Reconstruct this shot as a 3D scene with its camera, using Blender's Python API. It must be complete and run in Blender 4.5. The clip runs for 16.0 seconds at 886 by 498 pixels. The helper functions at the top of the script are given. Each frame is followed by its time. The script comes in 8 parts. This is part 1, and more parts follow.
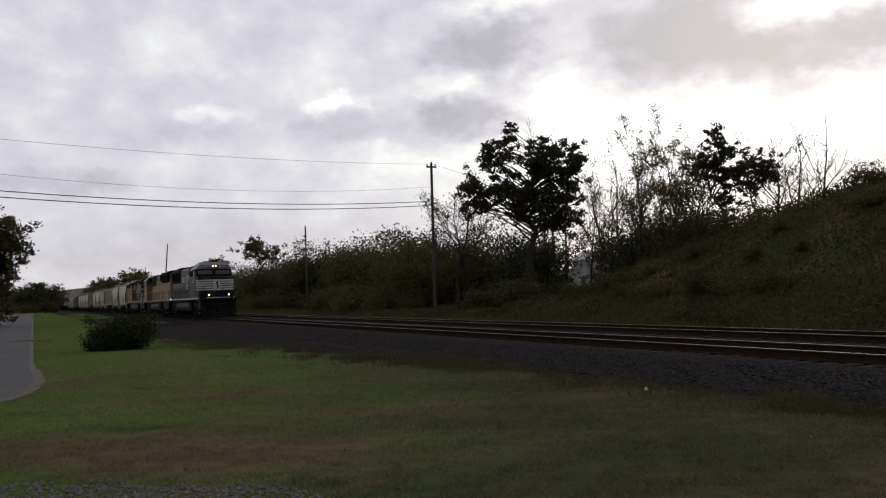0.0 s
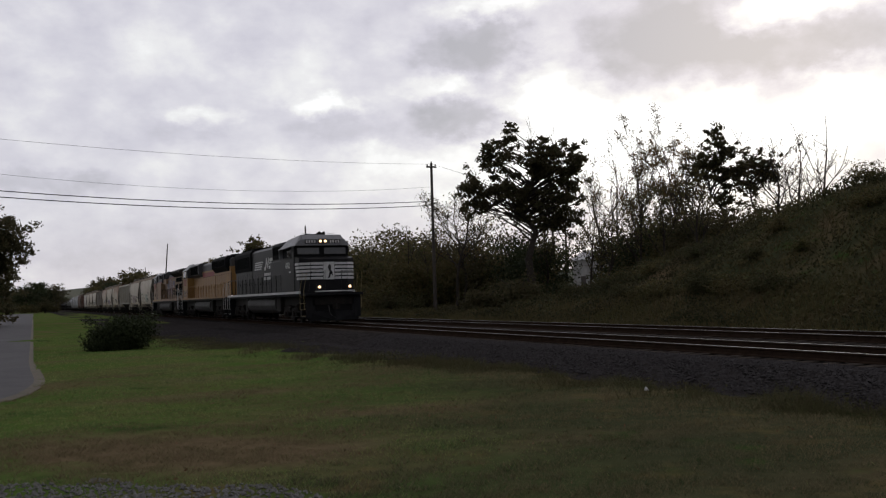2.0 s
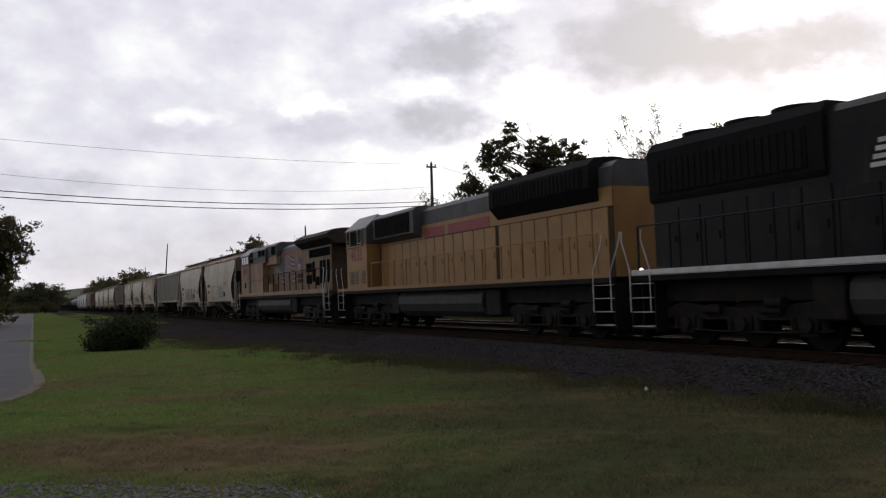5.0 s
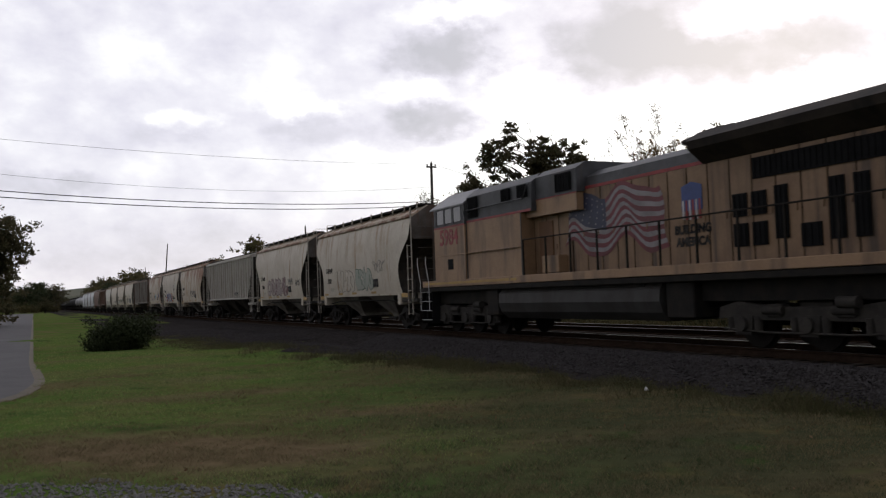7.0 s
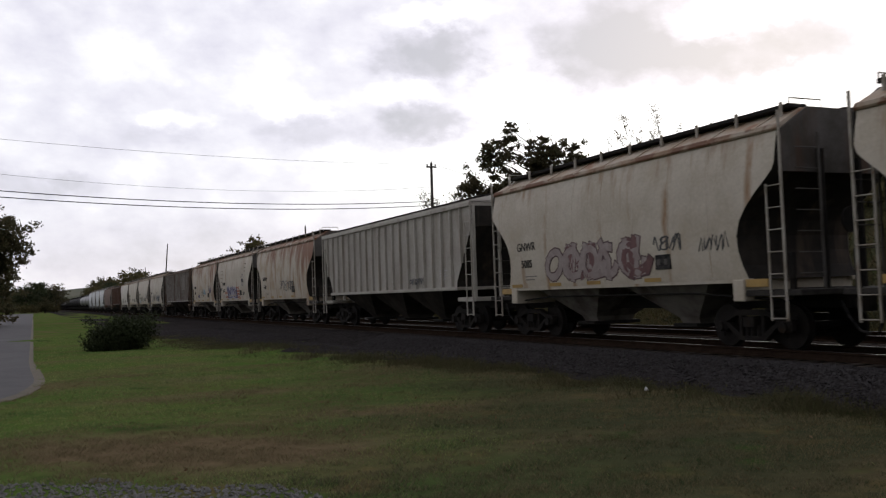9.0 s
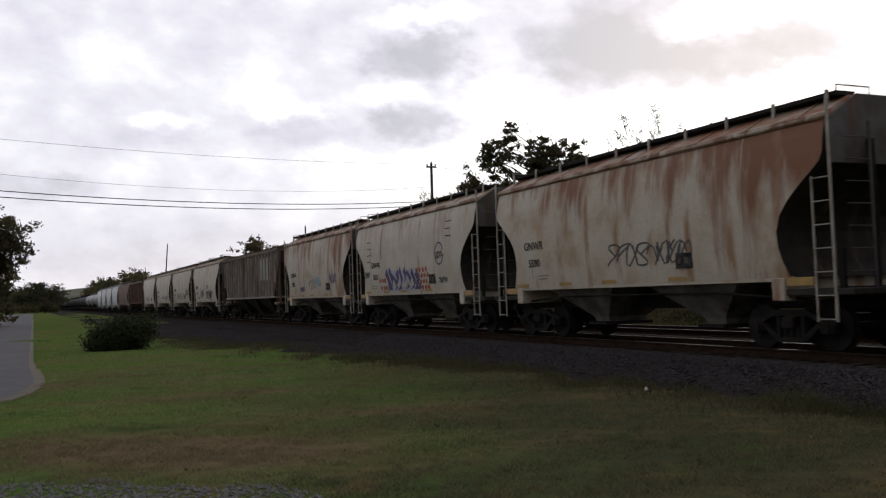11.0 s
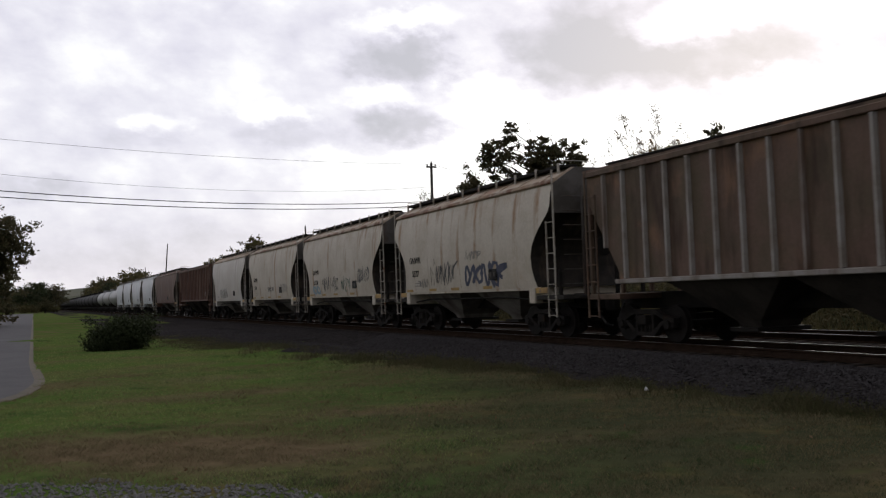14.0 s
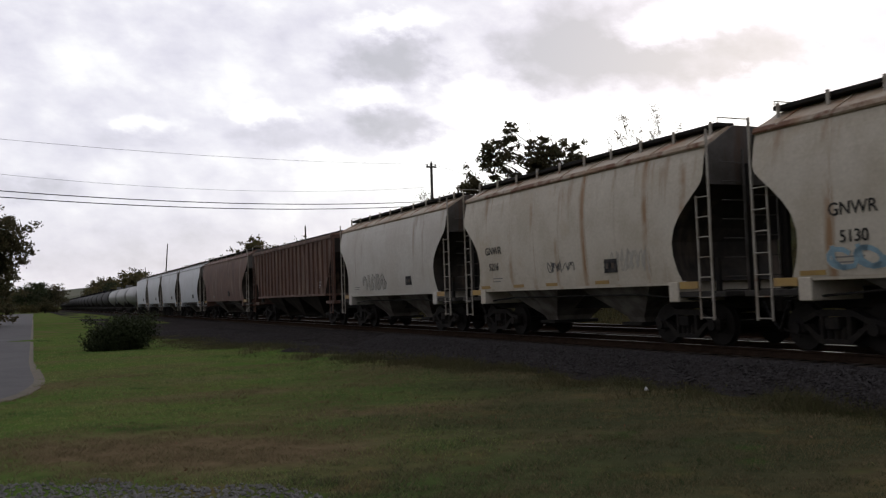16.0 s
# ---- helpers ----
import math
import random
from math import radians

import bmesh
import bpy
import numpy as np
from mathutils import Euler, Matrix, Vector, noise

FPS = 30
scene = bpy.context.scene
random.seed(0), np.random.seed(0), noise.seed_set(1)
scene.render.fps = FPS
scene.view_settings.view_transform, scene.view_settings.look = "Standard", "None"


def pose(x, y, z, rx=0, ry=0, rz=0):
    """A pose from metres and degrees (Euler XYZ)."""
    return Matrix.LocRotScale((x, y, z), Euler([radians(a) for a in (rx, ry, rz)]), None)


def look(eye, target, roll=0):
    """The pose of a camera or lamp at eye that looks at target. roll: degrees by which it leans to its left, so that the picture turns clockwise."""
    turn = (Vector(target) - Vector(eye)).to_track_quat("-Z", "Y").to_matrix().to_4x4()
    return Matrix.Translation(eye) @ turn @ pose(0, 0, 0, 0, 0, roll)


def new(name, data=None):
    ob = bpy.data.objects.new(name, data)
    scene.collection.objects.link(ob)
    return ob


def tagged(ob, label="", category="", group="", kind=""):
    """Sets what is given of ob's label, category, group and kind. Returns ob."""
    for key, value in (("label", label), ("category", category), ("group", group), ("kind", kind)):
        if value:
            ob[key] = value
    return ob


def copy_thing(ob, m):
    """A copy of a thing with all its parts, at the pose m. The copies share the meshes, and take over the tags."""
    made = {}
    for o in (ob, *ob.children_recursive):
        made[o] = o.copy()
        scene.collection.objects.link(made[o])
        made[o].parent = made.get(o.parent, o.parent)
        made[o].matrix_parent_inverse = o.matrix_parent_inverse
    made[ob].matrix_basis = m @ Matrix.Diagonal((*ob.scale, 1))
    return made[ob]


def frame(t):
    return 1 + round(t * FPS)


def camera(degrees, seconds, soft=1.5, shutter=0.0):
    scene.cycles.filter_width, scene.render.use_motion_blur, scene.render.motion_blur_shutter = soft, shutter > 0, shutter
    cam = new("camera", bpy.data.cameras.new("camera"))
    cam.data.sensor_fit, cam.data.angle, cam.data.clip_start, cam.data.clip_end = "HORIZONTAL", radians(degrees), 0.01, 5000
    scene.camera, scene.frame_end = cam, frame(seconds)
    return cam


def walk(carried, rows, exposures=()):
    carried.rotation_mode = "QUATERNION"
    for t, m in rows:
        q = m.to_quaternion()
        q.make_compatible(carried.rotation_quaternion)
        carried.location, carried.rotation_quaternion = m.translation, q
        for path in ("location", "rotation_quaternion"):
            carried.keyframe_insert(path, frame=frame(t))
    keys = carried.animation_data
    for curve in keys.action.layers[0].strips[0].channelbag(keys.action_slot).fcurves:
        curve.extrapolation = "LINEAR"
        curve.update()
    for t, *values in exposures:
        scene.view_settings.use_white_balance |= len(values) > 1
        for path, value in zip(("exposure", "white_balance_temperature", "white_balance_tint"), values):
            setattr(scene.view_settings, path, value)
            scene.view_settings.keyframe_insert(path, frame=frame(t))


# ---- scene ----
# A freight train passes a still camera on a grassy verge beside a double-track line, under broken cloud.
# x runs along the track in the train's direction, y away from the camera, z = 0 at the rail heads.

cam = camera(52.12, 16.0, soft=1.25, shutter=0.1)
EYE = Vector((0, 0, 1.347))
AIM = Vector((-0.9093, 0.4134, 0.0492))
STAND = look(EYE, EYE + AIM * 50, -2.0)
walk(cam, [(0, STAND), (16, STAND)], exposures=[(0, -0.18), (2, -0.18), (4, -0.04), (6.5, 0.12), (9, 0.2), (11, 0.16), (16, 0.12)])

TRACK_Y, FAR_Y = 14.41, 18.85
GROUND = -0.50
SUN_WAY = Vector((-0.659, 0.689, 0.301)).normalized()


def nodes_of(owner):
    owner.use_nodes = True
    tree = owner.node_tree
    tree.nodes.clear()

    def add(kind, operation=None, data_type=None, blend_type=None, interpolation_type=None, vector_type=None, gradient_type=None, **values):
        n = tree.nodes.new(kind)
        if operation:
            n.operation = operation
        if data_type:
            n.data_type = data_type
        if blend_type:
            n.blend_type = blend_type
        if interpolation_type:
            n.interpolation_type = interpolation_type
        if vector_type:
            n.vector_type = vector_type
        if gradient_type:
            n.gradient_type = gradient_type
        for key, value in values.items():
            n.inputs[key].default_value = value
        return n

    return tree, add, tree.links.new


# ---- light ----
world = bpy.data.worlds.new("sky")
scene.world = world
tree, add, link = nodes_of(world)
sky = add("ShaderNodeTexSky")
sky.sky_type, sky.sun_disc = "NISHITA", False
sky.sun_elevation, sky.sun_rotation = radians(19), radians(-44)
bg = add("ShaderNodeBackground", Strength=0.10)
link(sky.outputs[0], bg.inputs["Color"])
link(bg.outputs[0], add("ShaderNodeOutputWorld").inputs["Surface"])

sun = new("sun", bpy.data.lights.new("sun", "SUN"))
sun.data.energy, sun.data.angle, sun.data.color = 1.5, radians(12), (1.0, 0.95, 0.88)
sun.matrix_world = look(SUN_WAY * 300, (0, 0, 0))


# ---- materials ----
def ramp_to(add, link, source, low, high):
    n = add("ShaderNodeMapRange", interpolation_type="SMOOTHSTEP")
    n.inputs["From Min"].default_value, n.inputs["From Max"].default_value = low, high
    link(source, n.inputs["Value"])
    return n.outputs["Result"]


def rgb(c):
    return (*c, 1.0)


def surface(name, base, rough=0.6, metal=0.0, second=None, scale=2.0, fine=30.0, bump=0.25, depth=0.01, streak=None, streak_amount=(0.52, 0.70),
            streak_scale=(1.6, 1.6, 0.22), streak_top=0.0, patch=None, patch_amount=(0.60, 0.72), patch_scale=1.2, per_object=True, island=False, seams=0.0, rust_end=0.0, emit=None, spec=0.4, translucent=0.0):
    """A worn surface: two tones of the base colour, fine grain, optional run-down streaks and stain patches of a second substance."""
    m = bpy.data.materials.new(name)
    tree, add, link = nodes_of(m)
    out = add("ShaderNodeOutputMaterial")
    if emit:
        e = add("ShaderNodeEmission", Color=rgb(base), Strength=emit)
        link(e.outputs[0], out.inputs["Surface"])
        return m
    p = add("ShaderNodeBsdfPrincipled", Roughness=rough, Metallic=metal)
    p.inputs["Specular IOR Level"].default_value = spec
    coord = add("ShaderNodeTexCoord")
    where = coord.outputs["Object"]
    if per_object:
        info = add("ShaderNodeObjectInfo")
        mul = add("ShaderNodeMath", operation="MULTIPLY")
        mul.inputs[1].default_value = 37.0
        link(info.outputs["Random"], mul.inputs[0])
        shift = add("ShaderNodeVectorMath", operation="ADD")
        link(where, shift.inputs[0])
        link(mul.outputs[0], shift.inputs[1])
        where = shift.outputs[0]

    def noise_at(vector, s, detail=4.0):
        n = add("ShaderNodeTexNoise", Scale=s, Detail=detail, Roughness=0.6)
        link(vector, n.inputs["Vector"])
        return n.outputs["Fac"]

    def mix(fac, a, b):
        n = add("ShaderNodeMix", data_type="RGBA")
        link(fac, n.inputs[0])
        for value, slot in ((a, n.inputs[6]), (b, n.inputs[7])):
            if isinstance(value, tuple):
                slot.default_value = rgb(value)
            else:
                link(value, slot)
        return n.outputs[2]

    second = second or tuple(c * 0.72 for c in base)
    tone = ramp_to(add, link, noise_at(where, scale), 0.35, 0.68)
    colour = mix(tone, base, second)
    if island:
        geo = add("ShaderNodeNewGeometry")
        colour = mix(ramp_to(add, link, geo.outputs["Random Per Island"], 0.0, 1.0), colour, tuple(c * 1.25 for c in second))
    grain = noise_at(where, fine, 3.0)
    dark = add("ShaderNodeMix", data_type="RGBA", blend_type="MULTIPLY")
    dark.inputs[0].default_value = 0.35
    link(colour, dark.inputs[6])
    link(grain, dark.inputs[7])
    colour = dark.outputs[2]
    roughness = None
    if patch:
        f = ramp_to(add, link, noise_at(where, patch_scale, 6.0), *patch_amount)
        colour = mix(f, colour, patch)
    if streak:
        stretch = add("ShaderNodeVectorMath", operation="MULTIPLY")
        stretch.inputs[1].default_value = streak_scale
        link(where, stretch.inputs[0])
        runs = noise_at(stretch.outputs[0], 1.0, 6.0)
        if streak_top:
            split = add("ShaderNodeSeparateXYZ")
            link(coord.outputs["Object"], split.inputs[0])
            weight = add("ShaderNodeMath", operation="MULTIPLY_ADD")
            link(ramp_to(add, link, split.outputs["Z"], 2.4, 4.3), weight.inputs[0])
            weight.inputs[1].default_value = streak_top
            link(runs, weight.inputs[2])
            runs = weight.outputs[0]
            if rust_end:
                tail = add("ShaderNodeMath", operation="MULTIPLY_ADD")
                link(ramp_to(add, link, split.outputs["X"], 1.5, 5.5), tail.inputs[0])
                tail.inputs[1].default_value = rust_end
                link(runs, tail.inputs[2])
                runs = tail.outputs[0]
        f = ramp_to(add, link, runs, *streak_amount)
        colour = mix(f, colour, streak)
        if seams:
            # rust that weeps down along the upright weld seams
            cell = add("ShaderNodeMath", operation="PINGPONG")
            wavy = add("ShaderNodeMath", operation="MULTIPLY_ADD")
            link(noise_at(where, 1.1, 2.0), wavy.inputs[0])
            wavy.inputs[1].default_value = 0.16
            link(split.outputs["X"], wavy.inputs[2])
            link(wavy.outputs[0], cell.inputs[0])
            cell.inputs[1].default_value = seams / 2
            line = ramp_to(add, link, cell.outputs[0], 0.17, 0.02)
            tall = add("ShaderNodeVectorMath", operation="MULTIPLY")
            tall.inputs[1].default_value = (0.9, 0.9, 0.42)
            link(where, tall.inputs[0])
            damp = add("ShaderNodeMath", operation="MULTIPLY")
            link(line, damp.inputs[0])
            link(ramp_to(add, link, noise_at(tall.outputs[0], 1.3, 5.0), 0.46, 0.66), damp.inputs[1])
            colour = mix(damp.outputs[0], colour, (0.27, 0.155, 0.075))
    link(colour, p.inputs["Base Color"])
    if bump:
        b = add("ShaderNodeBump", Strength=bump, Distance=depth)
        link(grain, b.inputs["Height"])
        link(b.outputs[0], p.inputs["Normal"])
    shader = p.outputs[0]
    if translucent:
        t = add("ShaderNodeBsdfTranslucent")
        link(colour, t.inputs["Color"])
        blend = add("ShaderNodeMixShader", Fac=translucent)
        link(shader, blend.inputs[1])
        link(t.outputs[0], blend.inputs[2])
        shader = blend.outputs[0]
    link(shader, out.inputs["Surface"])
    return m


RUST, GRIME = (0.16, 0.060, 0.025), (0.035, 0.030, 0.026)
steel_dark = surface("dark_steel", (0.018, 0.017, 0.016), 0.7, 0.0, second=(0.028, 0.024, 0.02), scale=3, patch=(0.024, 0.016, 0.011), spec=0.08)
# near black: some grime, and the shade under the car ends put into the colour
slope_grime_shade = surface("soot_caked_slope_sheet", (0.030, 0.027, 0.024), 0.85, second=(0.05, 0.042, 0.034), scale=2, streak=(0.08, 0.06, 0.045), spec=0.15)
hood_gap = surface("dark_door_gap", (0.075, 0.05, 0.033), 0.8, scale=2, spec=0.1)
dusty_truck = surface("dusty_grey_truck", (0.040, 0.037, 0.034), 0.8, second=(0.06, 0.054, 0.047), scale=4, patch=(0.02, 0.017, 0.014), spec=0.08)
# grime runs, plus the radiator overhang's shade put in as a darker tan
hood_tan = surface("grimy_shaded_tan_hood_paint", (0.275, 0.170, 0.095), 0.6, second=(0.21, 0.125, 0.07), scale=1.0, fine=20, bump=0.1, streak=(0.06, 0.042, 0.03), streak_amount=(0.46, 0.72), streak_scale=(2.4, 2.4, 0.2))
fuel_grey = surface("grimy_fuel_tank", (0.058, 0.056, 0.054), 0.6, second=(0.04, 0.037, 0.035), scale=1.5, streak=(0.03, 0.026, 0.022), spec=0.15)
dusty_rib = surface("dusty_pale_rib", (0.34, 0.315, 0.29), 0.65, second=(0.25, 0.215, 0.18), scale=2, streak=(0.10, 0.06, 0.04))
flag_red = surface("faded_flag_red", (0.19, 0.045, 0.055), 0.6, second=(0.13, 0.04, 0.045), scale=2)
flag_white = surface("faded_flag_white", (0.30, 0.275, 0.28), 0.6, second=(0.20, 0.18, 0.185), scale=2)
truck_steel = surface("truck_steel", (0.017, 0.015, 0.014), 0.75, 0.0, second=(0.028, 0.024, 0.020), scale=4, patch=(0.026, 0.017, 0.011), spec=0.08)
wheel_steel = surface("wheel_steel", (0.02, 0.017, 0.015), 0.7, 0.0, scale=5, spec=0.08)
tread_steel = surface("tread_steel", (0.45, 0.44, 0.43), 0.3, 1.0, scale=8, fine=60)
white_car = surface("aged_white_paint", (0.61, 0.55, 0.45), 0.55, second=(0.51, 0.445, 0.345), scale=0.9, fine=14, bump=0.15, streak=(0.27, 0.17, 0.095), streak_amount=(0.60, 0.90), streak_scale=(2.6, 2.6, 0.14), streak_top=0.14, seams=1.3, patch=(0.42, 0.345, 0.25), patch_scale=0.8, patch_amount=(0.54, 0.78))
rusty_car = surface("rust_streaked_white_paint", (0.58, 0.52, 0.42), 0.6, second=(0.49, 0.40, 0.29), scale=0.9, fine=14, bump=0.15, streak=(0.19, 0.075, 0.03), streak_amount=(0.60, 0.82), streak_scale=(1.5, 1.5, 0.26), streak_top=0.20, rust_end=0.14, seams=1.3, patch=(0.36, 0.25, 0.15), patch_scale=0.9, patch_amount=(0.52, 0.76))
chute_paint = surface("dusty_pale_chute_paint", (0.22, 0.20, 0.175), 0.75, second=(0.12, 0.105, 0.09), scale=1.6, streak=(0.07, 0.055, 0.045), streak_amount=(0.5, 0.72), spec=0.1)
rail_cream = surface("dull_cream_rail_paint", (0.36, 0.29, 0.14), 0.6, second=(0.26, 0.2, 0.1), scale=4)
wing_soot = surface("sooty_brown_radiator_paint", (0.030, 0.025, 0.022), 0.7, second=(0.05, 0.04, 0.032), scale=1.2, streak=(0.018, 0.016, 0.015), spec=0.12)
grey_car = surface("pale_grey_paint", (0.47, 0.44, 0.385), 0.55, second=(0.38, 0.345, 0.295), scale=0.8, fine=14, bump=0.15, streak=(0.22, 0.18, 0.14), streak_amount=(0.52, 0.75))
tan_car = surface("brownish_grey_paint", (0.165, 0.105, 0.078), 0.65, second=(0.12, 0.09, 0.058), scale=0.8, fine=14, bump=0.15, streak=(0.05, 0.030, 0.020), streak_amount=(0.46, 0.68), streak_scale=(1.5, 1.5, 0.3), patch=(0.22, 0.125, 0.075), patch_scale=0.7, patch_amount=(0.5, 0.7), spec=0.2)
brown_car = surface("rusty_brown_paint", (0.15, 0.075, 0.05), 0.7, second=(0.10, 0.05, 0.036), scale=0.8, fine=14, bump=0.2, streak=(0.21, 0.15, 0.11), streak_amount=(0.52, 0.7), patch=(0.06, 0.035, 0.028))
cream_car = surface("plain_white_paint", (0.61, 0.575, 0.51), 0.5, second=(0.53, 0.48, 0.41), scale=0.7, fine=14, bump=0.1, streak=(0.28, 0.21, 0.15), streak_amount=(0.58, 0.8), streak_top=0.05)
silver_car = surface("clean_white_paint", (0.60, 0.62, 0.65), 0.45, second=(0.52, 0.53, 0.55), scale=0.7, fine=14, bump=0.1, streak=(0.3, 0.27, 0.23), streak_amount=(0.6, 0.8))
roof_pale = surface("stained_pale_roof", (0.45, 0.385, 0.3), 0.6, second=(0.33, 0.23, 0.14), scale=1.1, fine=18, patch=(0.22, 0.10, 0.045), patch_amount=(0.50, 0.68), patch_scale=1.3)
roof_rust = surface("rust_bleeding_roof", (0.40, 0.345, 0.28), 0.65, second=(0.25, 0.13, 0.065), scale=1.1, fine=18, patch=(0.19, 0.07, 0.026), patch_amount=(0.44, 0.60), patch_scale=1.0)
lip_paint = surface("rust_eaten_roof_lip", (0.40, 0.34, 0.26), 0.7, second=(0.26, 0.16, 0.09), scale=1.4, fine=18, patch=(0.13, 0.058, 0.028), patch_amount=(0.44, 0.58), patch_scale=1.7)
under_dark = surface("dark_hopper_bottom", (0.040, 0.036, 0.032), 0.85, second=(0.065, 0.056, 0.048), scale=1.4, spec=0.0)
end_grey = surface("weathered_grey_end", (0.13, 0.12, 0.11), 0.65, second=(0.08, 0.072, 0.062), scale=1.5, streak=(0.09, 0.06, 0.045), spec=0.08)
ladder_white = surface("chipped_white_ladder", (0.42, 0.385, 0.33), 0.55, second=(0.28, 0.235, 0.18), scale=3, patch=RUST, patch_amount=(0.62, 0.7), patch_scale=3)
safety_yellow = surface("faded_yellow_paint", (0.47, 0.30, 0.08), 0.55, second=(0.36, 0.22, 0.075), scale=2, patch=(0.2, 0.13, 0.07), patch_scale=2.5)
tank_black = surface("glossy_black_tank_paint", (0.018, 0.018, 0.02), 0.6, second=(0.028, 0.026, 0.026), scale=0.8, streak=(0.06, 0.055, 0.05), streak_amount=(0.6, 0.8), spec=0.06)
tank_grey = surface("light_grey_tank_paint", (0.24, 0.245, 0.25), 0.4, second=(0.18, 0.18, 0.18), scale=0.8, streak=(0.15, 0.13, 0.11), spec=0.15)
loco_black = surface("dusty_black_locomotive_paint", (0.012, 0.012, 0.014), 0.42, spec=0.09, second=(0.021, 0.02, 0.02), scale=1.2, fine=22, bump=0.1, streak=(0.045, 0.042, 0.039), streak_amount=(0.56, 0.8))
loco_matt = surface("sooty_black_grille", (0.014, 0.014, 0.015), 0.8, scale=3, spec=0.08)
loco_white = surface("white_stripe_paint", (0.66, 0.66, 0.66), 0.5, second=(0.52, 0.51, 0.49), scale=3)
loco_grey = surface("grey_roof_paint", (0.085, 0.087, 0.093), 0.5, second=(0.055, 0.055, 0.058), scale=1.5, streak=(0.07, 0.06, 0.055), spec=0.2)
cab_roof_white = surface("pale_cab_roof_paint", (0.2, 0.2, 0.21), 0.45, second=(0.15, 0.15, 0.155), scale=2)
loco_yellow = surface("bright_yellow_paint", (0.35, 0.185, 0.05), 0.5, second=(0.28, 0.145, 0.045), scale=1.1, fine=20, bump=0.1, streak=(0.15, 0.085, 0.04), streak_amount=(0.6, 0.82))
loco_faded = surface("faded_yellow_locomotive_paint", (0.36, 0.225, 0.125), 0.55, second=(0.28, 0.17, 0.095), scale=1.0, fine=20, bump=0.1, streak=(0.10, 0.065, 0.042), streak_amount=(0.48, 0.74))
paint_red = surface("red_paint", (0.30, 0.03, 0.032), 0.5, scale=3)
paint_blue = surface("blue_paint", (0.04, 0.075, 0.25), 0.5, scale=3)
paint_navy = surface("navy_paint", (0.028, 0.034, 0.075), 0.5, scale=3)
letter_black = surface("black_lettering", (0.02, 0.02, 0.021), 0.6, second=(0.075, 0.07, 0.066), scale=6, spec=0.04)
spray_black = surface("black_spray_paint", (0.05, 0.05, 0.055), 0.6, second=(0.10, 0.10, 0.10), scale=5)
spray_maroon = surface("maroon_spray_paint", (0.15, 0.07, 0.07), 0.6, second=(0.20, 0.10, 0.095), scale=3)
spray_rose = surface("pale_rose_spray_paint", (0.40, 0.34, 0.32), 0.6, second=(0.32, 0.25, 0.24), scale=3)
spray_dusk = surface("dark_maroon_spray_paint", (0.085, 0.045, 0.05), 0.6, second=(0.13, 0.07, 0.07), scale=3)
spray_navy = surface("dark_navy_spray_paint", (0.045, 0.055, 0.10), 0.6, second=(0.07, 0.08, 0.12), scale=3)
spray_violet = surface("violet_spray_paint", (0.085, 0.07, 0.17), 0.6, scale=3)
spray_blue = surface("pale_blue_spray_paint", (0.27, 0.42, 0.50), 0.6, scale=3)
spray_grey = surface("grey_spray_paint", (0.26, 0.24, 0.22), 0.6, second=(0.20, 0.185, 0.17), scale=4)
spray_mint = surface("pale_mint_spray_paint", (0.34, 0.38, 0.31), 0.6, second=(0.42, 0.42, 0.36), scale=3)
spray_green = surface("green_spray_paint", (0.06, 0.13, 0.09), 0.6, scale=3)
spray_orange = surface("orange_spray_paint", (0.42, 0.10, 0.03), 0.6, scale=3)
spray_lilac = surface("lilac_spray_paint", (0.40, 0.385, 0.50), 0.6, second=(0.48, 0.47, 0.53), scale=3)
spray_white = surface("white_spray_paint", (0.62, 0.61, 0.62), 0.6, scale=3)
lamp_warm = surface("lit_headlight", (1.0, 0.66, 0.36), emit=2.6)
glass_dark = surface("dark_cab_glass", (0.012, 0.014, 0.016), 0.06, spec=0.6, second=(0.016, 0.018, 0.02), bump=0)
cab_pane = surface("sky_reflecting_cab_glass", (0.03, 0.031, 0.034), 0.05, spec=0.6, second=(0.04, 0.041, 0.043), bump=0)

rail_side = surface("rusty_rail", (0.045, 0.030, 0.022), 0.8, 0.0, scale=6, spec=0.0)
rail_head = surface("polished_rail_head", (0.22, 0.215, 0.21), 0.36, 1.0, scale=9, bump=0)
tie_wood = surface("creosoted_timber", (0.05, 0.042, 0.036), 0.85, second=(0.085, 0.072, 0.062), scale=4, fine=45, bump=0.6, spec=0.0)
stone_mat = surface("dark_ballast_stone", (0.080, 0.075, 0.076), 0.85, second=(0.046, 0.042, 0.042), scale=9, fine=60, island=True, per_object=False, bump=0.4, spec=0.0)
gravel_mat = surface("grey_driveway_gravel", (0.17, 0.165, 0.16), 0.8, second=(0.11, 0.105, 0.10), scale=9, fine=60, island=True, per_object=False, bump=0.4)
bed_mat = surface("ballast_bed", (0.052, 0.047, 0.046), 0.95, spec=0.0, second=(0.026, 0.023, 0.022), scale=7, fine=26, per_object=False, bump=1.0, depth=0.05)
asphalt = surface("worn_asphalt", (0.085, 0.081, 0.084), 0.8, second=(0.068, 0.064, 0.067), scale=0.7, fine=60, per_object=False, bump=0.4, patch=(0.10, 0.098, 0.10), patch_scale=0.3, spec=0.15)
verge_mat = surface("sandy_road_verge", (0.12, 0.095, 0.065), 0.9, second=(0.085, 0.075, 0.045), scale=3, fine=40, per_object=False)
bark = surface("grey_brown_bark", (0.045, 0.038, 0.032), 0.9, second=(0.068, 0.058, 0.049), scale=5, fine=40, bump=0.8, spec=0.08)
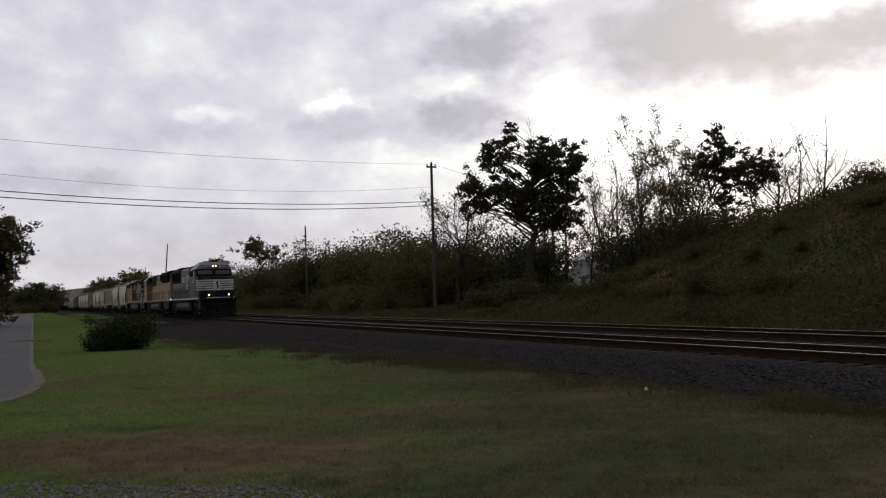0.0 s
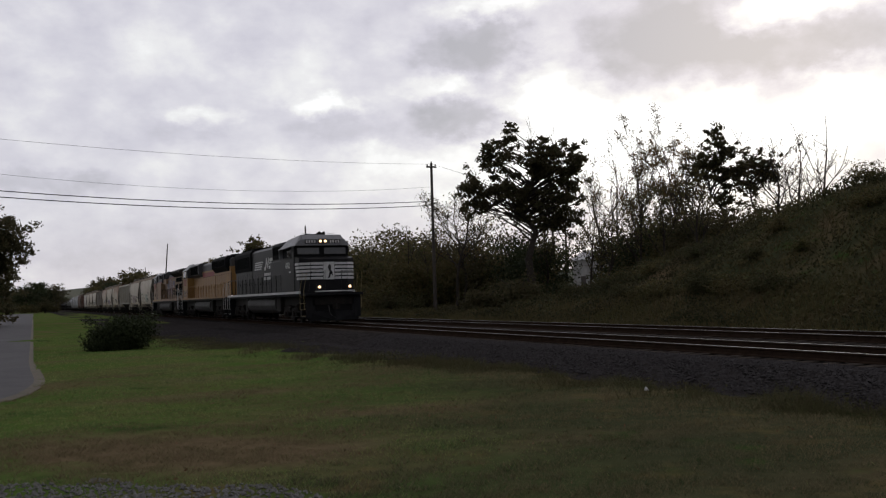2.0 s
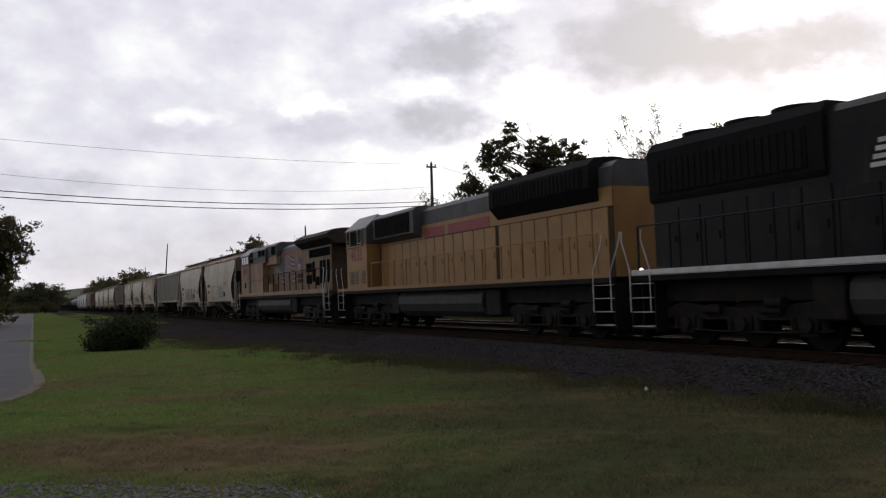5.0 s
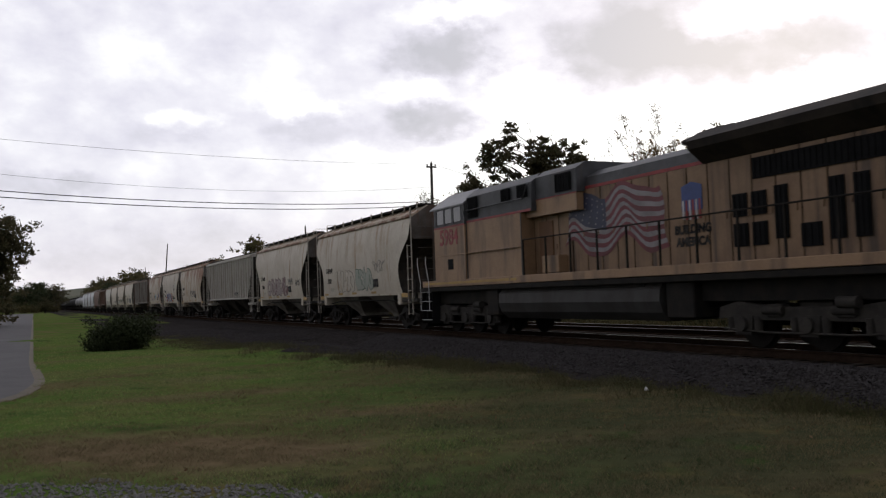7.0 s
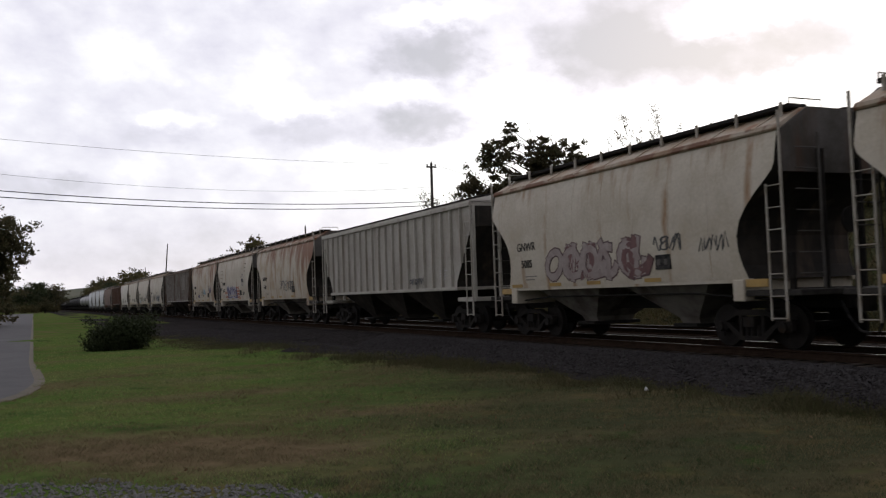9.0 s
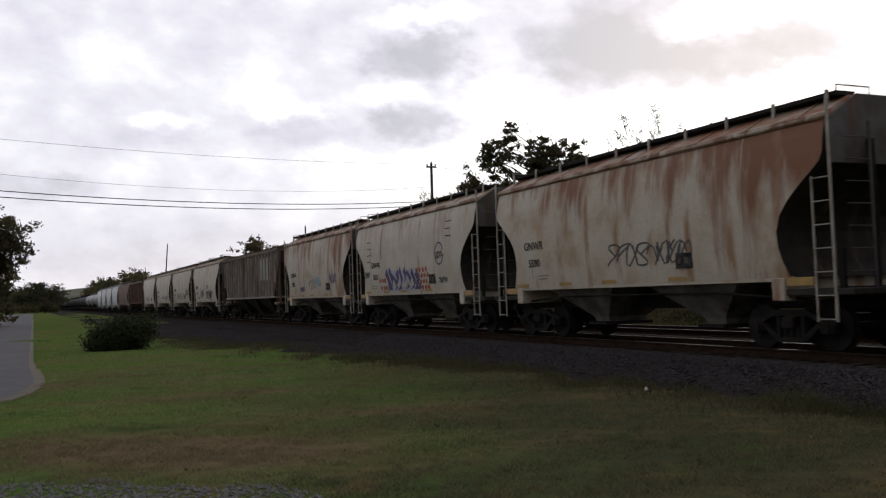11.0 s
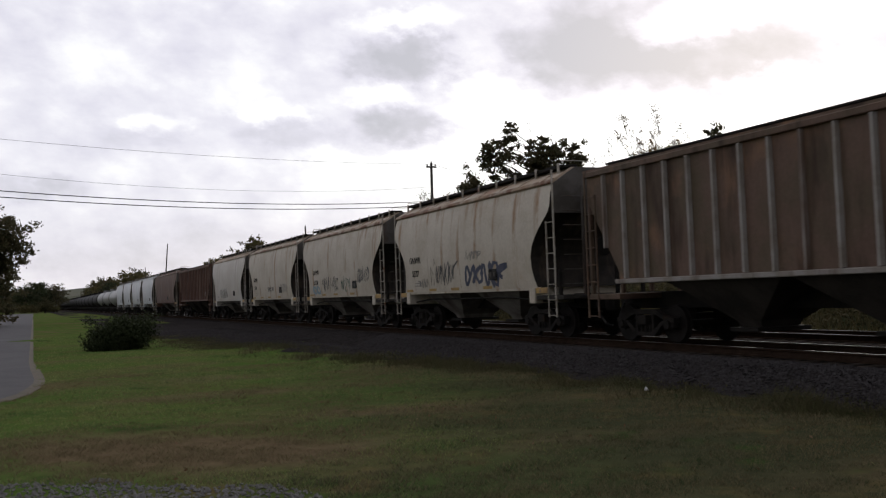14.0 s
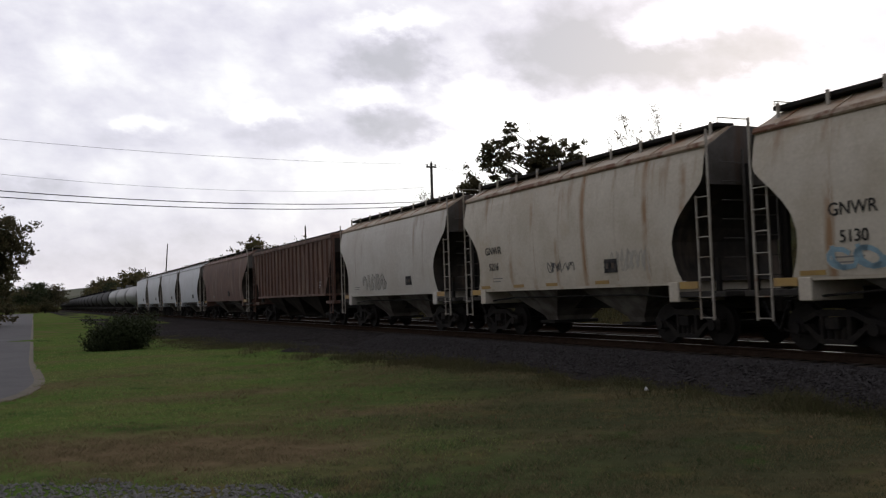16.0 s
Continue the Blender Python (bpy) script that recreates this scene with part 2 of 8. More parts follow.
pole_wood = surface("weathered_pole_timber", (0.085, 0.07, 0.06), 0.85, second=(0.06, 0.05, 0.042), scale=3, streak=(0.035, 0.03, 0.027), streak_scale=(9, 9, 0.4))
wire_mat = surface("dark_cable", (0.03, 0.03, 0.032), 0.6)
leaf_oak = surface("dark_oak_leaf", (0.060, 0.068, 0.032), 0.6, second=(0.088, 0.074, 0.040), scale=0.4, island=True, bump=0, translucent=0.5, spec=0.08)
leaf_olive = surface("olive_leaf", (0.082, 0.095, 0.036), 0.6, second=(0.115, 0.092, 0.042), scale=0.35, island=True, bump=0, translucent=0.4, spec=0.08)
bramble_leaf = surface("dark_bramble_leaf", (0.036, 0.047, 0.023), 0.6, second=(0.055, 0.049, 0.026), scale=0.25, island=True, per_object=False, bump=0, translucent=0.3, spec=0.04)
leaf_rust = surface("russet_leaf", (0.15, 0.075, 0.03), 0.6, second=(0.13, 0.095, 0.04), scale=0.6, island=True, bump=0, translucent=0.4, spec=0.08)
leaf_dark = surface("evergreen_needle", (0.046, 0.058, 0.031), 0.65, second=(0.034, 0.042, 0.018), scale=0.6, island=True, bump=0, translucent=0.15, spec=0.08)
weed_mat = surface("dry_weed_stalk", (0.15, 0.11, 0.06), 0.8, second=(0.095, 0.085, 0.036), scale=0.35, island=True, per_object=False, bump=0, translucent=0.25, spec=0.08)
trackside_dry = surface("dull_brown_weed", (0.105, 0.085, 0.052), 0.85, second=(0.075, 0.075, 0.034), scale=0.6, island=True, per_object=False, bump=0, translucent=0.25, spec=0.0)
hill_weed = surface("hillside_weed", (0.056, 0.067, 0.027), 0.8, second=(0.072, 0.064, 0.033), scale=0.16, island=True, per_object=False, bump=0, translucent=0.25, spec=0.08)
hill_leaf = surface("yellowing_herb_leaf", (0.080, 0.087, 0.034), 0.7, second=(0.090, 0.076, 0.038), scale=0.3, island=True, per_object=False, bump=0, translucent=0.3, spec=0.08)
blade_mat = surface("mown_grass_blade", (0.092, 0.168, 0.056), 0.7, second=(0.228, 0.250, 0.098), scale=1.8, island=True, per_object=False, bump=0, translucent=0.4, spec=0.0)
olive_blade = surface("dark_olive_grass_blade", (0.050, 0.078, 0.034), 0.8, second=(0.150, 0.134, 0.078), scale=1.8, island=True, per_object=False, bump=0, translucent=0.4, spec=0.0)
dry_blade = surface("dry_grass_blade", (0.225, 0.172, 0.105), 0.8, second=(0.165, 0.142, 0.078), scale=2.2, island=True, per_object=False, bump=0, translucent=0.4, spec=0.0)
leaf_litter = surface("fallen_leaf", (0.16, 0.075, 0.04), 0.7, second=(0.18, 0.12, 0.07), scale=2, island=True, per_object=False, bump=0, spec=0.08)
ridge_mat = surface("distant_woodland", (0.062, 0.072, 0.048), 0.95, second=(0.085, 0.085, 0.055), scale=0.02, fine=0.12, per_object=False, bump=0)
house_wall_mat = surface("pale_siding", (0.42, 0.41, 0.40), 0.7, scale=1)
house_roof_mat = surface("light_metal_roof", (0.42, 0.41, 0.41), 0.5, second=(0.34, 0.33, 0.33), scale=0.6)
insulator_mat = surface("brown_insulator", (0.07, 0.04, 0.03), 0.3)


def lawn_material():
    """Lawn: green with dry brown drifts, browner towards the gravel and darker towards the trackside."""
    m = bpy.data.materials.new("patchy_lawn")
    tree, add, link = nodes_of(m)
    p = add("ShaderNodeBsdfPrincipled", Roughness=0.9)
    p.inputs["Specular IOR Level"].default_value = 0.0
    co = add("ShaderNodeTexCoord").outputs["Object"]

    def noise_of(s, detail=5.0):
        n = add("ShaderNodeTexNoise", Scale=s, Detail=detail, Roughness=0.6)
        link(co, n.inputs["Vector"])
        return n.outputs["Fac"]

    def mix(fac, a, b):
        n = add("ShaderNodeMix", data_type="RGBA")
        link(fac, n.inputs[0])
        for value, slot in ((a, n.inputs[6]), (b, n.inputs[7])):
            if isinstance(value, tuple):
                slot.default_value = rgb(value)
            else:
                link(value, slot)
        return n.outputs[2]

    green = mix(ramp_to(add, link, noise_of(0.5), 0.35, 0.7), (0.085, 0.150, 0.034), (0.118, 0.158, 0.042))
    # bright green by the lane grades to a dark olive towards the near trackside
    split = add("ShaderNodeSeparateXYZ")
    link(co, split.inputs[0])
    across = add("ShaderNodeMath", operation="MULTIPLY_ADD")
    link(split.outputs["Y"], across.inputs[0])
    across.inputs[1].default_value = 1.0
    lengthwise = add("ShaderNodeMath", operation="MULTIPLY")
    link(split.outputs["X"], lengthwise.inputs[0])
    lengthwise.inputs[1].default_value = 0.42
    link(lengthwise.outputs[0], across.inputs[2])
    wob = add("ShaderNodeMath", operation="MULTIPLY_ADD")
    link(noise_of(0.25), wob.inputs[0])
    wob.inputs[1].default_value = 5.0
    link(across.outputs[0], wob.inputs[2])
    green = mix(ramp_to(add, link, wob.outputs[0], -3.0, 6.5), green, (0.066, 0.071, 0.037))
    dry = mix(ramp_to(add, link, noise_of(2.5), 0.3, 0.7), (0.145, 0.108, 0.062), (0.185, 0.138, 0.082))
    drift = add("ShaderNodeMapping")
    drift.inputs["Scale"].default_value = (0.35, 0.12, 0.3)
    drift.inputs["Rotation"].default_value = (0, 0, radians(25))
    link(co, drift.inputs["Vector"])
    n = add("ShaderNodeTexNoise", Scale=1.0, Detail=4.0)
    link(drift.outputs[0], n.inputs["Vector"])
    colour = mix(ramp_to(add, link, n.outputs["Fac"], 0.46, 0.72), green, dry)
    colour = mix(ramp_to(add, link, noise_of(1.1, 7.0), 0.52, 0.72), colour, (0.140, 0.112, 0.050))
    colour = mix(ramp_to(add, link, noise_of(0.8, 7.0), 0.30, 0.44), (0.055, 0.088, 0.026), colour)
    worn = add("ShaderNodeMapping", vector_type="TEXTURE")
    worn.inputs["Location"].default_value = (-11.9, 1.5, GROUND)
    worn.inputs["Rotation"].default_value = (0, 0, radians(50))
    worn.inputs["Scale"].default_value = (4.2, 1.9, 3)
    link(co, worn.inputs["Vector"])
    spot = add("ShaderNodeTexGradient", gradient_type="SPHERICAL")
    link(worn.outputs[0], spot.inputs["Vector"])
    ragged = add("ShaderNodeMath", operation="MULTIPLY")
    link(spot.outputs["Fac"], ragged.inputs[0])
    link(noise_of(1.3), ragged.inputs[1])
    colour = mix(ramp_to(add, link, ragged.outputs[0], 0.06, 0.32), colour, dry)
    speck = add("ShaderNodeMix", data_type="RGBA", blend_type="MULTIPLY")
    speck.inputs[0].default_value = 0.6
    link(colour, speck.inputs[6])
    link(noise_of(7.0, 6.0), speck.inputs[7])
    link(speck.outputs[2], p.inputs["Base Color"])
    b = add("ShaderNodeBump", Strength=0.45, Distance=0.04)
    link(noise_of(16.0, 4.0), b.inputs["Height"])
    link(b.outputs[0], p.inputs["Normal"])
    link(p.outputs[0], add("ShaderNodeOutputMaterial").inputs["Surface"])
    return m


lawn_mat = lawn_material()


def cloud_material():
    """Broken cloud lit from behind: soft noise with brighter thin places and thicker grey banks."""
    m = bpy.data.materials.new("backlit_cloud")
    tree, add, link = nodes_of(m)
    m.cycles.emission_sampling = "NONE"

    def math_node(operation, a, b=0.0, c=0.0):
        n = add("ShaderNodeMath", operation=operation)
        for slot, value in zip(n.inputs, (a, b, c)):
            if isinstance(value, (int, float)):
                slot.default_value = value
            else:
                link(value, slot)
        return n.outputs[0]

    split = add("ShaderNodeSeparateXYZ")
    link(add("ShaderNodeTexCoord").outputs["Object"], split.inputs[0])
    x, y, z = split.outputs
    west = math_node("MULTIPLY", x, -1.0)
    reach = math_node("SQRT", math_node("ADD", math_node("MULTIPLY", x, x), math_node("MULTIPLY", y, y)))
    # degrees round from the west towards the north, and degrees up
    around = math_node("MULTIPLY", math_node("ARCTAN2", y, west), 57.296)
    up = math_node("MULTIPLY", math_node("ARCTAN2", z, reach), 57.296)
    place = add("ShaderNodeCombineXYZ")
    link(around, place.inputs["X"])
    link(up, place.inputs["Y"])
    place = place.outputs[0]

    def noise_of(scale, detail, rough, shift):
        st = add("ShaderNodeVectorMath", operation="MULTIPLY_ADD")
        link(place, st.inputs[0])
        st.inputs[1].default_value = (1, 1.5, 1)
        st.inputs[2].default_value = (shift, shift * 0.7, 0)
        n = add("ShaderNodeTexNoise", Scale=scale, Detail=detail, Roughness=rough)
        link(st.outputs[0], n.inputs["Vector"])
        return n

    big = noise_of(0.17, 3.0, 0.5, 11.0)
    curl = noise_of(0.62, 6.0, 0.58, 4.0)
    fluff = noise_of(0.30, 7.0, 0.54, 31.0)
    moved = place
    for source, reach_out in ((big, 4.0), (curl, 4.2)):
        off = add("ShaderNodeVectorMath", operation="MULTIPLY_ADD")
        link(source.outputs["Color"], off.inputs[0])
        off.inputs[1].default_value = (reach_out, reach_out * 0.5, 0)
        off.inputs[2].default_value = (-reach_out / 2, -reach_out * 0.25, 0)
        total = add("ShaderNodeVectorMath", operation="ADD")
        link(moved, total.inputs[0])
        link(off.outputs[0], total.inputs[1])
        moved = total.outputs[0]
    value = math_node("MULTIPLY_ADD", fluff.outputs["Fac"], 1.0, 0.17)
    # banks: degrees round and up, half width, half height, weight (above 0 brighter)
    for cu, cv, hu, hv, weight in CLOUD_BANKS:
        mp = add("ShaderNodeMapping", vector_type="TEXTURE")
        mp.inputs["Location"].default_value = (cu, cv, 0)
        mp.inputs["Scale"].default_value = (hu * 1.25, hv * 1.25, 1)
        link(moved, mp.inputs["Vector"])
        gr = add("ShaderNodeTexGradient", gradient_type="SPHERICAL")
        link(mp.outputs[0], gr.inputs["Vector"])
        value = math_node("MULTIPLY_ADD", ramp_to(add, link, gr.outputs["Fac"], 0.0, 0.85), weight, value)
    ramp = add("ShaderNodeValToRGB")
    link(value, ramp.inputs[0])
    e = ramp.color_ramp.elements
    e[0].position, e[0].color = 0.0, (0.50, 0.495, 0.545, 1)
    e[1].position, e[1].color = 1.0, (1.0, 1.0, 1.0, 1)
    for at, c in ((0.30, (0.61, 0.595, 0.665)), (0.50, (0.72, 0.70, 0.785)), (0.72, (0.83, 0.812, 0.875)), (0.90, (0.96, 0.95, 0.965))):
        el = ramp.color_ramp.elements.new(at)
        el.color = rgb(c)
    glow = add("ShaderNodeEmission")
    link(ramp.outputs[0], glow.inputs["Color"])
    bright = math_node("MULTIPLY_ADD", ramp_to(add, link, value, 0.90, 1.5), 0.6, 1.02)
    # the layer is brightest round the hidden sun and duller on the far side of the sky
    facing = math_node("COSINE", math_node("SUBTRACT", math_node("ARCTAN2", y, west), math.atan2(SUN_WAY.y, -SUN_WAY.x)))
    side = add("ShaderNodeMapRange")
    link(facing, side.inputs["Value"])
    side.inputs["From Min"].default_value, side.inputs["From Max"].default_value = -0.9, 0.6
    side.inputs["To Min"].default_value, side.inputs["To Max"].default_value = 0.44, 1.0
    link(math_node("MULTIPLY", bright, side.outputs["Result"]), glow.inputs["Strength"])
    clear = add("ShaderNodeBsdfTransparent")
    blend = add("ShaderNodeMixShader", Fac=0.9)
    link(clear.outputs[0], blend.inputs[1])
    link(glow.outputs[0], blend.inputs[2])
    link(blend.outputs[0], add("ShaderNodeOutputMaterial").inputs["Surface"])
    return m


CLOUD_BANKS = (
    (41, 9.9, 15, 3.6, 0.6), (32.6, 13.7, 3.9, 3.2, 0.45), (46.8, 16, 4.6, 1.4, 0.9), (28.5, 17.8, 4.3, 1, 0.45), (17.8, 12, 3, 0.9, 0.45), (10.6, 11.3, 2.5, 0.8, 0.35),
    (37.5, 7.2, 18.6, 3.2, 0.5), (49.3, 11.8, 3.6, 1.1, 0.35), (7.9, 14.9, 4.6, 2.5, 0.16), (25.4, 13.1, 3.2, 1.1, 0.35), (16.1, 13.9, 4.6, 2.1, 0.14), (21.3, 8.3, 6.1, 1.4, 0.2),
    (40.6, 14.9, 8.6, 3.6, -0.8), (46, 12.6, 4.6, 2.1, -0.4), (50.5, 13.5, 3.9, 2, -0.5), (28, 15.2, 4.6, 2.3, -0.7), (26.4, 10.8, 3.6, 1.6, -0.7), (19.2, 10.5, 4.6, 1.1, -0.26),
    (7.8, 10.5, 5.4, 1.4, -0.2), (1.1, 7.3, 4.6, 1, -0.32), (7, 3.2, 13, 2.4, -0.22))
cloud_mat = cloud_material()


# ---- mesh building ----
class Shape:
    """Collects faces of one part."""

    def __init__(self):
        self.v, self.f, self.s = [], [], []

    def add(self, verts, faces, smooth=False):
        n = len(self.v)
        self.v += [tuple(p) for p in verts]
        self.f += [tuple(i + n for i in f) for f in faces]
        self.s += [smooth] * len(faces)
        return self

    def box(self, x0, x1, y0, y1, z0, z1, c=0.015):
        """A box with chamfered edges."""
        lo, hi = (x0, y0, z0), (x1, y1, z1)
        c = min(c, (x1 - x0) * 0.3, (y1 - y0) * 0.3, (z1 - z0) * 0.3)
        index, verts = {}, []
        for sx in (0, 1):
            for sy in (0, 1):
                for sz in (0, 1):
                    corner = [(hi if s else lo)[k] for k, s in enumerate((sx, sy, sz))]
                    for k in range(3):
                        p = list(corner)
                        for j, s in enumerate((sx, sy, sz)):
                            if j != k:
                                p[j] += -c if s else c
                        index[sx, sy, sz, k] = len(verts)
                        verts.append(p)
        faces = []
        for k in range(3):
            a, b = (k + 1) % 3, (k + 2) % 3
            for s in (0, 1):
                ring = []
                for ta, tb in ((0, 0), (1, 0), (1, 1), (0, 1)):
                    key = [0, 0, 0]
                    key[k], key[a], key[b] = s, ta, tb
                    ring.append(index[(*key, k)])
                faces.append(ring if s else ring[::-1])
            for ta in (0, 1):
                for tb in (0, 1):
                    def at(sk, axis):
                        key = [0, 0, 0]
                        key[k], key[a], key[b] = sk, ta, tb
                        return index[(*key, axis)]
                    quad = [at(0, a), at(1, a), at(1, b), at(0, b)]
                    faces.append(quad if ta != tb else quad[::-1])
        for sx in (0, 1):
            for sy in (0, 1):
                for sz in (0, 1):
                    t = [index[sx, sy, sz, k] for k in range(3)]
                    faces.append(t if (sx + sy + sz) % 2 else t[::-1])
        return self.add(verts, faces)

    def prism(self, pts, axis, a, b, smooth=False):
        """A polygon pushed along an axis from a to b. axis y: points (x, z); x: (y, z); z: (x, y)."""
        def place(p, t):
            return {"y": (p[0], t, p[1]), "x": (t, p[0], p[1]), "z": (p[0], p[1], t)}[axis]
        n = len(pts)
        verts = [place(p, a) for p in pts] + [place(p, b) for p in pts]
        faces = [tuple(range(n))[::-1], tuple(range(n, 2 * n))] + [(i, (i + 1) % n, n + (i + 1) % n, n + i) for i in range(n)]
        return self.add(verts, faces, smooth)

    def cylinder(self, centre, axis, r, half, n=16, r2=None):
        c, k = Vector(centre), "xyz".index(axis)
        r2 = r if r2 is None else r2
        a, b = (k + 1) % 3, (k + 2) % 3
        verts = []
        for s, rad in ((-half, r), (half, r2)):
            for i in range(n):
                p = list(c)
                p[k] += s
                p[a] += rad * math.cos(2 * math.pi * i / n)
                p[b] += rad * math.sin(2 * math.pi * i / n)
                verts.append(p)
        self.add(verts, [(i, (i + 1) % n, n + (i + 1) % n, n + i) for i in range(n)], True)
        return self.add(verts, [tuple(range(n))[::-1], tuple(range(n, 2 * n))])

    def tube(self, path, r, n=6, r1=None):
        """A round bar along a path."""
        pts = [Vector(p) for p in path]
        r1 = r if r1 is None else r1
        verts, m = [], len(pts)
        for i, p in enumerate(pts):
            d = (pts[min(i + 1, m - 1)] - pts[max(i - 1, 0)]).normalized()
            u = d.orthogonal().normalized() if abs(d.z) > 0.9 or i == 0 else d.cross(Vector((0, 0, 1))).normalized()
            if abs(d.z) <= 0.9:
                u = d.cross(Vector((0, 0, 1))).normalized()
            w = d.cross(u)
            rad = r + (r1 - r) * i / max(m - 1, 1)
            verts += [p + (u * math.cos(2 * math.pi * j / n) + w * math.sin(2 * math.pi * j / n)) * rad for j in range(n)]
        faces = [(i * n + j, i * n + (j + 1) % n, (i + 1) * n + (j + 1) % n, (i + 1) * n + j) for i in range(m - 1) for j in range(n)]
        self.add(verts, faces, True)
        return self.add(verts, [tuple(range(n)), tuple(range((m - 1) * n, m * n))])

    def stack(self, rows, sides=(0, 1, 2, 3), caps=True):
        """Rectangles above one another: rows of (z, half width, half length). sides: 0 and 2 the long ones, 1 and 3 the ends."""
        verts, n = [], len(rows)
        for z, hw, hl in rows:
            verts += [(-hl, -hw, z), (hl, -hw, z), (hl, hw, z), (-hl, hw, z)]
        faces = [(0, 3, 2, 1), tuple(4 * (n - 1) + i for i in range(4))] if caps else []
        faces += [(4 * i + j, 4 * i + (j + 1) % 4, 4 * i + 4 + (j + 1) % 4, 4 * i + 4 + j) for i in range(n - 1) for j in sides]
        return self.add(verts, faces)

    def mesh(self, name, material):
        used = sorted({i for f in self.f for i in f})
        order = {old: k for k, old in enumerate(used)}
        me = bpy.data.meshes.new(name)
        me.from_pydata([self.v[i] for i in used], [], [tuple(order[i] for i in f) for f in self.f])
        me.polygons.foreach_set("use_smooth", self.s)
        me.materials.append(material)
        me.update()
        return me


def thing(name, label, category, at=(0, 0, 0), group="", kind=""):
    ob = new(name)
    ob.empty_display_size = 0.2
    ob.location = at
    return tagged(ob, label, category, group, kind)


def part(name, shape, material, parent, label="", at=None):
    """One mesh object under a thing or a part; shape may be a mesh that is shared."""
    ob = new(name, shape if isinstance(shape, bpy.types.Mesh) else shape.mesh(name, material))
    ob.parent = parent
    if at is not None:
        ob.location = at
    return tagged(ob, label)


def sheet(name, verts, faces, material, smooth=False):
    """A mesh from arrays, quick for many faces of one size."""
    verts, faces = np.asarray(verts, np.float32), np.asarray(faces, np.int32)
    me = bpy.data.meshes.new(name)
    me.vertices.add(len(verts))
    me.vertices.foreach_set("co", verts.ravel())
    k = faces.shape[1]
    me.loops.add(faces.size)
    me.loops.foreach_set("vertex_index", faces.ravel())
    me.polygons.add(len(faces))
    me.polygons.foreach_set("loop_start", np.arange(0, faces.size, k, dtype=np.int32))
    me.polygons.foreach_set("use_smooth", np.full(len(faces), smooth))
    me.materials.append(material)
    me.update(calc_edges=True)
    me.validate()
    return me


def lettering(body, size, material, parent, at, name="lettering", bold=0.0):
    """Letters that face the -y side; at: the middle of their baseline."""
    curve = bpy.data.curves.new(name, "FONT")
    curve.body, curve.size, curve.align_x, curve.extrude, curve.offset = body, size, "CENTER", 0.004, bold
    curve.resolution_u = 3
    holder = bpy.data.objects.new(name, curve)
    me = bpy.data.meshes.new_from_object(holder)
    bpy.data.objects.remove(holder)
    me.transform(pose(0, 0, 0, 90))
    me.materials.clear()
    me.materials.append(material)
    ob = new(name, me)
    ob.parent, ob.location = parent, at
    return ob


# ---- ground ----
RIDGE_X = (-90, -62, -57, -52, -48, -44, -40, -36, -32.7, -30, -20, 0, 60)
RIDGE_Z = (0.2, -0.3, -0.3, 0.2, 0.9, 1.8, 3.0, 4.1, 5.0, 5.4, 6.3, 7.6, 8.5)
BACK_X = (-90, -72, -64, -58, -52, -47, -43, -38, -30, -20, 60)
BACK_Z = (0.4, 0.5, 0.6, 1.0, 1.6, 2.2, 2.8, 3.4, 4.4, 5.4, 8.0)
EDGE_X = (-300, -90, -49, -31, -23, -19, -12, 10)
EDGE_Y = (5.6, 5.6, 6.4, 8.0, 9.4, 10.9, 11.1, 11.3)


def smooth01(t):
    t = np.clip(t, 0, 1)
    return t * t * (3 - 2 * t)


def ripple(x, y, s):
    return np.sin(x * 1.7 / s + 1.3 * np.sin(y * 1.1 / s)) * np.sin(y * 1.3 / s + 0.7 + 1.1 * np.sin(x * 0.9 / s))


def ground_height(x, y):
    x, y = np.asarray(x, float), np.asarray(y, float)
    z = GROUND + 0.03 * ripple(x, y, 2.2) + 0.05 * ripple(x, y, 9.0)
    z = z - 0.14 * np.exp(-((y - 11.4) / 0.9) ** 2) * (x > -40)
    # a grassy spur with its brow near y = 35; the wooded ground behind it lies lower
    slope = smooth01((y - 22.6) / 13.0)
    behind = smooth01((y - 37.0) / 9.0)
    rise = np.interp(x, RIDGE_X, RIDGE_Z) * (1 - behind) + np.interp(x, BACK_X, BACK_Z) * behind
    z = z + slope * (rise - GROUND) + slope * (0.25 * ripple(x, y, 3.0) + 0.3 * ripple(x + 5, y, 7.0)) * np.clip(rise, 0, 3) / 3
    return z + 0.35 * smooth01((y - 21.5) / 3.0)


def grid_lines(lo, near_lo, near_hi, hi, step, far_count):
    left = near_lo - np.geomspace(step, near_lo - lo, far_count)[::-1]
    right = near_hi + np.geomspace(step, hi - near_hi, far_count)
    return np.concatenate([left, np.arange(near_lo, near_hi + 1e-6, step), right])


gx = grid_lines(-2600, -72, 6, 2600, 0.55, 26)
gy = grid_lines(-2600, -3, 50, 2600, 0.45, 26)
GX, GY = np.meshgrid(gx, gy)
nx, ny = len(gx), len(gy)
quads = np.array([(j * nx + i, j * nx + i + 1, (j + 1) * nx + i + 1, (j + 1) * nx + i) for j in range(ny - 1) for i in range(nx - 1)])
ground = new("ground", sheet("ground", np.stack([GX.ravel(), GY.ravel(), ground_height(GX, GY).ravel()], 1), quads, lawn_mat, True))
tagged(ground, "mown patchy green and brown lawn rising to a weedy hillside", "ground", kind="structure")


